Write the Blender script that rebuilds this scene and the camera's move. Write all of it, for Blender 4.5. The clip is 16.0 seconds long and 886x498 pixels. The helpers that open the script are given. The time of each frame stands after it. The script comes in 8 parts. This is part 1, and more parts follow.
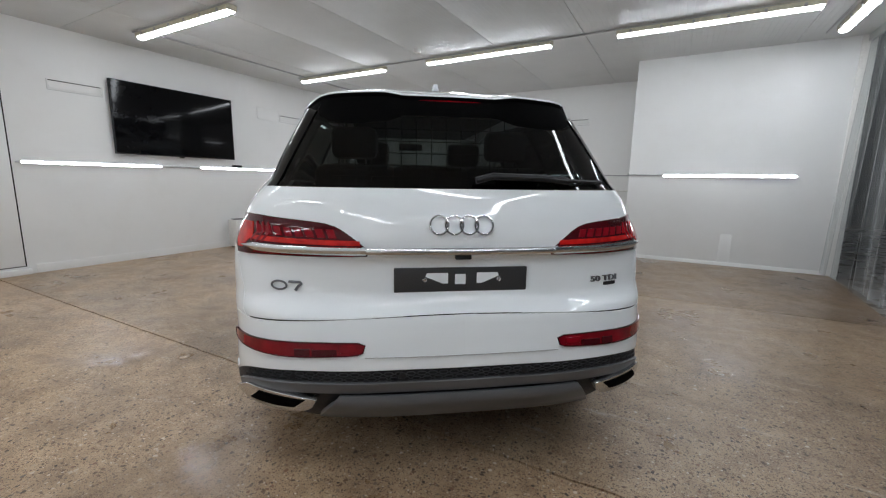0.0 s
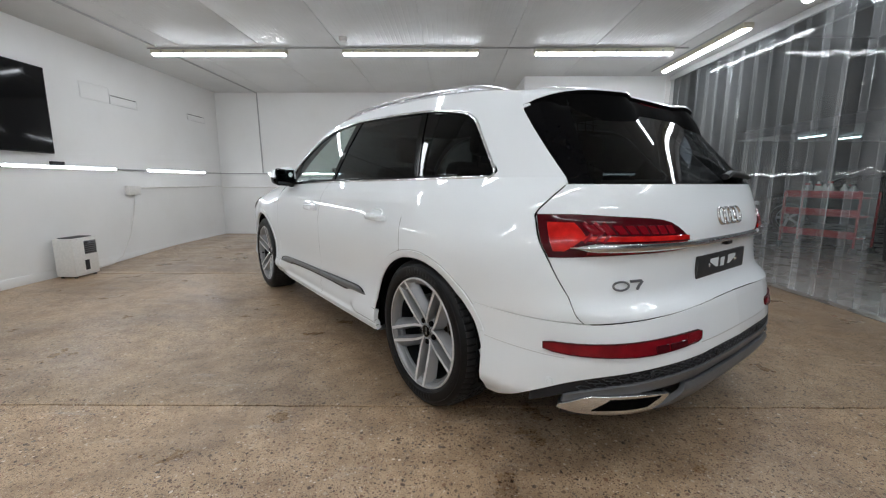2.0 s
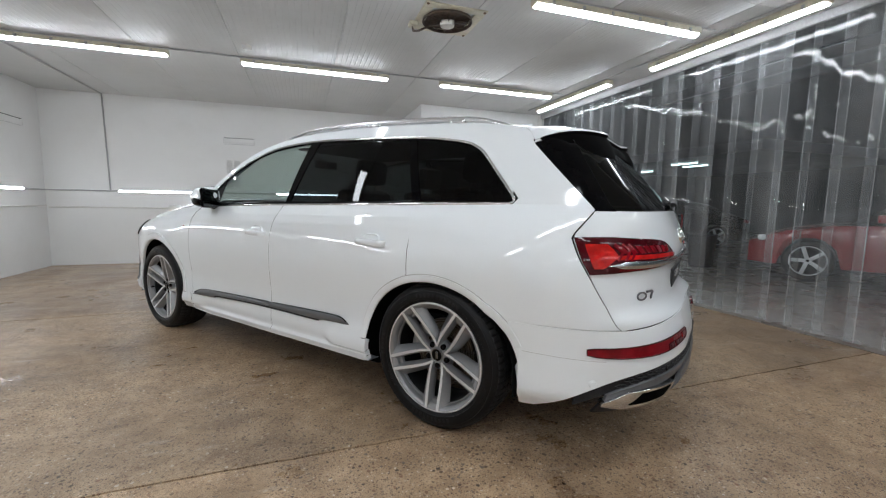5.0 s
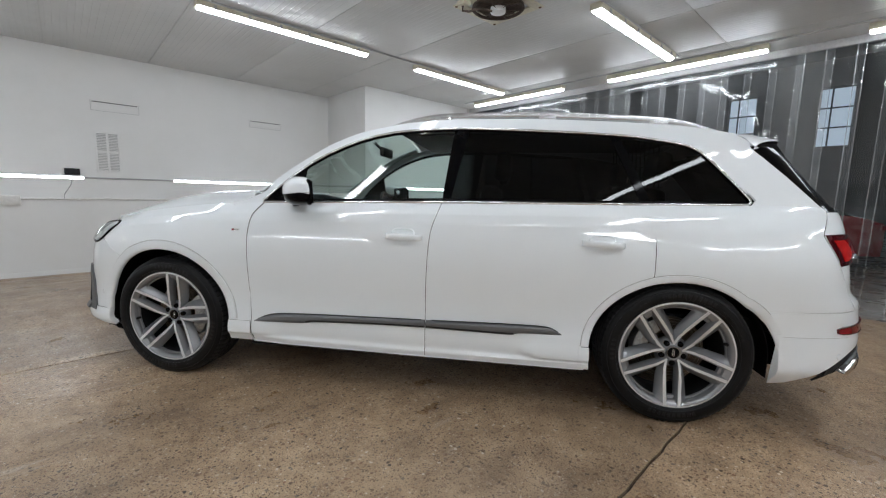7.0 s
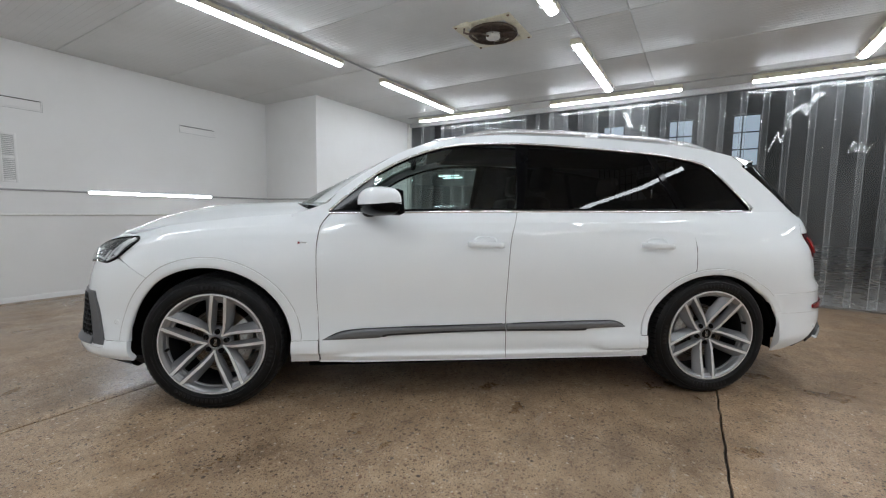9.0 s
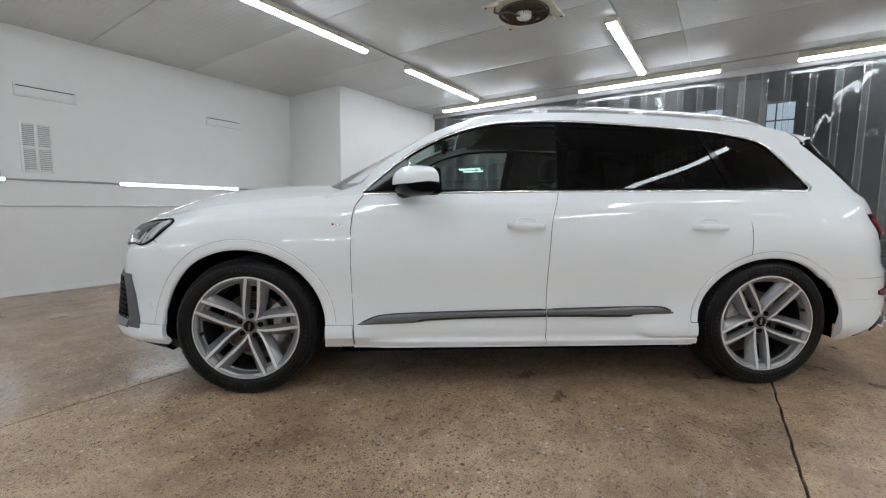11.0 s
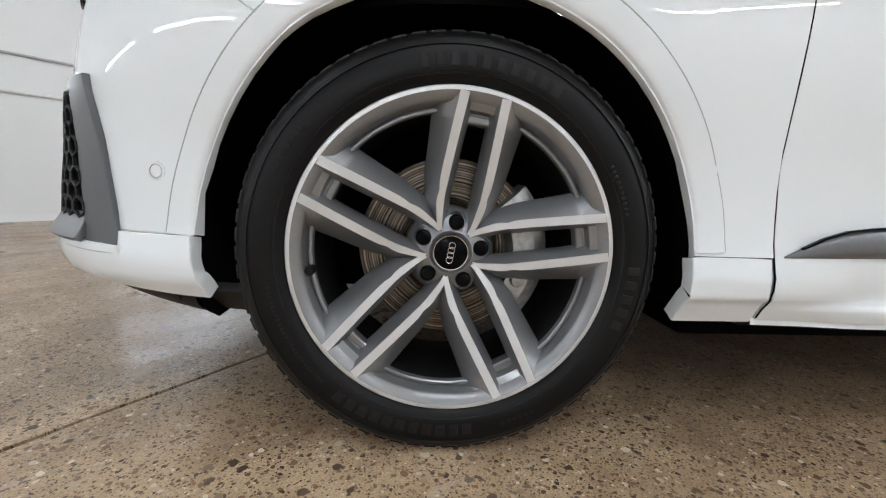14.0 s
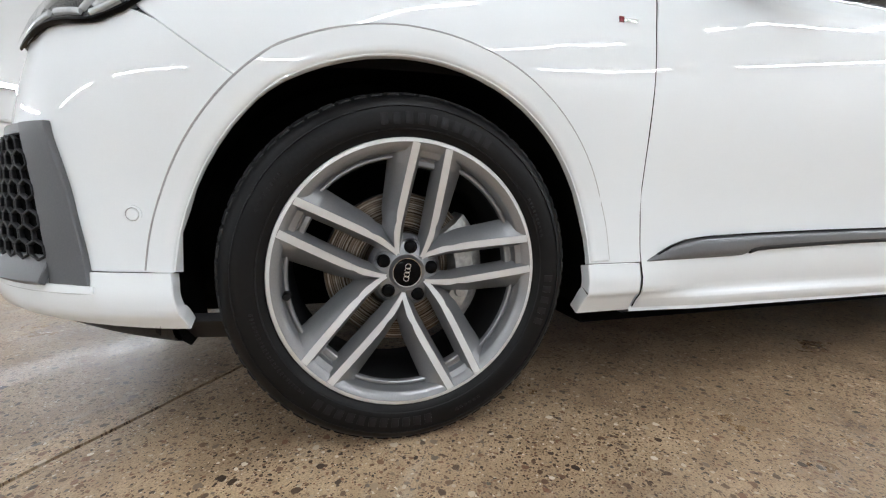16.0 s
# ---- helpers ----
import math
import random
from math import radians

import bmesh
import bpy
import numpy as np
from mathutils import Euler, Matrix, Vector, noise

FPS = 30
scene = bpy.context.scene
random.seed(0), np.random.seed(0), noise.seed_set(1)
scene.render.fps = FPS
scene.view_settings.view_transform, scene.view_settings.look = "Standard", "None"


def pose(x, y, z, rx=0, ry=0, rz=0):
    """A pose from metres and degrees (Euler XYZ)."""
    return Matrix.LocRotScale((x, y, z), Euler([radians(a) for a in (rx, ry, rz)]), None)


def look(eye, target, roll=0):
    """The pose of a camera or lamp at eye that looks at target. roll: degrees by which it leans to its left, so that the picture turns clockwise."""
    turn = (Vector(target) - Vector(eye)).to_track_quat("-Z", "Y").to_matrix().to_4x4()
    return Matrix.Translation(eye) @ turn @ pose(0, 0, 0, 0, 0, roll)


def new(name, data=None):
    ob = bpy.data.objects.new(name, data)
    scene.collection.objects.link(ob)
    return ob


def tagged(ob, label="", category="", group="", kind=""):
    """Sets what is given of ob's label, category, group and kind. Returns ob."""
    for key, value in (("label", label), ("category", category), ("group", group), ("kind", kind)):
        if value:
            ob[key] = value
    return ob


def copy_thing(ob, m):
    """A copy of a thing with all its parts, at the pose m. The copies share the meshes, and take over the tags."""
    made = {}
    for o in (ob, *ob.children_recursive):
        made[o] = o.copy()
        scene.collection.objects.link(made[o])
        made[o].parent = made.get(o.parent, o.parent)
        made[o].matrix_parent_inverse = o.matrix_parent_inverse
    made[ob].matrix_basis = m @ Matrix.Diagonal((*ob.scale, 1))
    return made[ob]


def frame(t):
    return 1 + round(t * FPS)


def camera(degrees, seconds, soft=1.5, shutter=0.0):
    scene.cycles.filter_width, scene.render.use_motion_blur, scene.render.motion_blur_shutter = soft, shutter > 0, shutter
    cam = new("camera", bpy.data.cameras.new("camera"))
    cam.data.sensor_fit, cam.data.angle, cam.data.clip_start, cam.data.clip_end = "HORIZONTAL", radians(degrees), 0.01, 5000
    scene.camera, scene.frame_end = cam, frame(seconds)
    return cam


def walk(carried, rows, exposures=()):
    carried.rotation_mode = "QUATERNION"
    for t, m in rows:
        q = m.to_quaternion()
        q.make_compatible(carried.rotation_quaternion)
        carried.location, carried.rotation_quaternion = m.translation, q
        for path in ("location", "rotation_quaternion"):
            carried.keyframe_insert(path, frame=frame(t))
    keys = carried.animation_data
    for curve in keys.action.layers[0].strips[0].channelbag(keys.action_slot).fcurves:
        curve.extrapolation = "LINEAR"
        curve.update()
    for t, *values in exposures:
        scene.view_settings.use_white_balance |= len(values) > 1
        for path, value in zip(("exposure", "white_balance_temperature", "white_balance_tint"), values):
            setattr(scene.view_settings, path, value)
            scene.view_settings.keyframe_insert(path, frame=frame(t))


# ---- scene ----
import functools

cam = camera(94.4, 16.0, 1.2)
PATH = [
    (0, (-0.284, -2.478, 1.163), (0.007, -0.527, 0.834), 0.9),
    (0.5, (-0.733, -2.386, 1.171), (-0.273, -0.471, 0.821), 0.9),
    (1, (-1.22, -2.171, 1.155), (-0.541, -0.323, 0.803), 0.7),
    (1.5, (-1.707, -1.941, 1.157), (-0.768, -0.209, 0.814), 0.4),
    (2, (-2.045, -1.678, 1.137), (-0.857, -0.101, 0.816), 0.2),
    (2.5, (-2.236, -1.548, 1.138), (-0.874, -0.114, 0.84), -0.1),
    (3, (-2.338, -1.51, 1.133), (-0.867, -0.184, 0.855), -0.3),
    (3.5, (-2.385, -1.514, 1.136), (-0.852, -0.257, 0.87), -0.2),
    (3.7, (-2.388, -1.514, 1.124), (-0.835, -0.279, 0.873), 0.0),
    (5.8, (-2.869, -0.506, 1.177), (-1.085, 0.359, 0.91), 1.0),
    (6, (-2.943, -0.29, 1.179), (-1.122, 0.487, 0.895), 1.1),
    (6.5, (-3.05, 0.288, 1.166), (-1.153, 0.855, 0.888), 1.3),
    (7, (-3.151, 0.887, 1.174), (-1.193, 1.202, 0.916), 1.3),
    (7.5, (-3.188, 1.388, 1.148), (-1.204, 1.459, 0.907), 1.4),
    (8, (-3.282, 1.772, 1.168), (-1.298, 1.652, 0.944), 1.3),
    (10.3, (-3.254, 2.015, 1.049), (-1.275, 1.781, 0.879), 0.8),
    (10.5, (-3.249, 2.017, 1.045), (-1.268, 1.807, 0.872), 0.7),
    (11, (-3.179, 2.068, 1.039), (-1.193, 1.942, 0.839), 0.5),
    (11.5, (-2.995, 2.313, 0.998), (-1.009, 2.274, 0.769), 0.3),
    (12, (-2.757, 2.675, 0.894), (-0.774, 2.671, 0.637), 0.3),
    (12.5, (-2.469, 2.959, 0.734), (-0.489, 2.938, 0.454), 0.5),
    (13, (-2.152, 3.141, 0.642), (-0.175, 3.063, 0.351), 0.9),
    (13.5, (-1.872, 3.158, 0.549), (0.104, 3.029, 0.266), 1.7),
    (14, (-1.631, 3.066, 0.502), (0.338, 2.927, 0.179), 2.4),
    (14.5, (-1.527, 3.037, 0.49), (0.441, 2.882, 0.167), 2.7),
    (15, (-1.525, 3.041, 0.498), (0.432, 2.827, 0.146), 2.7),
    (15.5, (-1.583, 3.069, 0.505), (0.358, 2.723, 0.168), 2.3),
    (16, (-1.764, 3.184, 0.553), (0.13, 2.607, 0.275), 1.3),
]
walk(cam, [(t, look(eye, target, roll)) for t, eye, target, roll in PATH],
     [(0.0, -0.05, 6000, 9), (3.0, 0.12, 6000, 9), (7.0, 0.03, 6000, 9), (11.0, 0.04, 6000, 9), (12.4, 0.10, 6000, 9), (13.2, 0.35, 6000, 9), (14.0, 0.64, 6000, 9), (15.2, 0.97, 6000, 9), (16.0, 0.73, 6000, 9)])

# ---- light ----
world = bpy.data.worlds.new("world")
scene.world = world
world.use_nodes = True
world.node_tree.nodes["Background"].inputs[0].default_value = (0.5, 0.6, 0.8, 1)
world.node_tree.nodes["Background"].inputs[1].default_value = 0.02
TUBE = 27.5      # glow of the ceiling tubes
STRIP = 31.0      # glow of the wall strips


# ---- materials ----
def mat(name):
    m = bpy.data.materials.new(name)
    m.use_nodes = True
    nt = m.node_tree
    return m, nt, nt.nodes["Principled BSDF"]


def node(nt, kind, **values):
    n = nt.nodes.new(kind)
    for key, value in values.items():
        if key in n.inputs:
            n.inputs[key].default_value = value
        else:
            n.inputs[key.replace("_", " ")].default_value = value
    return n


def ramp(nt, source, stops):
    r = nt.nodes.new("ShaderNodeValToRGB")
    e = r.color_ramp.elements
    while len(e) < len(stops):
        e.new(0.5)
    for k, (at, colour) in zip(e, stops):
        k.position = at
        k.color = (*colour, 1) if isinstance(colour, tuple) else (colour, colour, colour, 1)
    nt.links.new(source, r.inputs[0])
    return r


def coords(nt, scale=1.0, which="Object"):
    tc = nt.nodes.new("ShaderNodeTexCoord")
    mp = nt.nodes.new("ShaderNodeMapping")
    mp.inputs["Scale"].default_value = (scale, scale, scale) if not isinstance(scale, tuple) else scale
    nt.links.new(tc.outputs[which], mp.inputs[0])
    return mp.outputs[0]


def bump(nt, p, height, strength=0.2, distance=0.01):
    b = nt.nodes.new("ShaderNodeBump")
    b.inputs["Strength"].default_value = strength
    b.inputs["Distance"].default_value = distance
    nt.links.new(height, b.inputs["Height"])
    nt.links.new(b.outputs[0], p.inputs["Normal"])
    return b


def simple(name, colour, rough=0.5, metal=0.0, vary=0.06, scale=40.0, relief=0.0, coat=0.0, spec=0.5):
    """A surface with a little variation of tone and gloss."""
    m, nt, p = mat(name)
    p.inputs["Metallic"].default_value = metal
    p.inputs["Coat Weight"].default_value = coat
    p.inputs["Coat Roughness"].default_value = 0.015
    p.inputs["Specular IOR Level"].default_value = spec
    c = coords(nt)
    n = node(nt, "ShaderNodeTexNoise", Scale=scale, Detail=4.0)
    nt.links.new(c, n.inputs["Vector"])
    lo = tuple(max(0, k * (1 - vary)) for k in colour)
    hi = tuple(min(1, k * (1 + vary)) for k in colour)
    r = ramp(nt, n.outputs["Fac"], [(0.3, lo), (0.7, hi)])
    nt.links.new(r.outputs[0], p.inputs["Base Color"])
    big = node(nt, "ShaderNodeTexNoise", Scale=3.0, Detail=3.0)
    nt.links.new(c, big.inputs["Vector"])
    rr = ramp(nt, big.outputs["Fac"], [(0.25, max(0.02, rough * 0.8)), (0.75, min(1, rough * 1.2))])
    nt.links.new(rr.outputs[0], p.inputs["Roughness"])
    if relief:
        bump(nt, p, n.outputs["Fac"], relief, 0.002)
    return m


def glow(name, colour, strength):
    m, nt, p = mat(name)
    p.inputs["Base Color"].default_value = (0.9, 0.9, 0.9, 1)
    p.inputs["Emission Color"].default_value = (*colour, 1)
    p.inputs["Emission Strength"].default_value = strength
    return m


def pane(name, tint, gloss_rough=0.0, face=0.06, edge=0.85, relief=0.0, milky=0.0):
    """Thin glass or plastic film: clear with a tint, mirror gloss that grows towards a grazing view."""
    m, nt, p = mat(name)
    nt.nodes.remove(p)
    out = nt.nodes["Material Output"]
    clear = node(nt, "ShaderNodeBsdfTransparent", Color=(*tint, 1))
    gloss = node(nt, "ShaderNodeBsdfGlossy", Roughness=gloss_rough)
    fres = node(nt, "ShaderNodeLayerWeight", Blend=0.5)
    rim = nt.nodes.new("ShaderNodeMath")
    rim.operation = "POWER"
    rim.inputs[1].default_value = 4.5
    nt.links.new(fres.outputs["Facing"], rim.inputs[0])
    shine = nt.nodes.new("ShaderNodeMath")
    shine.operation = "MULTIPLY_ADD"
    shine.inputs[1].default_value = edge
    shine.inputs[2].default_value = face
    nt.links.new(rim.outputs[0], shine.inputs[0])
    mix = nt.nodes.new("ShaderNodeMixShader")
    nt.links.new(shine.outputs[0], mix.inputs[0])
    last = clear
    if milky:
        dif = node(nt, "ShaderNodeBsdfDiffuse", Color=(0.75, 0.77, 0.78, 1))
        c = coords(nt, (3.0, 3.0, 0.4))
        n = node(nt, "ShaderNodeTexNoise", Scale=1.5, Detail=5.0)
        nt.links.new(c, n.inputs["Vector"])
        r = ramp(nt, n.outputs["Fac"], [(0.35, milky * 0.5), (0.75, milky * 1.6)])
        # each strip is clouded by its own amount, and scuffed near the floor
        info = nt.nodes.new("ShaderNodeObjectInfo")
        own = ramp(nt, info.outputs["Random"], [(0.0, 0.45), (1.0, 1.75)])
        tc = nt.nodes.new("ShaderNodeTexCoord")
        xyz = nt.nodes.new("ShaderNodeSeparateXYZ")
        nt.links.new(tc.outputs["Object"], xyz.inputs[0])
        foot = ramp(nt, xyz.outputs["Z"], [(0.04, 0.16), (0.16, 0.05), (0.34, 0.0)])
        amount = nt.nodes.new("ShaderNodeMath")
        amount.operation = "MULTIPLY_ADD"
        nt.links.new(r.outputs[0], amount.inputs[0])
        nt.links.new(own.outputs[0], amount.inputs[1])
        nt.links.new(foot.outputs[0], amount.inputs[2])
        haze = nt.nodes.new("ShaderNodeMixShader")
        nt.links.new(amount.outputs[0], haze.inputs[0])
        nt.links.new(clear.outputs[0], haze.inputs[1])
        nt.links.new(dif.outputs[0], haze.inputs[2])
        last = haze
    nt.links.new(last.outputs[0], mix.inputs[1])
    nt.links.new(gloss.outputs[0], mix.inputs[2])
    if relief:
        c = coords(nt, (1.0, 1.0, 0.35))
        n = node(nt, "ShaderNodeTexNoise", Scale=3.0, Detail=2.0)
        nt.links.new(c, n.inputs["Vector"])
        b = nt.nodes.new("ShaderNodeBump")
        b.inputs["Strength"].default_value = relief
        b.inputs["Distance"].default_value = 0.05
        nt.links.new(n.outputs["Fac"], b.inputs["Height"])
        nt.links.new(b.outputs[0], gloss.inputs["Normal"])
        nt.links.new(b.outputs[0], fres.inputs["Normal"])
    nt.links.new(mix.outputs[0], out.inputs[0])
    return m


def make_floor():
    """Ground concrete: rounded stones of three sizes in a tan mortar, stained, scuffed, with polished and worn patches."""
    m, nt, p = mat("aggregate_concrete")
    c = coords(nt)

    def math_node(kind, a, b):
        n = nt.nodes.new("ShaderNodeMath")
        n.operation = kind
        for k, value in ((0, a), (1, b)):
            if isinstance(value, (int, float)):
                n.inputs[k].default_value = value
            else:
                nt.links.new(value, n.inputs[k])
        return n.outputs[0]

    def blend(kind, fac, a, b):
        n = nt.nodes.new("ShaderNodeMixRGB")
        n.blend_type = kind
        for k, value in ((0, fac), (1, a), (2, b)):
            if isinstance(value, float):
                n.inputs[k].default_value = value
            elif isinstance(value, tuple):
                n.inputs[k].default_value = (*value, 1)
            else:
                nt.links.new(value, n.inputs[k])
        return n.outputs[0]

    def grain(scale, detail, rough=0.6, vector=c):
        n = node(nt, "ShaderNodeTexNoise", Scale=scale, Detail=detail, Roughness=rough)
        nt.links.new(vector, n.inputs["Vector"])
        return n

    warp = grain(38.0, 2.0)
    bent = blend("ADD", 0.016, c, warp.outputs["Color"])
    # mortar: tan, mottled at two scales
    mottle = grain(7.0, 6.0, 0.62)
    sand = grain(240.0, 2.0)
    mortar = ramp(nt, mottle.outputs["Fac"], [(0.28, (0.285, 0.206, 0.137)), (0.5, (0.430, 0.327, 0.221)), (0.72, (0.530, 0.418, 0.296))]).outputs[0]
    speck = ramp(nt, sand.outputs["Fac"], [(0.30, (0.60, 0.58, 0.56)), (0.5, (1.0, 1.0, 1.0)), (0.70, (1.22, 1.21, 1.20))]).outputs[0]
    tone = blend("MULTIPLY", 1.0, mortar, speck)
    # where the surface is ground deep enough to show its stones
    open_up = grain(0.75, 5.0, 0.55)
    bare = ramp(nt, open_up.outputs["Fac"], [(0.36, 0.55), (0.50, 1.0)]).outputs[0]
    shades = [(0.0, (0.036, 0.025, 0.019)), (0.22, (0.085, 0.054, 0.037)), (0.42, (0.165, 0.100, 0.064)), (0.58, (0.235, 0.122, 0.076)),
              (0.68, (0.130, 0.118, 0.108)), (0.80, (0.290, 0.215, 0.150)), (0.90, (0.520, 0.450, 0.360)), (1.0, (0.720, 0.690, 0.640))]
    for scale, share, least, most in ((170.0, 0.46, 0.20, 0.48), (82.0, 0.40, 0.16, 0.42), (40.0, 0.27, 0.14, 0.38)):
        cells = nt.nodes.new("ShaderNodeTexVoronoi")
        cells.voronoi_dimensions = "2D"
        cells.inputs["Scale"].default_value = scale
        nt.links.new(bent, cells.inputs["Vector"])
        rnd = nt.nodes.new("ShaderNodeSeparateColor")
        nt.links.new(cells.outputs["Color"], rnd.inputs[0])
        size = math_node("MULTIPLY_ADD", rnd.outputs[1], most - least)
        size.node.inputs[2].default_value = least
        inside = ramp(nt, math_node("SUBTRACT", size, cells.outputs["Distance"]), [(0.0, 0.0), (0.05, 1.0)]).outputs[0]
        chosen = math_node("LESS_THAN", rnd.outputs[2], share)
        fac = math_node("MULTIPLY", math_node("MULTIPLY", inside, chosen), bare)
        stone = ramp(nt, rnd.outputs[0], shades).outputs[0]
        tone = blend("MIX", math_node("MULTIPLY", fac, 0.97), tone, stone)
    # broad stains
    stain = grain(0.9, 8.0, 0.65)
    cast = ramp(nt, stain.outputs["Fac"], [(0.30, (0.50, 0.46, 0.42)), (0.5, (0.90, 0.86, 0.80)), (0.68, (1.10, 1.07, 1.0))]).outputs[0]
    tone = blend("MULTIPLY", 1.0, tone, cast)
    # darker towards the curtain, along X, with an edge broken by the stain noise
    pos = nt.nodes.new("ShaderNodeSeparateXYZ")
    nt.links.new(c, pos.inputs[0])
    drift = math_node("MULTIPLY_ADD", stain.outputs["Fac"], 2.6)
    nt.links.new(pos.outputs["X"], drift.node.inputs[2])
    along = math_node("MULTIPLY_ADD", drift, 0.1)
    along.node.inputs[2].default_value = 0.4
    curtain_tone = ramp(nt, along, [(0.30, (1.04, 1.03, 1.02)), (0.48, (0.97, 0.955, 0.945)), (0.62, (0.80, 0.785, 0.775)), (0.85, (0.62, 0.605, 0.595))]).outputs[0]
    tone = blend("MULTIPLY", 1.0, tone, curtain_tone)
    # the slabs were cast one by one and differ in tone; the middle one brightens along Y
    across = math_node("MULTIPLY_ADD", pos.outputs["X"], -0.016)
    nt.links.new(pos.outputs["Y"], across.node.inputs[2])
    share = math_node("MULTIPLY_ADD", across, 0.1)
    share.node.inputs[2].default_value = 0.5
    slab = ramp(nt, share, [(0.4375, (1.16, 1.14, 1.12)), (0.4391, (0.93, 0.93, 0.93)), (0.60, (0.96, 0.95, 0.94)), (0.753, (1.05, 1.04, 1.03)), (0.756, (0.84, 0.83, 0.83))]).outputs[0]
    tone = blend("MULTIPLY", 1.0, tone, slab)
    # pale dragged scuffs
    drag = grain(2.4, 7.0, 0.72, coords(nt, (0.55, 3.2, 1.0)))
    scuff = ramp(nt, drag.outputs["Fac"], [(0.60, 0.0), (0.72, 0.40)]).outputs[0]
    tone = blend("MIX", scuff, tone, (0.60, 0.555, 0.50))
    nt.links.new(tone, p.inputs["Base Color"])
    # polish: glossy patches between dull ones; worn patches have a coarse relief that glints
    wet = grain(1.7, 6.0, 0.66)
    gloss = ramp(nt, wet.outputs["Fac"], [(0.33, 0.24), (0.42, 0.30), (0.54, 0.38), (0.70, 0.50)]).outputs[0]
    nt.links.new(gloss, p.inputs["Roughness"])
    fine, coarse = grain(190.0, 3.0), grain(34.0, 5.0, 0.7)
    worn = ramp(nt, wet.outputs["Fac"], [(0.34, 1.0), (0.50, 0.15)]).outputs[0]
    height = math_node("MULTIPLY_ADD", math_node("MULTIPLY", coarse.outputs["Fac"], worn), 3.0)
    nt.links.new(fine.outputs["Fac"], height.node.inputs[2])
    bump(nt, p, height, 0.32, 0.003)
    # old sealer: a thin, uneven, glossy coat, best kept on the far slab
    kept = ramp(nt, wet.outputs["Fac"], [(0.36, 0.26), (0.48, 0.0)]).outputs[0]
    far_slab = ramp(nt, share, [(0.752, 0.0), (0.756, 1.0)]).outputs[0]
    film = ramp(nt, drag.outputs["Fac"], [(0.42, 0.04), (0.60, 0.34)]).outputs[0]
    nt.links.new(math_node("MAXIMUM", kept, math_node("MULTIPLY", far_slab, film)), p.inputs["Coat Weight"])
    p.inputs["Coat Roughness"].default_value = 0.04
    ripple = nt.nodes.new("ShaderNodeBump")
    ripple.inputs["Strength"].default_value = 0.13
    ripple.inputs["Distance"].default_value = 0.004
    nt.links.new(coarse.outputs["Fac"], ripple.inputs["Height"])
    nt.links.new(ripple.outputs[0], p.inputs["Coat Normal"])
    return m


def make_wall(name, rib=0.0):
    m, nt, p = mat(name)
    c = coords(nt)
    n = node(nt, "ShaderNodeTexNoise", Scale=1.3, Detail=7.0, Roughness=0.65)
    nt.links.new(c, n.inputs["Vector"])
    r = ramp(nt, n.outputs["Fac"], [(0.25, (0.775, 0.772, 0.755)), (0.5, (0.81, 0.81, 0.80)), (0.75, (0.83, 0.83, 0.82))])
    nt.links.new(r.outputs[0], p.inputs["Base Color"])
    p.inputs["Roughness"].default_value = 0.38
    f = node(nt, "ShaderNodeTexNoise", Scale=9.0, Detail=6.0)
    nt.links.new(c, f.inputs["Vector"])
    bump(nt, p, f.outputs["Fac"], 0.05, 0.008)
    return m


def make_rim(name):
    m, nt, p = mat(name)
    p.inputs["Base Color"].default_value = (0.75, 0.76, 0.77, 1)
    p.inputs["Metallic"].default_value = 0.55
    c = coords(nt, (1.0, 60.0, 60.0))
    n = node(nt, "ShaderNodeTexNoise", Scale=6.0, Detail=3.0)
    nt.links.new(c, n.inputs["Vector"])
    r = ramp(nt, n.outputs["Fac"], [(0.3, 0.34), (0.7, 0.46)])
    nt.links.new(r.outputs[0], p.inputs["Roughness"])
    return m


def make_disc():
    m, nt, p = mat("brake_disc_steel")
    p.inputs["Metallic"].default_value = 0.9
    c = coords(nt)
    n = node(nt, "ShaderNodeTexNoise", Scale=14.0, Detail=6.0, Roughness=0.7)
    nt.links.new(c, n.inputs["Vector"])
    # scored rings about the axle
    tc = nt.nodes.new("ShaderNodeTexCoord")
    off = nt.nodes.new("ShaderNodeVectorMath")
    off.operation = "MULTIPLY_ADD"
    off.inputs[1].default_value, off.inputs[2].default_value = (0, 1, 1), (0, -0.5, -0.5)
    nt.links.new(tc.outputs["Generated"], off.inputs[0])
    far = nt.nodes.new("ShaderNodeVectorMath")
    far.operation = "LENGTH"
    nt.links.new(off.outputs[0], far.inputs[0])
    ringy = nt.nodes.new("ShaderNodeTexNoise")
    ringy.noise_dimensions = "1D"
    ringy.inputs["Scale"].default_value, ringy.inputs["Detail"].default_value = 90.0, 3.0
    nt.links.new(far.outputs["Value"], ringy.inputs["W"])
    both = nt.nodes.new("ShaderNodeMix")
    both.inputs[0].default_value = 0.72
    nt.links.new(n.outputs["Fac"], both.inputs[2])
    nt.links.new(ringy.outputs["Fac"], both.inputs[3])
    r = ramp(nt, both.outputs[0], [(0.36, (0.04, 0.028, 0.018)), (0.46, (0.12, 0.088, 0.06)), (0.55, (0.22, 0.19, 0.155)), (0.66, (0.46, 0.44, 0.41))])
    nt.links.new(r.outputs[0], p.inputs["Base Color"])
    p.inputs["Roughness"].default_value = 0.42
    return m


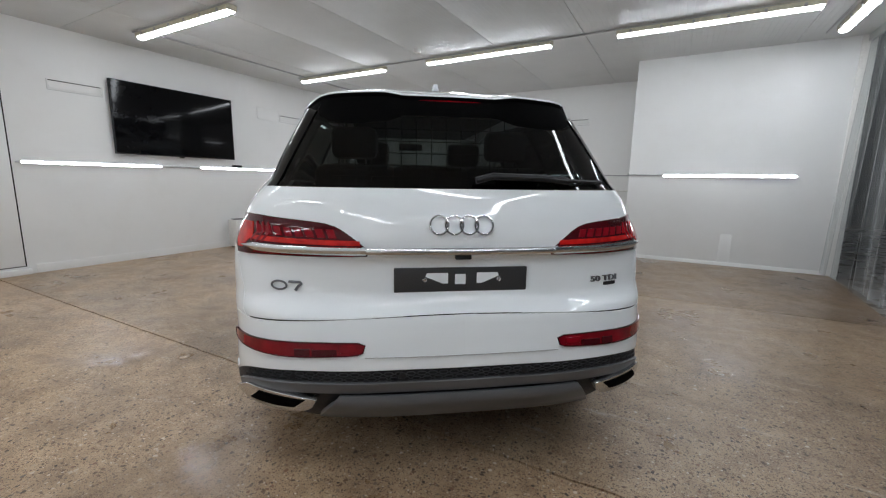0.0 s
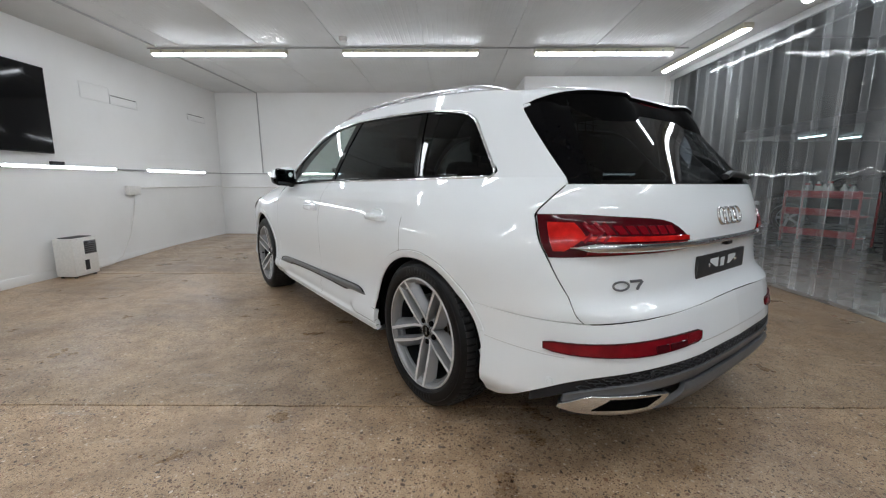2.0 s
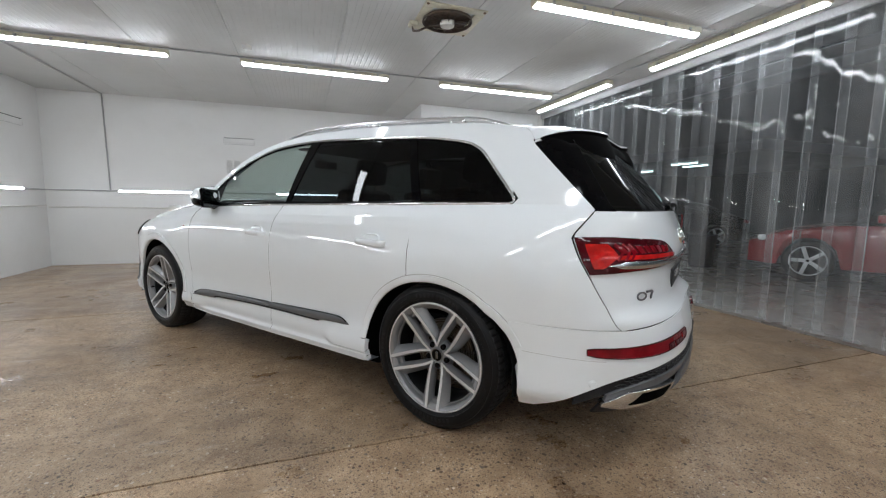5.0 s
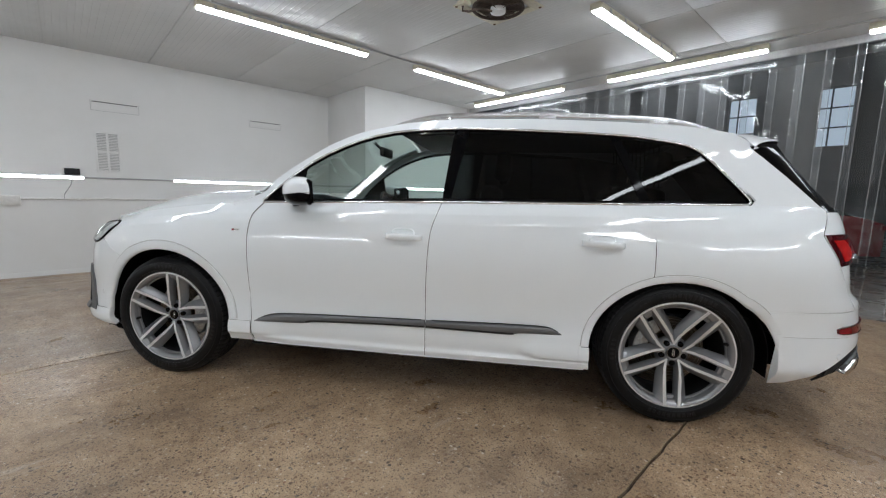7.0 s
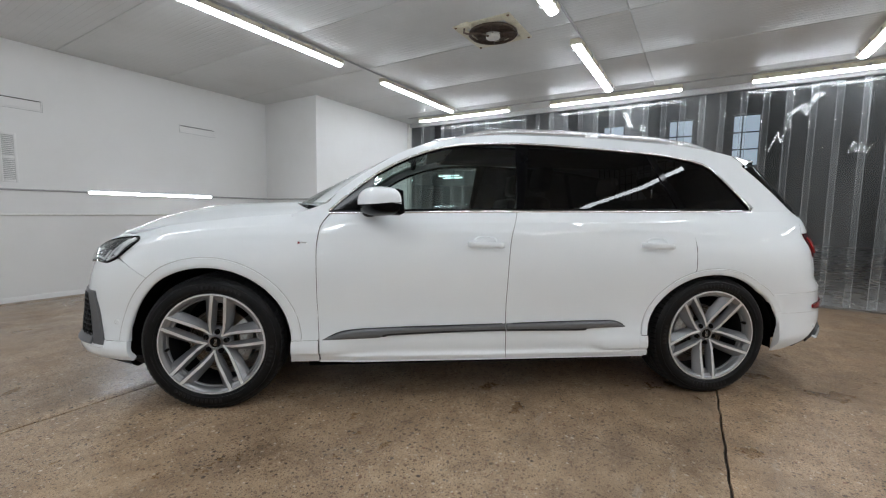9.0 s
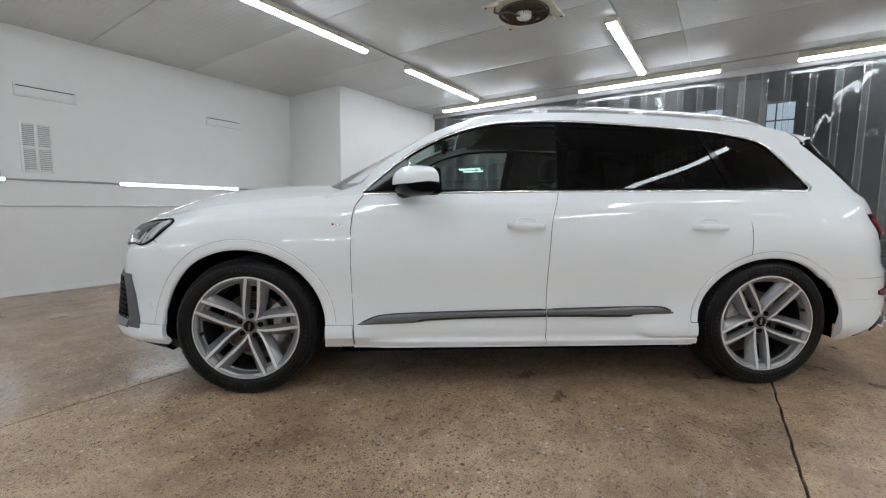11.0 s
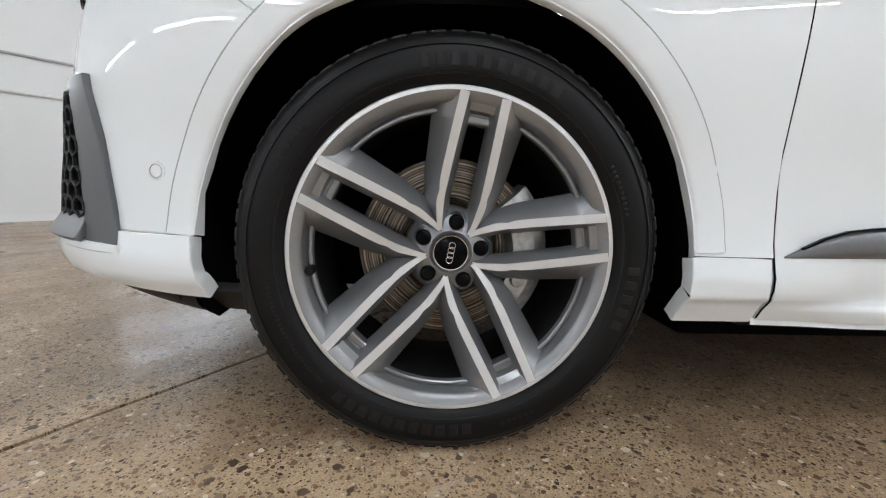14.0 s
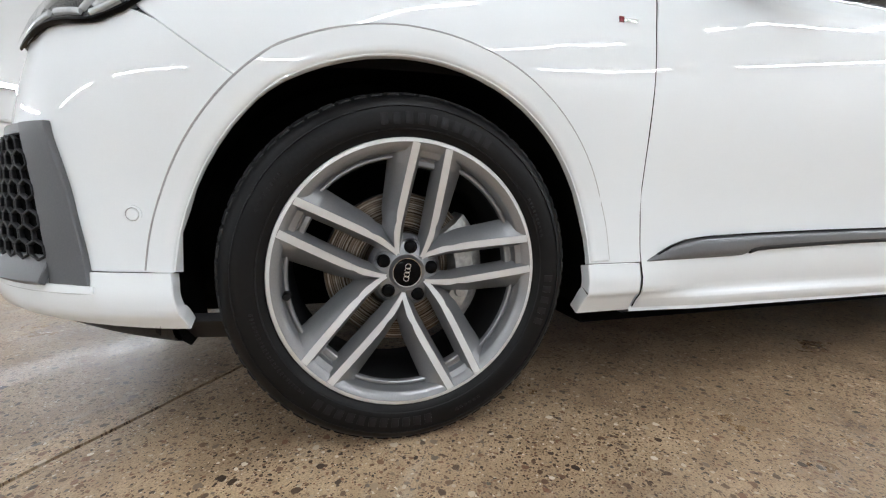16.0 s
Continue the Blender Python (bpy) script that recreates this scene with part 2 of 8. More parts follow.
WHITE = simple("white_car_paint", (0.862, 0.897, 0.918), 0.45, 0, 0.01, 400, 0, 1.0, 0.08)
WHITE.node_tree.nodes["Principled BSDF"].inputs["Coat IOR"].default_value = 1.58
GLOSS_BLACK = simple("gloss_black_trim", (0.0028, 0.0028, 0.0032), 0.08, 0, 0.1, 30, 0, 0.03, 0.07)
PLASTIC = simple("black_textured_plastic", (0.016, 0.016, 0.0175), 0.55, 0, 0.2, 500, 0.25, 0.0, 0.3)
GREY_TRIM = simple("satin_grey_plastic", (0.115, 0.118, 0.124), 0.42, 0.2, 0.06, 300, 0.1)
SILVER_TRIM = simple("dark_silver_trim", (0.17, 0.175, 0.185), 0.32, 0.6, 0.05, 200, 0.0)
CHROME = simple("polished_chrome", (0.78, 0.79, 0.80), 0.07, 1.0, 0.02, 30)
SATIN = simple("satin_aluminium", (0.66, 0.67, 0.68), 0.22, 1.0, 0.03, 60)
RIM_FACE = make_rim("machined_alloy")
RIM_GREY = simple("grey_alloy_paint", (0.29, 0.295, 0.305), 0.36, 0.65, 0.05, 300, 0.0, 0.25)
RUBBER = simple("tyre_rubber", (0.005, 0.005, 0.0055), 0.42, 0, 0.18, 120, 0.15, 0.0, 0.22)
RUBBER_WORN = simple("raised_rubber", (0.013, 0.013, 0.014), 0.36, 0, 0.12, 120, 0.1, 0.0, 0.26)
# paler copy of the tyre rubber: light falling on the tread is in its colour
TREAD_LIT = simple("lit_tread_rubber", (0.020, 0.020, 0.021), 0.6, 0, 0.2, 150, 0.2, 0.0, 0.3)
# a little paler than the black band that the cells lie on
BAND = simple("worn_black_plastic", (0.036, 0.036, 0.039), 0.5, 0, 0.2, 300, 0.2, 0.0, 0.3)
LINER = simple("felt_wheel_liner", (0.004, 0.004, 0.004), 0.95, 0, 0.3, 200, 0.4, 0.0, 0.1)
# near black, so that openings look deep: their shade is in the colour
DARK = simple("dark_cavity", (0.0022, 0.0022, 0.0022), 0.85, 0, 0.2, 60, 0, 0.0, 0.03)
# the shade deep inside the rim is put into this near-black colour
RIM_SHADED = simple("shaded_rim_inside", (0.012, 0.012, 0.0125), 0.6, 0.1, 0.2, 60, 0, 0.0, 0.25)
MIRROR_GLASS = simple("dimmed_mirror_glass", (0.06, 0.063, 0.066), 0.04, 1.0, 0.05, 20)
LAMP_HOUSE = simple("smoked_chrome_housing", (0.11, 0.112, 0.115), 0.25, 0.8, 0.4, 30)
DISC = make_disc()
CALIPER = simple("cast_caliper_metal", (0.42, 0.42, 0.41), 0.45, 0.7, 0.2, 90, 0.4)
RED_LENS = simple("deep_red_lens", (0.20, 0.002, 0.008), 0.05, 0, 0.25, 18, 0, 0.35, 0.2)
RED_BRIGHT = simple("bright_red_lens", (0.52, 0.010, 0.008), 0.10, 0, 0.3, 25, 0, 0.2, 0.3)
RED_DARK = simple("smoked_red_lens", (0.06, 0.002, 0.005), 0.06, 0, 0.1, 18, 0, 0.25, 0.2)
LAMP_INSIDE = simple("headlamp_reflector", (0.86, 0.87, 0.88), 0.22, 0.25, 0.15, 40)
TINT = pane("privacy_glass", (0.035, 0.04, 0.042), 0.0, 0.022, 0.7)
REAR_TINT = pane("rear_privacy_glass", (0.075, 0.083, 0.08), 0.0, 0.028, 0.5)
CLEAR = pane("clear_green_glass", (0.72, 0.80, 0.77), 0.0, 0.05)
LENS = pane("clear_lamp_lens", (0.85, 0.87, 0.88), 0.0, 0.06)
SEAT = simple("black_leather", (0.010, 0.010, 0.011), 0.5, 0, 0.15, 300, 0.3, 0.0, 0.2)
CABIN = simple("dark_cabin_trim", (0.008, 0.008, 0.009), 0.65, 0, 0.15, 200, 0.2, 0.0, 0.2)
BADGE_RED = simple("red_badge_enamel", (0.27, 0.02, 0.03), 0.2, 0, 0.05, 60, 0, 0.5)
PLATE_BLACK = simple("black_plate_holder", (0.03, 0.03, 0.031), 0.55, 0, 0.15, 200, 0.2)
WALL = make_wall("white_painted_wall")
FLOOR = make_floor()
TUBE_GLOW = glow("tube_glow", (0.98, 0.985, 0.982), TUBE)
STRIP_GLOW = glow("strip_glow", (0.975, 0.985, 0.985), STRIP)
HOUSING = simple("white_housing", (0.72, 0.71, 0.68), 0.4, 0, 0.06, 40)
CREAM = simple("yellowed_plastic", (0.62, 0.58, 0.45), 0.4, 0, 0.12, 30)
GREY_CABLE = simple("grey_conduit", (0.42, 0.42, 0.42), 0.5, 0, 0.1, 40)
SCREEN = simple("black_screen", (0.003, 0.003, 0.0035), 0.12, 0, 0.1, 6, 0, 0.02, 0.11)
GRILLE_BACK = simple("grille_shadow_grey", (0.45, 0.45, 0.45), 0.5, 0, 0.05, 40)
JOINT = simple("joint_filler", (0.060, 0.050, 0.041), 0.8, 0, 0.3, 60, 0.3)
RUST_DARK = simple("brown_painted_metal", (0.075, 0.052, 0.038), 0.6, 0.2, 0.4, 25, 0.3)
RUST = simple("rusty_metal", (0.16, 0.10, 0.06), 0.6, 0.5, 0.5, 25, 0.4)
PVC = pane("clear_pvc_strip", (0.85, 0.87, 0.875), 0.028, 0.032, 0.42, 0.26, 0.072)
PVC_EDGE = pane("cloudy_pvc_edge", (0.62, 0.64, 0.65), 0.05, 0.10, 0.5, 0.0, 0.22)
HALL = simple("dark_hall_cladding", (0.045, 0.05, 0.055), 0.6, 0.2, 0.25, 3, 0.1)
HALL_FLOOR = simple("hall_concrete", (0.22, 0.20, 0.175), 0.28, 0, 0.3, 5, 0.1)
DAY = glow("daylit_glass", (0.75, 0.88, 1.0), 0.5)
HALL_LAMP = glow("hall_lamp", (0.75, 1.0, 0.97), 4.5)
RED_PAINT = simple("red_car_paint", (0.30, 0.008, 0.012), 0.25, 0, 0.05, 60, 0, 1.0)
BLUE = simple("blue_plastic", (0.02, 0.05, 0.13), 0.45, 0, 0.1, 30)
HOSE = simple("pale_hose", (0.42, 0.42, 0.40), 0.5, 0, 0.1, 30)
YELLOW = simple("yellow_plastic", (0.65, 0.42, 0.02), 0.45, 0, 0.1, 30)


# ---- mesh helpers ----
def finish(name, bm, material, parent=None, label="", smooth=True):
    bmesh.ops.recalc_face_normals(bm, faces=bm.faces) if len(bm.faces) < 60000 else None
    me = bpy.data.meshes.new(name)
    bm.to_mesh(me)
    bm.free()
    for m in material if isinstance(material, (list, tuple)) else [material]:
        me.materials.append(m)
    if smooth:
        me.shade_smooth()
        me.set_sharp_from_angle(angle=radians(38))
    ob = new(name, me)
    if parent:
        ob.parent = parent
    if label:
        ob["label"] = label
    return ob


def part(name, bm, material, parent, label=""):
    return finish(name, bm, material, parent, label)


def box(bm, lo, hi, bevel=0.0, m=None):
    """A box between two corners, with rounded edges."""
    made = bmesh.ops.create_cube(bm, size=1.0)["verts"]
    size = [hi[k] - lo[k] for k in range(3)]
    mid = [(hi[k] + lo[k]) / 2 for k in range(3)]
    for v in made:
        v.co = Vector([v.co[k] * size[k] + mid[k] for k in range(3)])
    if bevel:
        es = list({e for v in made for e in v.link_edges})
        res = bmesh.ops.bevel(bm, geom=es, offset=bevel, segments=2, affect="EDGES", profile=0.5)
        made = list({v for f in res["faces"] for v in f.verts} | {v for v in made if v.is_valid})
    if m is not None:
        for v in made:
            v.co = m @ v.co
    return made


def revolve(bm, profile, steps=64, m=Matrix(), closed=False, arc=2 * math.pi):
    """Turn a profile of (radius, height) round the local z axis."""
    full = abs(arc - 2 * math.pi) < 1e-6
    rings = []
    for i in range(steps if full else steps + 1):
        a = arc * i / steps
        rings.append([bm.verts.new(m @ Vector((r * math.cos(a), r * math.sin(a), h))) for r, h in profile])
    for i in range(steps):
        a, b = rings[i], rings[(i + 1) % len(rings)]
        for j in range(len(profile) - (0 if closed else 1)):
            k = (j + 1) % len(profile)
            try:
                bm.faces.new((a[j], b[j], b[k], a[k]))
            except ValueError:
                pass


def tube(bm, points, radius, sides=8, flat=1.0):
    """A round bar along points."""
    pts = [Vector(p) for p in points]
    rings = []
    up = Vector((0, 0, 1))
    for i, p in enumerate(pts):
        d = (pts[min(i + 1, len(pts) - 1)] - pts[max(i - 1, 0)]).normalized()
        a = d.cross(up)
        if a.length < 0.1:
            a = d.cross(Vector((1, 0, 0)))
        a.normalize()
        b = a.cross(d)
        rings.append([bm.verts.new(p + radius * (math.cos(2 * math.pi * k / sides) * a + flat * math.sin(2 * math.pi * k / sides) * b)) for k in range(sides)])
    for i in range(len(rings) - 1):
        for k in range(sides):
            bm.faces.new((rings[i][k], rings[i][(k + 1) % sides], rings[i + 1][(k + 1) % sides], rings[i + 1][k]))
    bm.faces.new(rings[0])
    bm.faces.new(rings[-1])


def spline(*pairs):
    """A smooth curve through (x, y) pairs, monotone between them."""
    xs = [p[0] for p in pairs]
    ys = [p[1] for p in pairs]
    n = len(xs)
    d = [(ys[i + 1] - ys[i]) / (xs[i + 1] - xs[i]) for i in range(n - 1)]
    m = [d[0]] + [0.0 if d[i - 1] * d[i] <= 0 else 2 * d[i - 1] * d[i] / (d[i - 1] + d[i]) for i in range(1, n - 1)] + [d[-1]]

    def f(x):
        if x <= xs[0]:
            return ys[0]
        if x >= xs[-1]:
            return ys[-1]
        i = next(k for k in range(n - 1) if x <= xs[k + 1])
        h = xs[i + 1] - xs[i]
        t = (x - xs[i]) / h
        return ((2 * t ** 3 - 3 * t ** 2 + 1) * ys[i] + (t ** 3 - 2 * t ** 2 + t) * h * m[i]
                + (-2 * t ** 3 + 3 * t ** 2) * ys[i + 1] + (t ** 3 - t ** 2) * h * m[i + 1])
    return f


def outline_plate(bm, outline, thick, m=Matrix(), bevel=0.0):
    """A flat plate of an outline of (x, y), thick along z."""
    bottom = [bm.verts.new((x, y, 0)) for x, y in outline]
    face = bm.faces.new(bottom)
    top = bmesh.ops.extrude_face_region(bm, geom=[face])["geom"]
    verts = [v for v in top if isinstance(v, bmesh.types.BMVert)]
    for v in verts:
        v.co.z += thick
    for v in bottom + verts:
        v.co = m @ v.co


# ---- the room: its own axes, a across and b along the screen wall ----
ROOM = pose(0, 0, 0, 0, 0, -38.0)
A0, A1, B0, B1, TOP = -5.28, 3.02, -5.0, 5.87, 2.88


def in_room(ob, a=0.0, b=0.0, z=0.0, turn=0.0):
    ob.matrix_basis = ROOM @ pose(a, b, z, 0, 0, turn)
    return ob


def rise(b):
    """The floor climbs a little towards the far wall."""
    t = min(1, max(0, (b - 2.5) / 2.0))
    return 0.065 * t * t * (3 - 2 * t)


def structure(name, bm, material, label, category="wall", smooth=True):
    return tagged(in_room(finish(name, bm, material, None, "", smooth)), label, category, "", "structure")


def build_walls():
    bm = bmesh.new()
    box(bm, (A0 - 0.15, B0, -0.1), (A0, B1 + 0.15, TOP + 0.1))
    structure("wall_west", bm, WALL, "white painted smooth garage wall with light strips", "wall")
    bm = bmesh.new()
    box(bm, (A0, B1, -0.1), (0.64, B1 + 0.15, TOP + 0.1))
    structure("wall_north", bm, WALL, "white painted wall with vents and conduits", "wall")
    bm = bmesh.new()
    box(bm, (0.64, 4.62, -0.1), (2.97, B1 + 0.15, TOP + 0.1), 0.006)
    structure("wall_block", bm, WALL, "white boxed-out wall section jutting into the room", "wall")
    # assumed wall, never in view; its place is invented to close the room
    bm = bmesh.new()
    box(bm, (A0 - 0.15, B0 - 0.15, -0.1), (A1, B0, TOP + 0.1))
    structure("wall_south", bm, WALL, "plain white painted wall added out of view to close the room", "wall")
    # white jamb beside the strip curtain
    bm = bmesh.new()
    box(bm, (2.97, 4.60, 0.0), (3.10, 4.75, TOP), 0.004)
    structure("trim", bm, HOUSING, "white upright post beside the strip curtain", "post")
    bm = bmesh.new()
    box(bm, (A0, -0.35, -0.02), (A0 + 0.012, B1, 0.10), 0.003)
    structure("baseboard", bm, WALL, "low white painted upstand along the wall foot", "skirting")
    bm = bmesh.new()
    box(bm, (A0 + 0.012, B1 - 0.012, -0.02), (0.64, B1, 0.12), 0.003)
    structure("baseboard", bm, WALL, "low white painted upstand along the wall foot", "skirting")
    bm = bmesh.new()
    box(bm, (0.64, 4.608, -0.02), (2.97, 4.62, 0.11), 0.003)
    structure("baseboard", bm, WALL, "low white painted upstand along the wall foot", "skirting")


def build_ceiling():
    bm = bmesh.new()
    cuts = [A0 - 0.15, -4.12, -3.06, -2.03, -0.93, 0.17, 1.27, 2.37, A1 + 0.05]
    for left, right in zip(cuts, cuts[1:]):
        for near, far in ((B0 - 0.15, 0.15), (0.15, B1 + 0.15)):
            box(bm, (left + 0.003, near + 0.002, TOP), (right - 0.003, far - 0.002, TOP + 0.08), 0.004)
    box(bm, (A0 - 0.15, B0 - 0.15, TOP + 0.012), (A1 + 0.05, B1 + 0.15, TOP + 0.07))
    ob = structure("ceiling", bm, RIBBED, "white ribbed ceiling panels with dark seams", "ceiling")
    return ob


def ribbed():
    m, nt, p = mat("ribbed_white_panel")
    c = coords(nt)
    n = node(nt, "ShaderNodeTexNoise", Scale=1.1, Detail=7.0, Roughness=0.65)
    nt.links.new(c, n.inputs["Vector"])
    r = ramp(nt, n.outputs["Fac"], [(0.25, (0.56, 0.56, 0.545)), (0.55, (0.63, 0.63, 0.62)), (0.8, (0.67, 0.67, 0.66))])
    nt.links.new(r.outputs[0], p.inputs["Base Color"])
    p.inputs["Roughness"].default_value = 0.42
    w = node(nt, "ShaderNodeTexWave", Scale=5.5, Distortion=0.0)
    w.bands_direction = "X"
    nt.links.new(c, w.inputs["Vector"])
    sharp = ramp(nt, w.outputs["Fac"], [(0.0, 0.0), (0.10, 1.0), (1.0, 1.0)])
    wob = node(nt, "ShaderNodeTexNoise", Scale=1.6, Detail=3.0)
    nt.links.new(c, wob.inputs["Vector"])
    b1 = nt.nodes.new("ShaderNodeBump")
    b1.inputs["Strength"].default_value, b1.inputs["Distance"].default_value = 0.10, 0.02
    nt.links.new(wob.outputs["Fac"], b1.inputs["Height"])
    b2 = bump(nt, p, sharp.outputs[0], 0.9, 0.0022)
    nt.links.new(b1.outputs[0], b2.inputs["Normal"])
    return m


RIBBED = ribbed()


def build_floor():
    lines = [lambda a: B0 - 0.2, lambda a: -3.72 + 0.016 * a, lambda a: -0.617 + 0.016 * a, lambda a: 2.525 + 0.034 * a, lambda a: 5.75 + 0.01 * a, lambda a: B1 + 0.3]
    base = bmesh.new()
    box(base, (A0 - 0.2, B0 - 0.2, -0.12), (A1, 2.2, -0.02))
    for near, far, z in ((2.2, 3.2, -0.02), (3.2, 4.0, 0.005), (4.0, 6.2, 0.04)):
        box(base, (A0 - 0.2, near, -0.12), (A1, far, z))
    floor = structure("floor", base, JOINT, "worn polished concrete floor with exposed aggregate, stained, with dark joints", "floor")
    for lo, hi in zip(lines, lines[1:]):
        bm = bmesh.new()
        na, nb = 110, 26
        grid = []
        for i in range(na + 1):
            a = A0 - 0.1 + (A1 - A0 + 0.1) * i / na
            row = []
            for j in range(nb + 1):
                t = j / nb
                b = lo(a) + 0.0062 + (hi(a) - lo(a) - 0.0124) * t
                wob = 0.009 * noise.noise((a * 9, b * 9, 3)) if j in (0, nb) else 0
                row.append(bm.verts.new((a, b + wob, rise(b) - (0.003 if j in (0, nb) else 0))))
            grid.append(row)
        for i in range(na):
            for j in range(nb):
                bm.faces.new((grid[i][j], grid[i + 1][j], grid[i + 1][j + 1], grid[i][j + 1]))
            for j in (0, nb):
                p, q = grid[i][j], grid[i + 1][j]
                r, s = bm.verts.new(p.co - Vector((0, 0, 0.05))), bm.verts.new(q.co - Vector((0, 0, 0.05)))
                bm.faces.new((p, q, s, r))
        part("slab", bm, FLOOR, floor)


def ceiling_light(a, b, along_b=False):
    """A ceiling batten: housing, glowing tube cover, clips and end caps."""
    thing = in_room(new("ceiling_light"), a, b, TOP, 90 if along_b else 0)
    bm = bmesh.new()
    box(bm, (-0.90, -0.060, -0.060), (0.90, 0.060, 0.0), 0.006)
    part("housing", bm, CREAM, thing)
    bm = bmesh.new()
    n = 10
    ends = []
    for x in (-0.885, 0.885):
        ends.append([bm.verts.new((x, 0.046 * math.cos(math.pi * k / n), -0.056 - 0.030 * math.sin(math.pi * k / n))) for k in range(n + 1)])
    for k in range(n):
        bm.faces.new((ends[0][k], ends[0][k + 1], ends[1][k + 1], ends[1][k]))
    for e in ends:
        bm.faces.new(e)
    part("diffuser", bm, TUBE_GLOW, thing, "glowing white tube cover")
    for x in (-0.75, -0.45, -0.15, 0.15, 0.45, 0.75):
        for y in (-0.064, 0.064):
            bm = bmesh.new()
            box(bm, (x - 0.012, y - 0.006, -0.068), (x + 0.012, y + 0.006, -0.03), 0.002)
            part("clip", bm, GREY_CABLE, thing)
    return tagged(thing, "long ceiling batten light with yellowed housing, lit white", "ceiling light", "ceiling lights")


def strip_light(a, b, z, turn):
    """A slim wall strip, 1.5 m, on a white channel."""
    thing = in_room(new("wall_light"), a, b, z, turn)
    bm = bmesh.new()
    box(bm, (-0.75, 0.0, -0.018), (0.75, 0.03, 0.018), 0.003)
    for z0 in (-0.0185, 0.0155):
        box(bm, (-0.75, -0.007, z0), (0.75, 0.001, z0 + 0.003), 0.0008)
    part("channel", bm, HOUSING, thing)
    bm = bmesh.new()
    box(bm, (-0.735, -0.011, -0.015), (0.735, 0.0, 0.015), 0.003)
    part("diffuser", bm, STRIP_GLOW, thing, "glowing white strip")
    return tagged(thing, "slim lit white strip light fixed to the wall", "wall light", "wall strip lights")


def conduit(points, radius, label, material=None):
    bm = bmesh.new()
    tube(bm, points, radius, 8)
    return tagged(in_room(finish("conduit", bm, material or GREY_CABLE)), label, "conduit")


def wall_vent(a, b, z, turn, width=0.52, height=0.125):
    """A shallow hinged flap vent with a dark slot along its upper edge."""
    thing = in_room(new("wall_vent"), a, b, z, turn)
    bm = bmesh.new()
    h, w = height / 2, width / 2
    for lo, hi in (((-w, -0.008, h - 0.012), (w, 0, h)), ((-w, -0.008, -h), (w, 0, -h + 0.010)),
                   ((-w, -0.008, -h + 0.010), (-w + 0.012, 0, h - 0.012)), ((w - 0.012, -0.008, -h + 0.010), (w, 0, h - 0.012))):
        box(bm, lo, hi, 0.002)
    part("frame", bm, WALL, thing)
    bm = bmesh.new()
    box(bm, (-w + 0.014, -0.006, -h + 0.012), (w - 0.014, -0.001, h - 0.022), 0.002)
    part("flap", bm, WALL, thing)
    bm = bmesh.new()
    box(bm, (-w + 0.012, -0.0012, h - 0.021), (w - 0.012, 0.0, h - 0.013))
    part("slot", bm, DARK, thing)
    bm = bmesh.new()
    box(bm, (-w - 0.003, -0.0012, -h - 0.004), (w + 0.003, 0.0, -h - 0.001))
    box(bm, (-w - 0.004, -0.0012, -h), (-w - 0.001, 0.0, h))
    box(bm, (w + 0.001, -0.0012, -h), (w + 0.004, 0.0, h))
    part("gap", bm, GREY_CABLE, thing)
    return tagged(thing, "slim white wall vent with a dark slot", "vent", "wall vents")


def louvre_grille(a, b, z, turn):
    thing = in_room(new("louvre_grille"), a, b, z, turn)
    bm = bmesh.new()
    for x0, x1 in ((-0.132, -0.108), (-0.014, 0.014), (0.108, 0.132)):
        box(bm, (x0, -0.012, -0.262), (x1, 0, 0.262), 0.002)
    for z0, z1 in ((-0.262, -0.238), (-0.014, 0.014), (0.238, 0.262)):
        box(bm, (-0.108, -0.012, z0), (-0.014, 0, z1), 0.002)
        box(bm, (0.014, -0.012, z0), (0.108, 0, z1), 0.002)
    part("frame", bm, WALL, thing)
    bm = bmesh.new()
    box(bm, (-0.112, -0.0012, -0.244), (0.112, 0.0, 0.244))
    part("backing", bm, GRILLE_BACK, thing)
    for cx in (-0.061, 0.061):
        for row in (-0.238, 0.012):
            for k in range(11):
                bm = bmesh.new()
                box(bm, (-0.047, -0.008, -0.0075), (0.047, 0.0, 0.0025), 0.001, pose(cx, -0.001, row + 0.012 + 0.0205 * k, 25))
                part("slat", bm, WALL, thing)
    return tagged(thing, "white louvred wall grille with four panels", "grille")


def small_box(name, a, b, z, turn, size, material, label, category):
    w, d, h = size
    thing = in_room(new(name), a, b, z, turn)
    bm = bmesh.new()
    box(bm, (-w / 2, -d, -h / 2), (w / 2, 0, h / 2), 0.006)
    part("body", bm, material, thing)
    bm = bmesh.new()
    box(bm, (-w / 2 + 0.012, -d - 0.004, -h / 2 + 0.012), (w / 2 - 0.012, -d, h / 2 - 0.012), 0.002)
    part("cover", bm, material, thing)
    return tagged(thing, label, category)


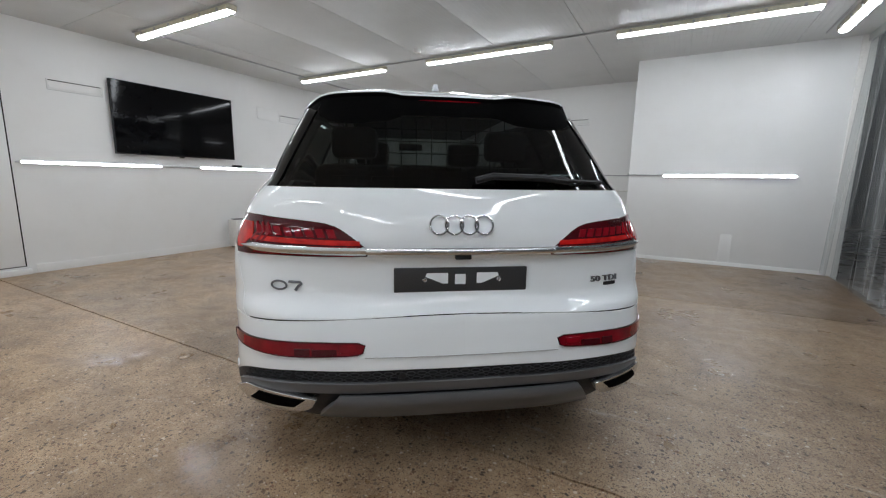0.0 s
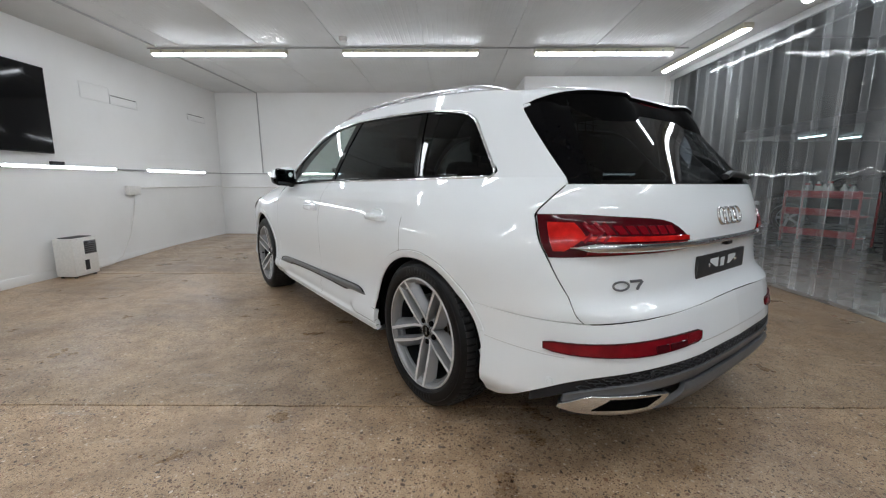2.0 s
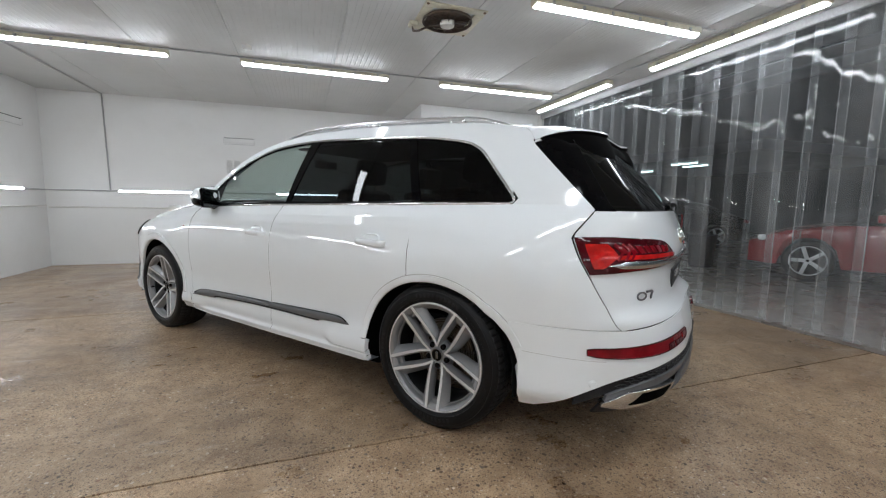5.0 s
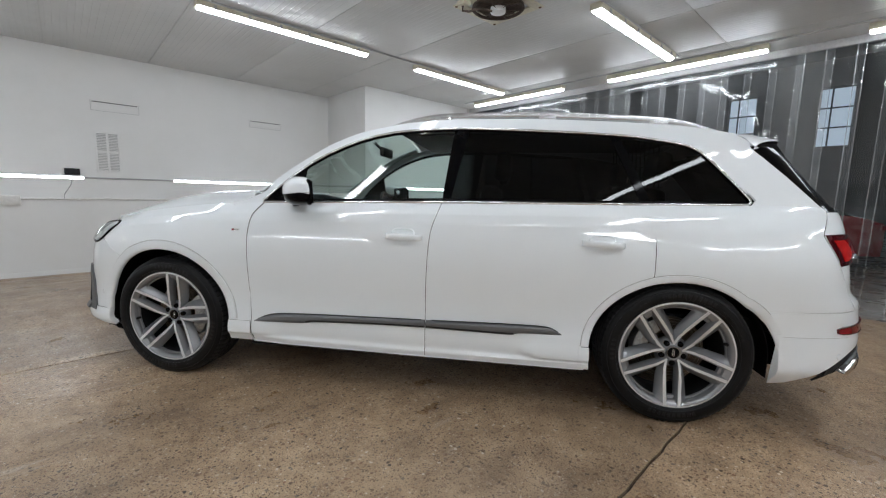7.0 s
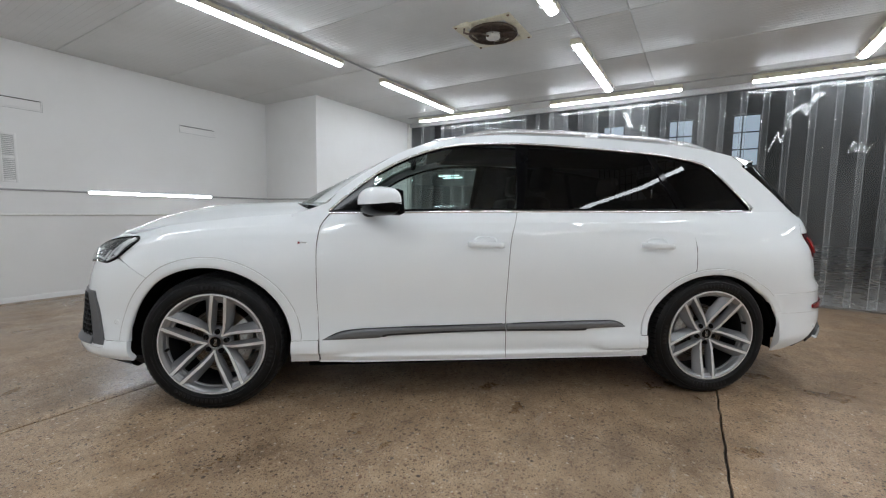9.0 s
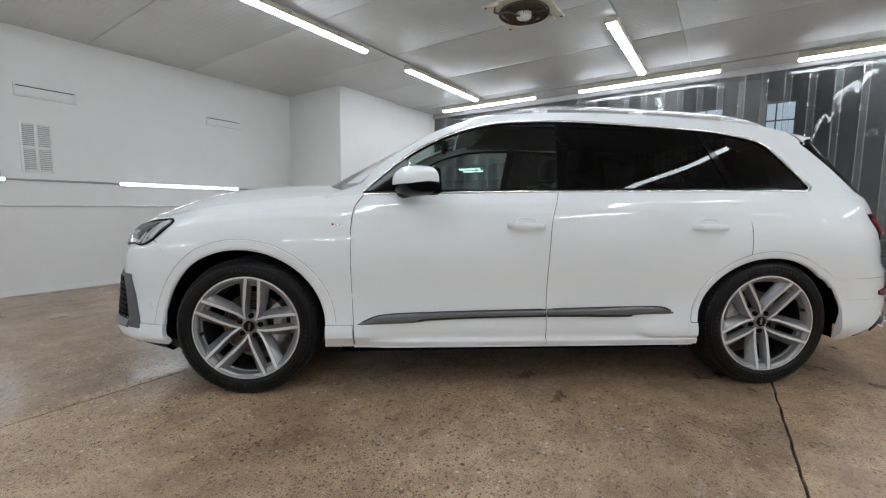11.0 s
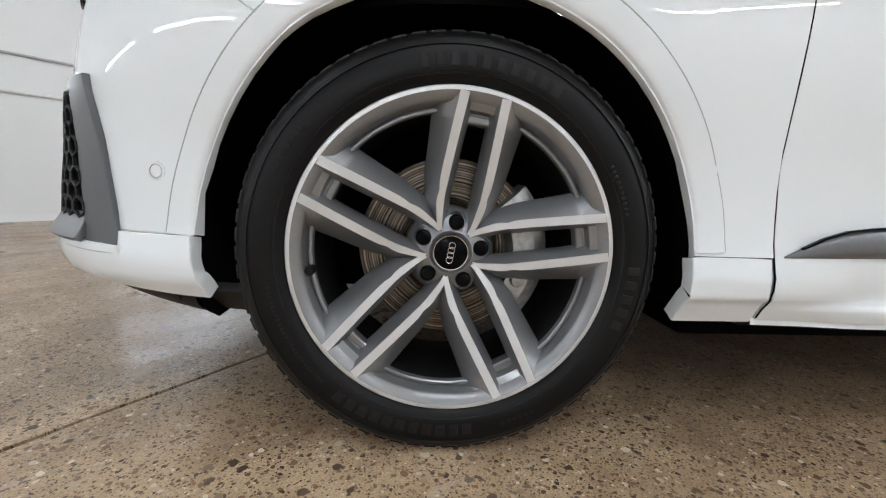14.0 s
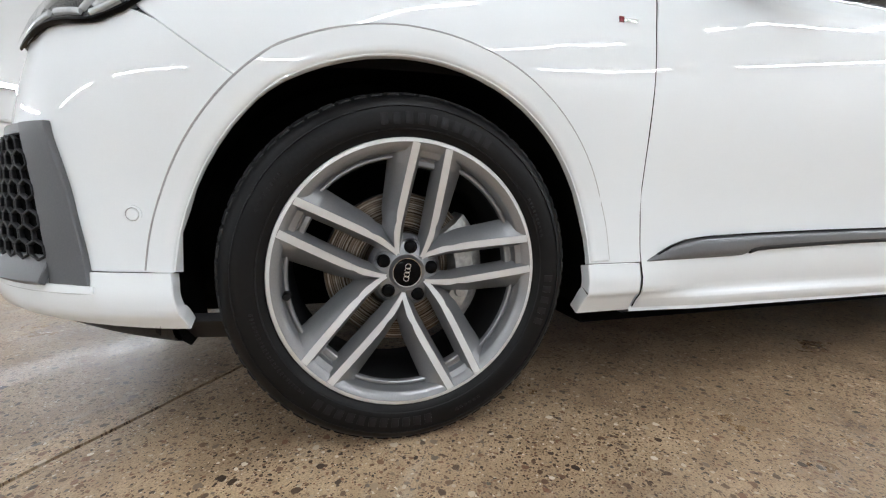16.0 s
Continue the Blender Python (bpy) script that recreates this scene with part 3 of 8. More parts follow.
def build_door():
    door = in_room(new("door_1"), A0, -0.9, 0.10, 90)
    bm = bmesh.new()
    box(bm, (-0.46, -0.012, 0.0), (0.455, -0.001, 2.03), 0.003)
    part("leaf", bm, WALL, door)
    bm = bmesh.new()
    box(bm, (0.457, -0.004, -0.01), (0.468, -0.0005, 2.04))
    box(bm, (-0.473, -0.004, -0.01), (-0.462, -0.0005, 2.04))
    box(bm, (-0.462, -0.004, 2.032), (0.457, -0.0005, 2.04))
    box(bm, (-0.462, -0.004, -0.01), (0.457, -0.0005, -0.002))
    part("gap_seal", bm, DARK, door)
    bm = bmesh.new()
    box(bm, (-0.52, -0.05, -0.10), (0.50, 0.0, -0.035), 0.006)
    part("threshold", bm, WALL, door)
    bm = bmesh.new()
    tube(bm, [(-0.39, -0.01, 1.0), (-0.39, -0.06, 1.0), (-0.27, -0.06, 1.0)], 0.010)
    part("handle", bm, SATIN, door)
    tagged(door, "flush white painted door with thin dark gap", "door", "", "structure")


def build_screen():
    tv = in_room(new("television"), A0, 1.40, 1.925, 90)
    bm = bmesh.new()
    box(bm, (-0.84, -0.085, -0.475), (0.84, -0.04, 0.475), 0.005)
    part("casing", bm, PLASTIC, tv)
    bm = bmesh.new()
    box(bm, (-0.83, -0.0875, -0.462), (0.83, -0.085, 0.467), 0.001)
    part("screen", bm, SCREEN, tv, "glossy black switched-off screen")
    bm = bmesh.new()
    box(bm, (-0.3, -0.04, -0.2), (0.3, 0.0, 0.2), 0.004)
    part("bracket", bm, PLASTIC, tv)
    bm = bmesh.new()
    box(bm, (-0.03, -0.083, -0.492), (0.03, -0.06, -0.475), 0.003)
    part("sensor", bm, PLASTIC, tv)
    tagged(tv, "large flat black television, switched off, hung on the wall", "television")


def build_dehumidifier():
    d = in_room(new("dehumidifier"), -5.08, 2.21, 0.0, 90)
    bm = bmesh.new()
    box(bm, (-0.17, -0.12, 0.02), (0.17, 0.12, 0.47), 0.018)
    part("body", bm, HOUSING, d)
    bm = bmesh.new()
    box(bm, (-0.02, -0.124, 0.27), (0.145, -0.118, 0.43), 0.004)
    part("front_grille", bm, SILVER_TRIM, d, "dark grey recessed grille")
    for k in range(6):
        bm = bmesh.new()
        box(bm, (-0.015, -0.128, 0.285 + 0.024 * k), (0.14, -0.123, 0.294 + 0.024 * k), 0.001)
        part("slat", bm, PLASTIC, d)
    bm = bmesh.new()
    box(bm, (-0.03, -0.123, 0.08), (0.03, -0.119, 0.20), 0.002)
    part("water_gauge", bm, PLASTIC, d, "dark water level window")
    bm = bmesh.new()
    box(bm, (-0.14, -0.08, 0.468), (0.14, 0.08, 0.478), 0.003)
    part("control_panel", bm, PLASTIC, d, "dark top panel")
    for x in (-0.13, 0.13):
        for y in (-0.08, 0.08):
            bm = bmesh.new()
            revolve(bm, [(0.0, 0.0), (0.018, 0.0), (0.018, 0.022), (0.0, 0.022)], 12, pose(x, y, 0.0))
            part("foot", bm, PLASTIC, d)
    tagged(d, "small white plastic dehumidifier standing on the floor by the wall", "dehumidifier")


def build_fan():
    fan = in_room(new("ceiling_fan"), -0.02, 1.345, TOP, 0)
    bm = bmesh.new()
    for lo, hi in (((-0.29, -0.29, -0.012), (0.29, -0.20, 0.0)), ((-0.29, 0.20, -0.012), (0.29, 0.29, 0.0)),
                   ((-0.29, -0.20, -0.012), (-0.20, 0.20, 0.0)), ((0.20, -0.20, -0.012), (0.29, 0.20, 0.0))):
        box(bm, lo, hi, 0.003)
    part("plate", bm, CREAM, fan, "stained cream square mounting plate")
    for x in (-0.265, 0.265):
        for y in (-0.265, 0.265):
            bm = bmesh.new()
            revolve(bm, [(0.0, -0.020), (0.010, -0.019), (0.014, -0.012)], 12, pose(x, y, 0))
            part("screw", bm, RUST, fan)
    bm = bmesh.new()
    revolve(bm, [(0.232, -0.010), (0.236, -0.030), (0.228, -0.036), (0.220, -0.030), (0.215, -0.006), (0.0, -0.003)], 48)
    part("shroud", bm, RUST_DARK, fan, "dark brown round shroud")
    for k in range(5):
        bm = bmesh.new()
        box(bm, (0.05, -0.045, -0.003), (0.20, 0.045, 0.003), 0.001, pose(0, 0, -0.014, 0, 0, 72 * k) @ pose(0, 0, 0, 12))
        part("blade", bm, RUST_DARK, fan)
    for r in (0.10, 0.128, 0.156, 0.184, 0.210):
        bm = bmesh.new()
        revolve(bm, [(r - 0.0025, -0.036), (r, -0.0385), (r + 0.0025, -0.036), (r, -0.0335)], 48, closed=True)
        part("guard_ring", bm, RUST_DARK, fan)
    for k in range(6):
        bm = bmesh.new()
        a = math.radians(60 * k + 20)
        tube(bm, [(0.06 * math.cos(a), 0.06 * math.sin(a), -0.042), (0.228 * math.cos(a), 0.228 * math.sin(a), -0.034)], 0.0035, 6)
        part("guard_spoke", bm, RUST_DARK, fan)
    bm = bmesh.new()
    revolve(bm, [(0.0, -0.074), (0.030, -0.074), (0.040, -0.070), (0.064, -0.064), (0.068, -0.055), (0.068, -0.02), (0.0, -0.02)], 28)
    part("motor", bm, HOUSING, fan, "pale grey motor hub")
    bm = bmesh.new()
    box(bm, (-0.335, 0.10, -0.050), (-0.255, 0.19, -0.010), 0.006)
    part("junction_box", bm, CREAM, fan, "cream cable box")
    bm = bmesh.new()
    tube(bm, [(-0.30, 0.15, -0.045), (-0.29, 0.16, -0.085), (-0.24, 0.13, -0.085), (-0.16, 0.08, -0.055), (-0.06, 0.02, -0.060)], 0.010, 8)
    part("cable", bm, RUST_DARK, fan, "dark cable to the motor")
    tagged(fan, "stained extractor fan with a brown guard set in the ceiling", "fan")


def build_curtain():
    """Clear overlapping PVC strips on a rail, from the ceiling to the floor."""
    thing = in_room(new("strip_curtain"), A1, 0, 0)
    bm = bmesh.new()
    box(bm, (0.0, B0, 2.80), (0.04, 4.60, TOP), 0.003)
    part("rail", bm, GREY_CABLE, thing, "grey metal hanging rail")
    rng = random.Random(4)
    k, b = 0, 4.56
    while b > B0 + 0.2:
        w = 0.30
        bm = bmesh.new()
        bow, lean, ph = rng.uniform(-0.012, 0.02), rng.uniform(-0.022, 0.022), rng.uniform(0, 6)
        nu, nv = 6, 16
        grid = []
        for i in range(nu + 1):
            u = i / nu - 0.5
            row = []
            for j in range(nv + 1):
                v = j / nv
                z = 0.03 + rise(b) + (2.80 - 0.03 - rise(b)) * v
                a = 0.012 + 0.010 * (k % 2) + bow * (1 - 4 * u * u) * (1 - v) + lean * u * (1 - 0.5 * v) + 0.006 * math.sin(3.2 * v * 2 + ph) * (1 - v) - 0.12 * (1 - v) * max(0.0, 1 - k / 3)
                row.append(bm.verts.new((a, b - w * (u + 0.5) + 0.01 * math.sin(2 * v + ph) * (1 - v), z)))
            grid.append(row)
        for i in range(nu):
            for j in range(nv):
                bm.faces.new((grid[i][j], grid[i + 1][j], grid[i + 1][j + 1], grid[i][j + 1]))
        ob = part("strip", bm, PVC, thing)
        ob.visible_shadow = False
        # the cut edges catch the light
        for i in (0, nu):
            bm = bmesh.new()
            rows = []
            for j in range(nv + 1):
                v = j / nv
                z = 0.03 + rise(b) + (2.80 - 0.03 - rise(b)) * v
                u = i / nu - 0.5
                a = 0.0105 + 0.010 * (k % 2) + lean * u * (1 - 0.5 * v) + 0.006 * math.sin(3.2 * v * 2 + ph) * (1 - v) - 0.12 * (1 - v) * max(0.0, 1 - k / 3)
                y = b - w * (u + 0.5) + 0.01 * math.sin(2 * v + ph) * (1 - v)
                rows.append((bm.verts.new((a, y - 0.004, z)), bm.verts.new((a - 0.002, y, z)), bm.verts.new((a, y + 0.004, z))))
            for p, q in zip(rows, rows[1:]):
                bm.faces.new((p[0], p[1], q[1], q[0]))
                bm.faces.new((p[1], p[2], q[2], q[1]))
            eo = part("strip_edge", bm, PVC_EDGE, ob)
            eo.visible_shadow = False
        b -= 0.235
        k += 1
    tagged(thing, "clear overlapping plastic strip curtain hanging to the floor", "strip curtain", "", "")


def build_room():
    build_walls()
    build_ceiling()
    build_floor()
    build_door()
    build_screen()
    # the row at b = -1.82 is unseen, assumed by carrying the grid on
    for b in (0.69, 3.20, -1.82):
        for a in (-3.68, -1.12, 1.42):
            ceiling_light(a, b)
    # added row, out of view, that brightens the rear of the car
    for a in (-3.68, -1.12, 1.42):
        ceiling_light(a, -4.2)
    for a, b in ((2.68, 3.21), (2.72, 0.73), (2.76, -1.82)):
        ceiling_light(a, b, True)
    for b in (0.38, 2.425, 4.515):
        strip_light(A0 + 0.03, b, 1.30, 90)
    for a in (-3.54, -1.07):
        strip_light(a, B1 - 0.03, 1.295, 0)
    strip_light(1.83, 4.59, 1.28, 0)
    conduit([(A0 + 0.012, -0.40, 1.30), (A0 + 0.012, B1 - 0.012, 1.30)], 0.011, "grey surface conduit run along the wall")
    conduit([(A0 + 0.03, B1 - 0.012, 1.30), (0.62, B1 - 0.012, 1.30)], 0.011, "grey surface conduit run along the wall")
    conduit([(0.628, B1 - 0.03, 1.30), (0.628, 4.61, 1.30)], 0.011, "grey surface conduit run along the wall")
    conduit([(0.62, 4.608, 1.285), (1.1, 4.608, 1.285)], 0.011, "grey surface conduit run along the wall")
    conduit([(A0 + 0.012, 3.5, 1.04), (A0 + 0.012, B1 - 0.03, 1.045)], 0.012, "white surface conduit at waist height", HOUSING)
    conduit([(A0 + 0.03, B1 - 0.012, 1.02), (0.62, B1 - 0.012, 1.03)], 0.012, "white surface conduit at waist height", HOUSING)
    conduit([(-4.45, 0.6, TOP - 0.012), (-4.43, B1 - 0.015, TOP - 0.012), (-4.43, B1 - 0.015, TOP - 0.03), (-4.40, B1 - 0.012, 1.30)], 0.012, "grey conduit along the ceiling and down the wall")
    for b in (0.62, 3.13):
        conduit([(-4.6, b, TOP - 0.010), (2.5, b + 0.02, TOP - 0.010)], 0.010, "grey conduit linking the ceiling lights")
    conduit([(2.60, -3.0, TOP - 0.010), (2.58, 4.3, TOP - 0.010)], 0.010, "grey conduit linking the ceiling lights")
    wall_vent(A0, 0.24, 2.22, 90, 0.54)
    wall_vent(A0, 3.49, 2.255, 90, 0.50, 0.13)
    wall_vent(A0, 5.19, 2.285, 90, 0.52, 0.115)
    wall_vent(-2.42, B1, 2.235, 0, 0.50)
    wall_vent(-0.48, B1, 2.255, 0, 0.50, 0.11)
    louvre_grille(-2.53, B1, 1.64, 0)
    small_box("driver_box", -2.905, B1, 1.37, 0, (0.15, 0.05, 0.08), PLASTIC, "small black power box above the light strip", "power box")
    small_box("driver_box", A0, 2.31, 1.345, 90, (0.15, 0.05, 0.04), PLASTIC, "small black power box above the light strip", "power box")
    small_box("junction_box", -3.475, B1, 1.005, 0, (0.17, 0.06, 0.12), HOUSING, "white plastic electrical junction box on the wall", "junction box")
    small_box("junction_box", A0, 3.435, 1.005, 90, (0.24, 0.06, 0.13), HOUSING, "white plastic electrical socket box on the wall", "junction box")
    conduit([(A0 + 0.03, 3.45, 0.94), (A0 + 0.02, 3.42, 0.7), (A0 + 0.02, 3.30, 0.35), (A0 + 0.03, 3.1, 0.08), (A0 + 0.06, 2.9, 0.012), (A0 + 0.1, 2.45, 0.012)], 0.005, "thin white cable hanging from the socket box", HOUSING)
    conduit([(-2.9, B1 - 0.02, 1.33), (-2.93, B1 - 0.02, 1.2), (-3.0, B1 - 0.02, 1.08), (-3.0, B1 - 0.02, 1.03)], 0.005, "thin grey cable from the power box")
    small_box("wall_patch", 1.92, 4.62, 0.30, 0, (0.14, 0.003, 0.40), WALL, "white painted cover plate low on the wall", "cover plate")
    small_box("access_panel", A0, 3.0, 2.29, 90, (0.46, 0.003, 0.21), WALL, "white painted access panel on the wall", "panel")
    # smoke alarm on the ceiling
    alarm = in_room(new("smoke_alarm"), -1.9, 2.75, TOP)
    bm = bmesh.new()
    revolve(bm, [(0.0, -0.045), (0.035, -0.045), (0.05, -0.03), (0.055, 0.0), (0.0, 0.0)], 24)
    part("cover", bm, HOUSING, alarm)
    tagged(alarm, "round white smoke alarm on the ceiling", "smoke alarm")
    build_dehumidifier()
    build_fan()
    build_curtain()


build_room()


# ---- the white car: side offset s from its middle, y forwards, z up; the rear axle lies at y = 0 ----
CX = 0.012
WB, HUB = 2.999, 0.372
Y_REAR, Y_FRONT = -0.30, 3.25

belt = spline((-0.95, 1.165), (-0.40, 1.162), (0.2, 1.152), (1.26, 1.137), (2.0, 1.121), (2.38, 1.112))
top_z = spline((-0.40, 1.162), (0.2, 1.152), (1.26, 1.137), (2.36, 1.112), (2.5, 1.105), (2.8, 1.085), (3.25, 1.030), (3.6, 0.985), (4.0, 0.975))
section = spline((0.22, 0.905), (0.255, 0.930), (0.288, 0.948), (0.304, 0.957), (0.317, 0.969), (0.345, 0.970), (0.385, 0.962), (0.42, 0.955), (0.48, 0.951), (0.54, 0.948),
                 (0.60, 0.953), (0.72, 0.963), (0.85, 0.969), (0.95, 0.970))
plan = spline((-0.30, 0.988), (0.1, 1.0), (1.3, 1.0), (2.2, 0.993), (2.7, 0.996), (3.0, 0.995), (3.25, 0.982))
drop_by = spline((-0.40, 0.182), (-0.1, 0.146), (0.4, 0.108), (1.26, 0.093), (2.0, 0.095), (2.36, 0.105), (2.55, 0.125), (3.0, 0.15), (3.3, 0.15))
rear_y = spline((0.22, -1.01), (0.30, -1.06), (0.40, -1.092), (0.46, -1.098), (0.52, -1.090), (0.58, -1.078), (0.635, -1.068), (0.67, -1.062), (0.70, -1.030), (0.735, -1.002), (0.80, -0.992),
                (0.885, -0.994), (0.90, -1.010), (0.94, -1.016), (1.0, -1.006), (1.06, -0.984), (1.135, -0.952), (1.165, -0.925), (1.30, -0.800), (1.50, -0.625), (1.60, -0.54))
front_y = spline((0.22, 3.84), (0.30, 3.915), (0.36, 3.950), (0.44, 3.945), (0.60, 3.920), (0.72, 3.888), (0.80, 3.858), (0.88, 3.825), (0.94, 3.79), (1.0, 3.745))


def arc_table():
    """Angle along a superellipse by share of its length, from the side round to the middle."""
    pts = []
    for i in range(401):
        th = math.pi / 2 * (1 - i / 400)
        pts.append((0.95 * math.sin(th) ** (2 / 2.75), 0.8 * math.cos(th) ** (2 / 2.75), th))
    d = [0.0]
    for a, b in zip(pts, pts[1:]):
        d.append(d[-1] + math.hypot(a[0] - b[0], a[1] - b[1]))
    share = [k / d[-1] for k in d]
    return share, [p[2] for p in pts]


SHARE, ANGLE = arc_table()
LR = 1.45


def green(y, z):
    """Half-width of the glasshouse."""
    dz = max(0.0, z - belt(y))
    base = section(0.95) * plan(y) - drop_by(y)
    return base - 0.38 * dz - 0.24 * dz * dz


def step(x):
    x = min(1.0, max(0.0, x))
    return x * x * (3 - 2 * x)


def blister(y, z):
    """The swelling of the side above each wheel, with a crisp upper edge."""
    g = max(step((0.34 - abs(y - 2.90)) / 0.24), step((0.56 - abs(y - 0.06)) / 0.40))
    return 0.007 * g * step((0.975 - z) / 0.07) * step((z - 0.62) / 0.26)


sill_step = spline((0.24, 0.020), (0.276, 0.018), (0.292, 0.014), (0.304, -0.001), (0.317, -0.017), (0.345, -0.013), (0.385, -0.004), (0.42, 0.0), (0.5, 0.0))


def sill(y, z):
    """The ledge low on the doors, and its flare ahead of the rear wheel."""
    if z > 0.46 or y > 2.8 or y < 0.2:
        return 0.0
    flare = step((0.835 - 1.1 * abs(z - 0.345) - y) / 0.10) * step((0.452 - z) / 0.022)
    ledge = sill_step(z) * step((y - 0.30) / 0.1) * step((2.40 - y) / 0.22)
    return ledge * (1 - flare) + flare * max(0.006, ledge + 0.014 * step((0.40 - z) / 0.05) * step((z - 0.30) / 0.02))


def shoulder(t, k):
    """How far the side has leant in below the glass: two creases along the flank, rounding out towards the tail."""
    if t < 0.73:
        g = 0.30 * (t / 0.73) ** 2.5
    elif t < 0.85:
        g = 0.30 + 0.225 * (t - 0.73) / 0.12
    else:
        g = 0.525 + 0.475 * (t - 0.85) / 0.15
    return g * (1 - k) + t ** 3 * k


def half(y, z):
    """Half-width of the car's side at y and z."""
    zt = top_z(y)
    if y < 2.36 and z > zt:
        return green(y, z)
    t = min(1.0, max(0.0, (z - 0.72) / (zt - 0.72)))
    return section(z) * plan(y) - drop_by(y) * shoulder(t, step((0.3 - y) / 0.6)) + blister(y, z) + sill(y, z)


def power(z):
    if z < 1.0:
        return 3.25 - 0.45 * min(1.0, max(0.0, (z - 0.78) / 0.22))
    return min(3.4, 2.80 + (z - 1.0) * 4)


def skin(p, z, out=0.0):
    """A point of the car's outer surface: p runs along its plan, from the rear's middle by the side to the front's middle."""
    if p < Y_REAR:
        q = min(1.0, (Y_REAR - p) / LR)
        th = float(np.interp(q, SHARE, ANGLE))
        n = power(z)
        w, d = half(Y_REAR, z) + out, Y_REAR - rear_y(z) + out
        return w * max(0.0, math.sin(th)) ** (2 / n), Y_REAR - d * max(0.0, math.cos(th)) ** (2 / n), z
    if p > Y_FRONT:
        q = min(1.0, (p - Y_FRONT) / LR)
        th = float(np.interp(q, SHARE, ANGLE))
        zt = top_z(3.6)
        t = min(1.0, max(0.0, (z - 0.72) / (zt - 0.72)))
        tt = min(1.0, max(0.0, (z - 0.72) / (top_z(p) - 0.72)))
        w, d = section(z) * plan(Y_FRONT) - drop_by(Y_FRONT) * shoulder(tt, 0.0) + out, front_y(z) - Y_FRONT - 0.06 * t ** 6 + out
        return w * max(0.0, math.sin(th)) ** (2 / 2.75), Y_FRONT + d * max(0.0, math.cos(th)) ** (2 / 2.75), z
    return half(p, z) + out, p, z


def p_rear(s, z):
    """The place along the plan at which the rear surface is s from the middle."""
    n = power(z)
    th = math.asin(min(1.0, (s / half(Y_REAR, z)) ** (n / 2)))
    return Y_REAR - LR * float(np.interp(-th, [-a for a in ANGLE], SHARE))


def p_rear_y(y, z):
    n = power(z)
    th = math.acos(min(1.0, max(0.0, (Y_REAR - y) / (Y_REAR - rear_y(z))) ** (n / 2)))
    return Y_REAR - LR * float(np.interp(-th, [-a for a in ANGLE], SHARE))


def p_front_y(y, z):
    th = math.acos(min(1.0, max(0.0, (y - Y_FRONT) / (front_y(z) - Y_FRONT)) ** (2.75 / 2)))
    return Y_FRONT + LR * float(np.interp(-th, [-a for a in ANGLE], SHARE))


def patch(bm, fn, nu, nv, side=1, lip=0.018, us=None, vs=None, keep=None):
    """A panel: a grid of fn(u, v) -> (s, y, z), with its rim turned inwards by lip."""
    us = us or [i / nu for i in range(nu + 1)]
    vs = vs or [j / nv for j in range(nv + 1)]
    P = np.array([[fn(u, v) for v in vs] for u in us], dtype=float)
    P[..., 0] *= side
    du = np.gradient(P, axis=0)
    dv = np.gradient(P, axis=1)
    N = np.cross(du, dv)
    N /= np.maximum(np.linalg.norm(N, axis=2, keepdims=True), 1e-9)
    mid = P - np.array([0, 0, 0.8])
    mid[..., 1] = P[..., 1] - np.clip(P[..., 1], 0.0, 2.8)
    if np.sum(N * mid) < 0:
        N = -N
    V = [[bm.verts.new(p) for p in row] for row in P]
    for i in range(len(us) - 1):
        for j in range(len(vs) - 1):
            quad = [V[i][j], V[i + 1][j], V[i + 1][j + 1], V[i][j + 1]]
            try:
                bm.faces.new(quad)
            except ValueError:
                pass
    if lip:
        I, J = len(us) - 1, len(vs) - 1
        ring = [(i, 0) for i in range(I)] + [(I, j) for j in range(J)] + [(i, J) for i in range(I, 0, -1)] + [(0, j) for j in range(J, 0, -1)]
        one, two = [], []
        for i, j in ring:
            c, n = P[i, j], N[i, j]
            ii, jj = min(max(i, 1), I - 1), min(max(j, 1), J - 1)
            t = c - P[ii, jj]
            t = t / max(1e-9, np.linalg.norm(t))
            one.append(bm.verts.new(c + 0.0018 * t - 0.0022 * n))
            two.append(bm.verts.new(c + 0.0018 * t - lip * n))
        for k in range(len(ring)):
            m = (k + 1) % len(ring)
            for a, b, c2, d in ((V[ring[k][0]][ring[k][1]], V[ring[m][0]][ring[m][1]], one[m], one[k]), (one[k], one[m], two[m], two[k])):
                try:
                    bm.faces.new((a, b, c2, d))
                except ValueError:
                    pass
    return P, N


def strip(bm, pts, normals, half_w, height, close=False):
    """A slim raised moulding along pts, lying on the surface that the normals give."""
    rings = []
    n = len(pts)
    for i in range(n):
        p = Vector(pts[i])
        a = Vector(pts[(i + 1) % n if close else min(i + 1, n - 1)])
        b = Vector(pts[(i - 1) % n if close else max(i - 1, 0)])
        d = (a - b).normalized()
        nn = Vector(normals[i]).normalized()
        w = d.cross(nn).normalized() * (half_w(i) if callable(half_w) else half_w)
        prof = [(-1.0, -0.6), (-1.0, 0.35), (-0.55, 0.9), (0.0, 1.0), (0.55, 0.9), (1.0, 0.35), (1.0, -0.6)]
        rings.append([bm.verts.new(p + w * x + nn * height * h) for x, h in prof])
    m = len(rings[0])
    for i in range(n if close else n - 1):
        r, q = rings[i], rings[(i + 1) % n]
        for k in range(m - 1):
            bm.faces.new((r[k], r[k + 1], q[k + 1], q[k]))
    if not close:
        bm.faces.new(rings[0])
        bm.faces.new(rings[-1])


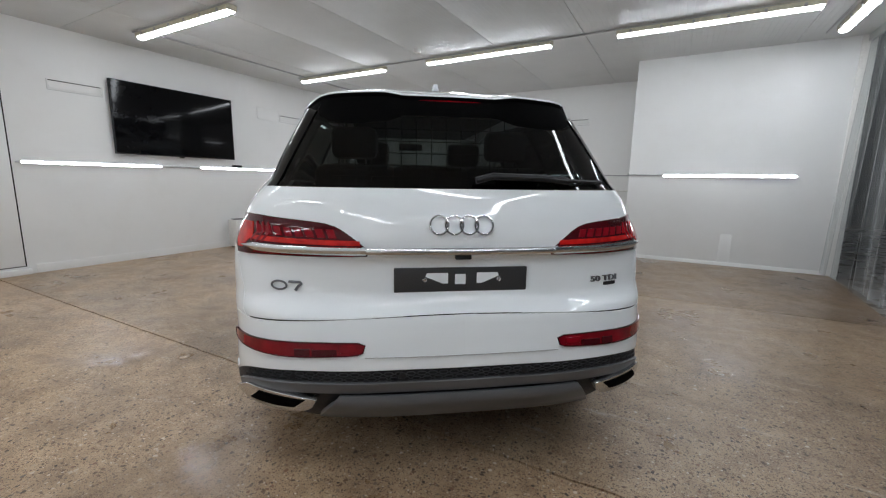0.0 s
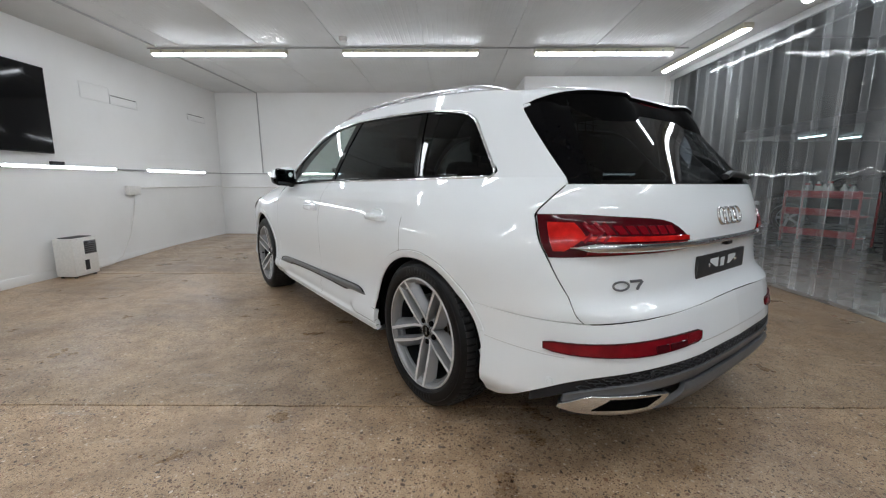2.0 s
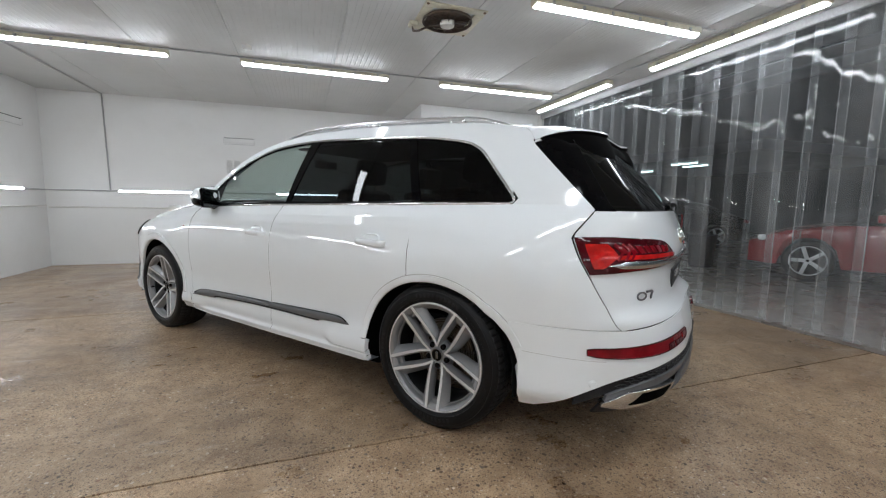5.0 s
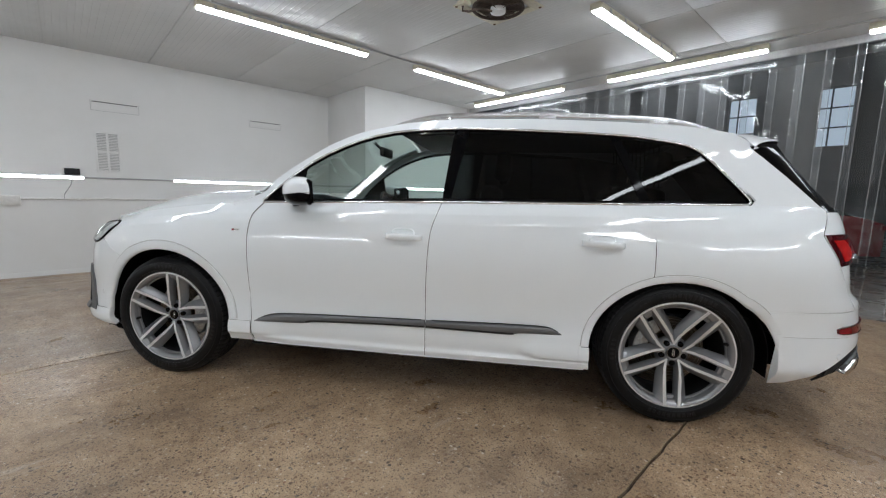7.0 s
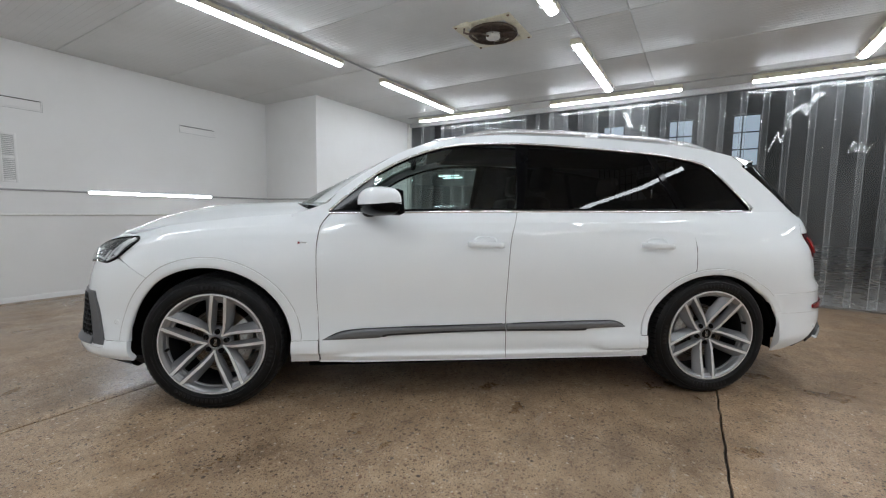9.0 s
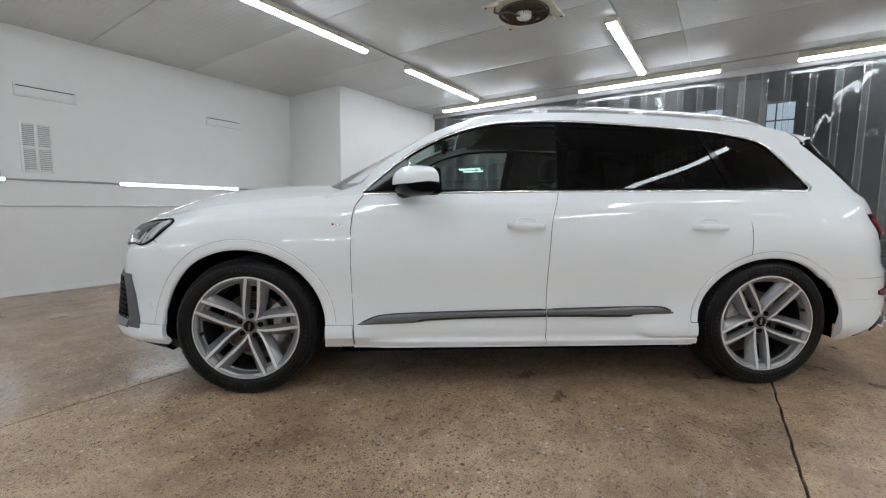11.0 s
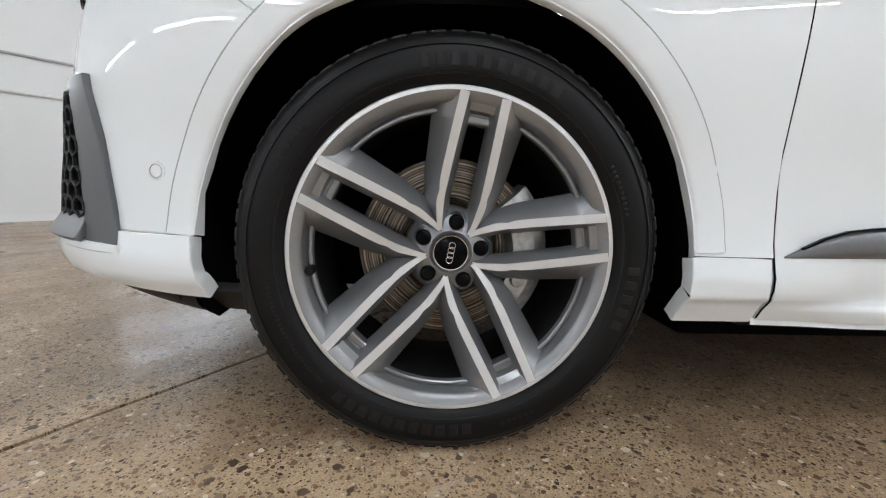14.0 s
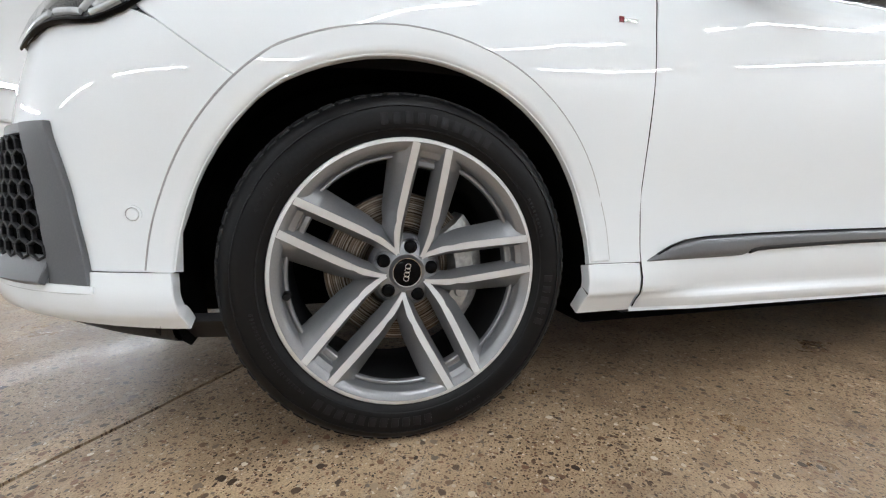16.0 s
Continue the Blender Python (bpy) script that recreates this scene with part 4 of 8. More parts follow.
def skin_normal(p, z):
    a, b = Vector(skin(p + 0.01, z)), Vector(skin(p - 0.01, z))
    c, d = Vector(skin(p, z + 0.01)), Vector(skin(p, z - 0.01))
    n = (a - b).cross(c - d).normalized()
    pos = Vector(skin(p, z))
    return n if n.dot(Vector((pos.x, pos.y - min(2.8, max(0, pos.y)), 0))) > 0 else -n


def flip(v, side):
    return (v[0] * side, v[1], v[2])


# panel edges
gap_f = spline((0.25, 2.412), (0.45, 2.420), (0.64, 2.427), (0.90, 2.428), (1.03, 2.413), (1.112, 2.362))
gap_s = spline((0.25, 1.334), (0.58, 1.337), (0.78, 1.331), (0.95, 1.319), (1.137, 1.266))
FA = (3.016, HUB, 0.447, 0.436)       # front arch: middle y, z, half-length, height
RA = (0.008, HUB, 0.437, 0.394)       # rear arch


def arch_z(y, arch, e=1.0):
    t = (y - arch[0]) / (arch[2] * e)
    return arch[1] + arch[3] * e * math.sqrt(max(0.0, 1 - t * t)) if abs(t) <= 1 else None


def gap_r(z):
    e = 1.085
    t = (z - RA[1]) / (RA[3] * e)
    arch = RA[0] + RA[2] * e * (math.sqrt(1 - t * t) if 0 <= t < 1 else (1.0 if t < 0 else 0.0))
    up = 0.150 if z < 0.97 else 0.150 + 0.32 * (z - 0.97) ** 1.0
    return max(arch + (0.012 if z < RA[1] else 0), up)


GAP = 0.0019
dlo_top = spline((-0.350, 1.182), (-0.325, 1.216), (-0.21, 1.346), (-0.135, 1.428), (-0.085, 1.463), (-0.03, 1.483), (0.05, 1.498), (0.26, 1.528), (0.73, 1.556), (1.19, 1.572),
                 (1.50, 1.560), (1.70, 1.530), (1.90, 1.462), (2.09, 1.360), (2.24, 1.245), (2.375, 1.122))
roof_edge = spline((-0.55, 1.46), (-0.33, 1.548), (0.0, 1.594), (0.4, 1.618), (0.9, 1.634), (1.2, 1.632), (1.5, 1.612), (1.75, 1.566), (1.95, 1.492), (2.15, 1.370), (2.30, 1.262), (2.43, 1.150))
roof_mid = spline((-0.33, 1.598), (0.0, 1.642), (0.5, 1.683), (1.0, 1.688), (1.4, 1.678), (1.75, 1.648))

car = new("car")
car.matrix_basis = pose(CX, 0, 0)
tagged(car, "white large sport utility car with dark windows and grey alloy wheels", "car")


def build_side(side):
    # front door
    def door(front, back, z0):
        def f(u, v):
            z = z0 + v * (belt(1.3) - 0.004 - z0)
            y = front(z) - GAP + (back(z) + GAP - front(z) + GAP) * u
            z = z0 + v * (belt(y) - 0.006 - z0)
            return skin(y, z)
        return f
    vs = [0, 0.015, 0.028, 0.034, 0.042, 0.052, 0.060, 0.075, 0.09, 0.12, 0.14, 0.16, 0.18, 0.20, 0.22, 0.27, 0.32, 0.37, 0.42, 0.48, 0.54, 0.60, 0.66, 0.72, 0.77, 0.81, 0.85, 0.864, 0.872, 0.89, 0.915, 0.926, 0.934, 0.96, 0.98, 1.0]
    bm = bmesh.new()
    patch(bm, door(gap_f, gap_s, 0.266), 16, 0, side, vs=vs)
    front_door = part("front_door", bm, WHITE, car)
    bm = bmesh.new()
    patch(bm, door(gap_s, gap_r, 0.262), 56, 0, side, vs=vs)
    rear_door = part("rear_door", bm, WHITE, car)
    for dr, y0 in ((front_door, 1.466), (rear_door, 0.405)):
        handle(dr, y0, side)
    trims(front_door, rear_door, side)
    # front wing: over the arch to the lamp
    def wing_low(y):
        if y > 3.29:
            return 0.724 + (y - 3.29) / (3.52 - 3.29) * 0.115
        a = arch_z(y, FA)
        return max(0.391, a if a else 0.391)
    bm = bmesh.new()
    us = []
    lo, hi = 2.43 + GAP, 3.60
    edge = FA[0] - FA[2]
    pts = [lo, lo + 0.04, lo + 0.08, edge - 0.0006] + [edge + FA[2] * (1 - math.cos(math.pi * k / 36)) for k in range(0, 27)] + [3.29, 3.32, 3.37, 3.42, 3.47, 3.52, 3.56, 3.60]
    pts = sorted(set(round(x, 5) for x in pts if lo <= x <= hi))
    wv = [0, 0.03, 0.08, 0.16, 0.26, 0.38, 0.5, 0.56, 0.60, 0.64, 0.68, 0.71, 0.74, 0.77, 0.80, 0.82, 0.84, 0.86, 0.88, 0.90, 0.92, 0.94, 0.96, 0.98, 1.0]

    def wing(u, v):
        zl = wing_low(u)
        z = zl + v * (top_z(u) - zl)
        y = u
        if u < lo + 0.10:
            y = u + (gap_f(min(z, 1.112)) + GAP - lo) * (1 - (u - lo) / 0.10)
        return skin(y, z)
    patch(bm, wing, 0, 0, side, us=pts, vs=wv)
    wing_ob = part("front_wing", bm, WHITE, car)
    bm = bmesh.new()
    on = skin(2.50, 0.945)[0]
    box(bm, (side * (on - 0.001), 2.518, 0.940), (side * (on + 0.0022), 2.528, 0.951), 0.001)
    badge = part("badge", bm, BADGE_RED, wing_ob, "small red and chrome emblem")
    bm = bmesh.new()
    box(bm, (side * (on - 0.001), 2.480, 0.942), (side * (on + 0.0020), 2.515, 0.949), 0.001)
    part("badge_bar", bm, CHROME, wing_ob)
    # rear quarter: over the arch, up to the glass, round to the tailgate
    def quarter_low(p):
        a = arch_z(p, RA)
        if a is not None:
            return max(a, 0.640) if p < RA[0] - RA[2] + 0.05 else max(a, 0.40)
        return 0.640
    edge_l = RA[0] - RA[2]
    pts = [0.156 - k * 0.03 for k in range(0, 12)] + [-0.20 - 0.02 * k for k in range(0, 11)] + [edge_l + 0.012, edge_l + 0.005, edge_l + 0.001, edge_l - 0.001]
    n_hatch = 15

    def hatch_p(z):
        return p_rear(hatch_s(z) + 0.0045, z)
    pts = sorted(set(round(x, 5) for x in pts if x >= edge_l - 0.0011), reverse=True)
    share = [(0.156 - x) for x in pts]

    def quarter(u, v):
        # u runs past the arch (0..1) and on to the tailgate (1..2)
        if u <= 1.0:
            x = 0.156 + (edge_l - 0.001 - 0.156) * u
            zl = quarter_low(x)
            z = zl + v * (1.158 - zl)
            if x > 0.10:
                x = x + (gap_r(max(z, 0.75)) - GAP - 0.156) * min(1.0, (x - 0.10) / 0.05)
            return skin(x, z)
        zl = 0.640 + 0.003 * (u - 1)
        z = zl + v * (1.158 - zl)
        e = hatch_p(z) if z < 1.129 else max(hatch_p(z), trim_p(z) + 0.002)
        return skin(edge_l - 0.001 + (e - edge_l + 0.001) * (u - 1), z)
    us = [(0.156 - x) / (0.156 - edge_l + 0.001) for x in pts] + [1.0005] + [1 + k / n_hatch for k in range(1, n_hatch + 1)]
    qv = [0, 0.04, 0.1, 0.17, 0.25, 0.33, 0.41, 0.49, 0.56, 0.62, 0.68, 0.73, 0.78, 0.82, 0.86, 0.89, 0.92, 0.945, 0.965, 0.985, 1.0]
    bm = bmesh.new()
    patch(bm, quarter, 0, 0, side, us=us, vs=qv)
    # rear pillar above the belt line
    def pillar(u, v):
        z = 1.158 + v * (1.552 - 1.158)
        front = -0.335 if z < 1.18 else min(0.5, inverse_dlo(z) - 0.012)
        front = max(front, -0.40)
        rear = trim_p(z) + 0.002
        y = front + (rear - front) * u
        return skin(y, min(z, roof_edge(max(y, -0.5)) - 0.002))
    patch(bm, pillar, 14, 14, side, lip=0.012)
    part("rear_quarter", bm, WHITE, car)
    # frame between the glass and the roof
    ys = [-0.335, -0.30, -0.26, -0.22, -0.18, -0.15, -0.12, -0.09, -0.06, 0.0, 0.06, 0.15, 0.3, 0.5, 0.75, 1.0, 1.2, 1.35, 1.5, 1.6, 1.7, 1.8, 1.9, 2.0, 2.1, 2.2, 2.3, 2.38, 2.43, 2.50, 2.58]

    def frame_side(u, v):
        lo, hi = dlo_top(min(u, 2.375)) + 0.010, roof_edge(u)
        lo = min(lo, hi - 0.02)
        z = lo + v * (hi - lo)
        if u > 2.375:
            lo = top_z(u) - 0.012
            hi = max(lo + 0.015, 1.175 - 0.40 * (u - 2.375))
            z = lo + v * (hi - lo)
            return 0.858 - 0.02 * (u - 2.375) - 0.5 * v * (hi - lo), u, z
        return green(u, z), u, z
    bm = bmesh.new()
    patch(bm, frame_side, 0, 0, side, us=ys, vs=[0, 0.25, 0.5, 0.75, 1], lip=0.012)
    part("roof_frame", bm, WHITE, car)
    glass_side(side)
    arches(side)
    seals(side)
    mirror(side, front_door)
    roof_rail(side)


def seals(side):
    """Black seals in the joints between the panels, and white returns behind two corners."""
    for name, line, z0, z1 in (("door_seal", gap_f, 0.27, 1.105), ("door_seal", gap_s, 0.27, 1.130), ("door_seal", gap_r, 0.70, 1.145)):
        bm = bmesh.new()
        zs = [z0 + (z1 - z0) * k / 40 for k in range(41)]
        pts = [skin(line(z), z, -0.0012) for z in zs]
        strip(bm, [flip(p, side) for p in pts], [(side, 0, 0.1)] * 41, 0.0024, 0.0008)
        part(name, bm, DARK, car, "black door joint")
    bm = bmesh.new()
    zs = [0.648 + (1.128 - 0.648) * k / 30 for k in range(31)]
    pts = [skin(p_rear(hatch_s(z) + 0.0022, z), z, -0.003) for z in zs]
    strip(bm, [flip(p, side) for p in pts], [flip(skin_normal(p_rear(hatch_s(z), z), z), side) for z in zs], 0.0032, 0.0008)
    part("tailgate_seal", bm, DARK, car, "black tailgate joint")
    for y0, y1, low, z1 in ((0.05, 0.37, lambda y: arch_z(y, RA, 1.035), 0.87), (2.28, 2.52, lambda y: 0.96, 1.10)):
        bm = bmesh.new()
        patch(bm, lambda u, v: skin(y0 + (y1 - y0) * u, low(y0 + (y1 - y0) * u) * (1 - v) + z1 * v, -0.006), 14, 6, side, lip=0.0)
        part("panel_return", bm, WHITE, car)


def inverse_dlo(z):
    lo, hi = -0.350, 0.5
    for _ in range(30):
        mid = (lo + hi) / 2
        if dlo_top(mid) < z:
            lo = mid
        else:
            hi = mid
    return lo


hatch_y = spline((0.632, -0.890), (0.642, -0.868), (0.663, -0.851), (0.862, -0.742), (1.008, -0.667), (1.022, -0.662), (1.034, -0.666), (1.055, -0.679), (1.09, -0.700), (1.131, -0.722), (1.16, -0.730))


@functools.lru_cache(maxsize=None)
def hatch_s(z):
    """Half-width of the tailgate at height z."""
    return skin(p_rear_y(hatch_y(z), z), z)[0]


def trim_p(z):
    """Where the black fin beside the rear window begins, along the plan."""
    return p_rear_y(max(rear_y(z) * 0.98, min(-0.302, -0.728 + (min(z, 1.466) - 1.131) * 1.020)), z)


glass_s = spline((1.135, 0.705), (1.30, 0.640), (1.48, 0.566), (1.56, 0.53))


def handle(door_ob, y0, side):
    bm = bmesh.new()
    n = 14
    rings = []
    for i in range(n + 1):
        t = i / n
        y = y0 + 0.105 - 0.21 * t
        z = 0.946 - 0.006 * t
        off = 0.004 + 0.030 * min(1.0, min(t, 1 - t) * 7) ** 0.6
        hh = 0.015 + 0.004 * math.sin(math.pi * t)
        s = skin(y, z)[0]
        rings.append([bm.verts.new((side * (s + off + 0.010 * math.cos(a)), y, z + hh * math.sin(a))) for a in [2 * math.pi * k / 10 for k in range(10)]])
    for i in range(n):
        for k in range(10):
            bm.faces.new((rings[i][k], rings[i][(k + 1) % 10], rings[i + 1][(k + 1) % 10], rings[i + 1][k]))
    bm.faces.new(rings[0])
    bm.faces.new(rings[-1])
    part("handle", bm, WHITE, door_ob)
    # the hollow behind it
    bm = bmesh.new()
    outline = []
    c = []
    for k in range(24):
        a = 2 * math.pi * k / 24
        y = y0 + 0.005 + 0.062 * math.copysign(abs(math.cos(a)) ** 0.7, math.cos(a))
        z = 0.962 + 0.026 * math.copysign(abs(math.sin(a)) ** 0.8, math.sin(a))
        yo, zo = y0 + 0.005 + (y - y0 - 0.005) * 1.10, 0.962 + (z - 0.962) * 1.14
        outline.append((bm.verts.new((side * (skin(yo, zo)[0] - 0.0005), yo, zo)), bm.verts.new((side * (skin(y, z)[0] + 0.0055), y, z)),
                        bm.verts.new((side * (skin(y, z)[0] + 0.0012), y0 + 0.005 + (y - y0 - 0.005) * 0.72, 0.962 + (z - 0.962) * 0.66))))
    centre = bm.verts.new((side * (skin(y0, 0.962)[0] + 0.0008), y0 + 0.005, 0.960))
    for k in range(24):
        p, q = outline[k], outline[(k + 1) % 24]
        bm.faces.new((p[0], q[0], q[1], p[1]))
        bm.faces.new((p[1], q[1], q[2], p[2]))
        bm.faces.new((p[2], q[2], centre))
    part("handle_recess", bm, WHITE, door_ob)


def trims(front_door, rear_door, side):
    """The grey moulding low on the doors, thick towards its outer ends."""
    low = spline((0.585, 0.443), (0.80, 0.437), (0.86, 0.428), (1.33, 0.432), (2.02, 0.414), (2.09, 0.399), (2.40, 0.391))
    high = spline((0.585, 0.448), (0.66, 0.482), (0.72, 0.485), (1.33, 0.474), (2.18, 0.452), (2.28, 0.442), (2.40, 0.394))
    for ob, y0, y1 in ((front_door, 1.340, 2.398), (rear_door, 0.587, 1.330)):
        bm = bmesh.new()

        def f(u, v):
            y = y0 + (y1 - y0) * u
            z = low(y) + (high(y) - low(y)) * v
            s = skin(y, z)[0]
            end = min(1.0, (2.40 - y) / 0.14, (y - 0.58) / 0.10)
            return s + 0.011 * end * (1 - abs(2 * v - 1) ** 4) + 0.001 + 0.002 * end, y, z
        patch(bm, f, 30, 8, side, lip=0.012)
        part("side_trim", bm, SILVER_TRIM, ob, "dark satin grey moulding")
        bm = bmesh.new()
        pts = [skin(y0 + 0.02 + (y1 - y0 - 0.05) * k / 24, high(y0 + 0.02 + (y1 - y0 - 0.05) * k / 24)) for k in range(25)]
        strip(bm, [flip((p[0] + 0.006, p[1], p[2] + 0.001), side) for p in pts], [(side, 0, 0.2)] * 25, 0.0022, 0.006)
        part("trim_edge", bm, GLOSS_BLACK, ob)
        bm = bmesh.new()
        near, far = max(y0, 0.84), min(y1, 2.06)
        pts = [skin(y, low(y) + 0.005) for y in [near + (far - near) * k / 24 for k in range(25)]]
        strip(bm, [flip((p[0] + 0.009, p[1], p[2]), side) for p in pts], [(side, 0, -0.3)] * 25, 0.0065, 0.0045)
        part("trim_foot", bm, PLASTIC, ob, "black lower edge of the moulding")


def glass_side(side):
    def rows(y0f, y1f):
        def f(u, v):
            y = y0f(v) + (y1f(v) - y0f(v)) * u
            lo, hi = belt(y) + 0.004, max(belt(y) + 0.006, dlo_top(y) - 0.002)
            z = lo + v * (hi - lo)
            return green(y, z) - 0.010, y, z
        return f
    slant_b = lambda v: 1.268 - 0.040 * v
    slant_b2 = lambda v: 1.226 - 0.085 * v
    slant_c = lambda v: 0.205 + 0.150 * v
    slant_c2 = lambda v: 0.155 + 0.150 * v
    for name, m, a, b, n in (("front_side_glass", CLEAR, slant_b, lambda v: 2.374, 26), ("rear_side_glass", TINT, slant_c, slant_b2, 18),
                             ("quarter_glass", TINT, lambda v: -0.345, slant_c2, 20)):
        bm = bmesh.new()
        patch(bm, rows(a, b), n, 10, side, lip=0.0)
        part(name, bm, m, car, "clear greenish side window" if m == CLEAR else "dark tinted side window")
    # black pillars
    for a, b in ((slant_b2, slant_b), (slant_c2, slant_c)):
        bm = bmesh.new()
        g = rows(a, b)
        patch(bm, lambda u, v: (g(u, v)[0] + 0.006, g(u, v)[1], g(u, v)[2]), 4, 10, side, lip=0.010)
        part("window_pillar", bm, GLOSS_BLACK, car, "gloss black pillar cover")
    # sail panel ahead of the front glass and rubber seals
    bm = bmesh.new()

    def sail(u, v):
        y = 2.12 + 0.25 * u
        lo, hi = belt(y) + 0.003, max(belt(y) + 0.005, dlo_top(y) - 0.003)
        return green(y, lo + v * (hi - lo)) - 0.006, y, lo + v * (hi - lo)
    patch(bm, sail, 8, 6, side, lip=0.0)
    part("sail_panel", bm, GLOSS_BLACK, car)
    # chrome round the windows
    path = [(belt(y), y) for y in [2.372 - k * 0.1 for k in range(26)] + [-0.20]] + [(belt(-0.30), -0.30), (belt(-0.33), -0.328), (1.167, -0.343), (1.176, -0.350), (1.190, -0.347)]
    ys = [-0.330, -0.305, -0.27, -0.24, -0.18, -0.12, -0.06, 0.0, 0.06, 0.12, 0.2, 0.3, 0.45, 0.6, 0.8, 1.0, 1.2, 1.35, 1.5, 1.6, 1.7, 1.8, 1.9, 2.0, 2.1, 2.2, 2.3, 2.37]
    path += [(dlo_top(y), y) for y in ys]
    pts = [(green(y, z) * side, y, z) for z, y in path]
    bm = bmesh.new()
    strip(bm, pts, [(side, 0, 0.45)] * len(pts), 0.006, 0.005)
    part("window_trim", bm, CHROME, car, "bright chrome window surround")
    # black seal inside the chrome
    for run, dz in ([p for p in pts[:26]], 0.010), ([p for p in pts[34:] if p[1] > -0.05], -0.012):
        bm = bmesh.new()
        strip(bm, [(p[0] - side * 0.006, p[1], p[2] + dz) for p in run], [(side, 0, 0.45)] * len(run), 0.008, 0.003)
        part("window_seal", bm, GLOSS_BLACK, car)


def arches(side):
    """Raised lips round the wheel openings and black liners within."""
    for arch, wide, u0 in ((FA, 0.125, 0.095), (RA, 0.098, 0.180)):
        low1 = 0.400 if arch is FA else 0.3925
        u1 = 0.905
        bm = bmesh.new()
        n = 72

        def spot(u, v):
            a = math.pi * (1 - min(1.0, max(0.0, (u - 0.08) / 0.84)))
            k = 1.0 + wide * v
            z = arch[1] + arch[3] * k * math.sin(a)
            if u > 0.92:
                z = low1 + (arch[1] - low1) * (1 - u) / 0.08
            return arch[0] + arch[2] * k * math.cos(a), z

        def f(u, v):
            # a flat flange with a rolled inner edge and a crisp outer step
            out = 0.0075 * min(1.0, v / 0.14) ** 0.5 if v < 0.93 else 0.0075 - 0.0095 * (v - 0.93) / 0.07
            s, y, z = skin(*spot(u, v))
            return s + out - 0.004 * (1 - v), y, z
        patch(bm, f, 0, 0, side, lip=0.014, us=[(u0 + (u1 - u0) * k / n) for k in range(n + 1)], vs=[0, 0.02, 0.05, 0.09, 0.14, 0.3, 0.5, 0.7, 0.85, 0.93, 0.955, 0.98, 1.0])
        part("wheel_arch_lip", bm, WHITE, car)
        bm = bmesh.new()
        pts = [skin(*spot(u0 + (u1 - u0) * k / 70, 1.02), 0.0006) for k in range(71)]
        strip(bm, [flip(p, side) for p in pts], [(side, 0, 0.05)] * 71, 0.0014, 0.0012)
        part("arch_seam", bm, GREY_CABLE, car, "thin grey joint round the wheel arch flange")
        bm = bmesh.new()
        rings = []
        for i in range(33):
            a = math.pi * min(1.0, max(0.0, (i - 2) / 28))
            row = []
            for s, e in ((0.925, 1.012), (0.90, 1.05), (0.62, 1.05), (0.60, 0.2)):
                y = arch[0] + arch[2] * e * math.cos(a)
                z = arch[1] + arch[3] * e * math.sin(a)
                if i < 2 or i > 30:
                    z = 0.275
                row.append(bm.verts.new((side * s, y, z)))
            rings.append(row)
        for i in range(32):
            for k in range(3):
                try:
                    bm.faces.new((rings[i][k], rings[i + 1][k], rings[i + 1][k + 1], rings[i][k + 1]))
                except ValueError:
                    pass
        part("wheel_liner", bm, LINER, car, "black wheel housing liner")
    sill_end(side, 2.424, FA[0] - FA[2])
    sill_end(side, 0.4955, RA[0] + RA[2])
    front_guard(side)


def sill_end(side, rear, front):
    """The white end of the sill beside a wheel opening, under a thin seam."""
    bm = bmesh.new()
    ahead = 1 if front > rear else -1

    def foot(u, v):
        z = 0.262 + (0.3875 - 0.262) * v
        y = rear + (front + ahead * (0.002 + 0.006 * max(0.0, 1 - 2.2 * v) ** 1.5) - rear) * u
        return skin(y, z, 0.001)[0], y, z
    patch(bm, foot, 10, 24, side, lip=0.03)
    part("sill_end", bm, WHITE, car)
    bm = bmesh.new()
    pts = [skin(rear + (front - rear) * k / 8, 0.3892, -0.002) for k in range(9)]
    strip(bm, [flip(p, side) for p in pts], [(side, 0, 0)] * 9, 0.0018, 0.0008)
    part("wing_seam", bm, DARK, car)


def front_guard(side):
    """Black guard below the front bumper, ahead of the wheel."""
    bm = bmesh.new()

    def guard(u, v):
        y = FA[0] + FA[2] - 0.004 + 0.30 * u
        s0 = skin(p_front_y(y, 0.292), 0.292)[0]
        a = v * math.pi / 2
        return s0 - 0.016 - 0.11 * (1 - math.cos(a)), y, 0.296 - 0.070 * (1 - u) ** 0.7 * math.sin(a)
    patch(bm, guard, 12, 8, side, lip=0.0)
    part("splash_guard", bm, PLASTIC, car, "black splash guard ahead of the wheel")
    bm = bmesh.new()
    patch(bm, lambda u, v: (0.70 + (0.150 + 0.075 * min(1.0, 2.2 * v) ** 0.5) * u, FA[0] + FA[2] - 0.022 + 0.016 * v, 0.226 + 0.19 * v), 8, 8, side, lip=0.0)
    flap = part("liner_flap", bm, LINER, car, "black liner ahead of the wheel")
    bm = bmesh.new()
    revolve(bm, [(0.0, 0.003), (0.005, 0.003), (0.007, 0.0)], 12, pose(side * 0.885, FA[0] + FA[2] + 0.006, 0.315, 90))
    part("screw", bm, SILVER_TRIM, flap)


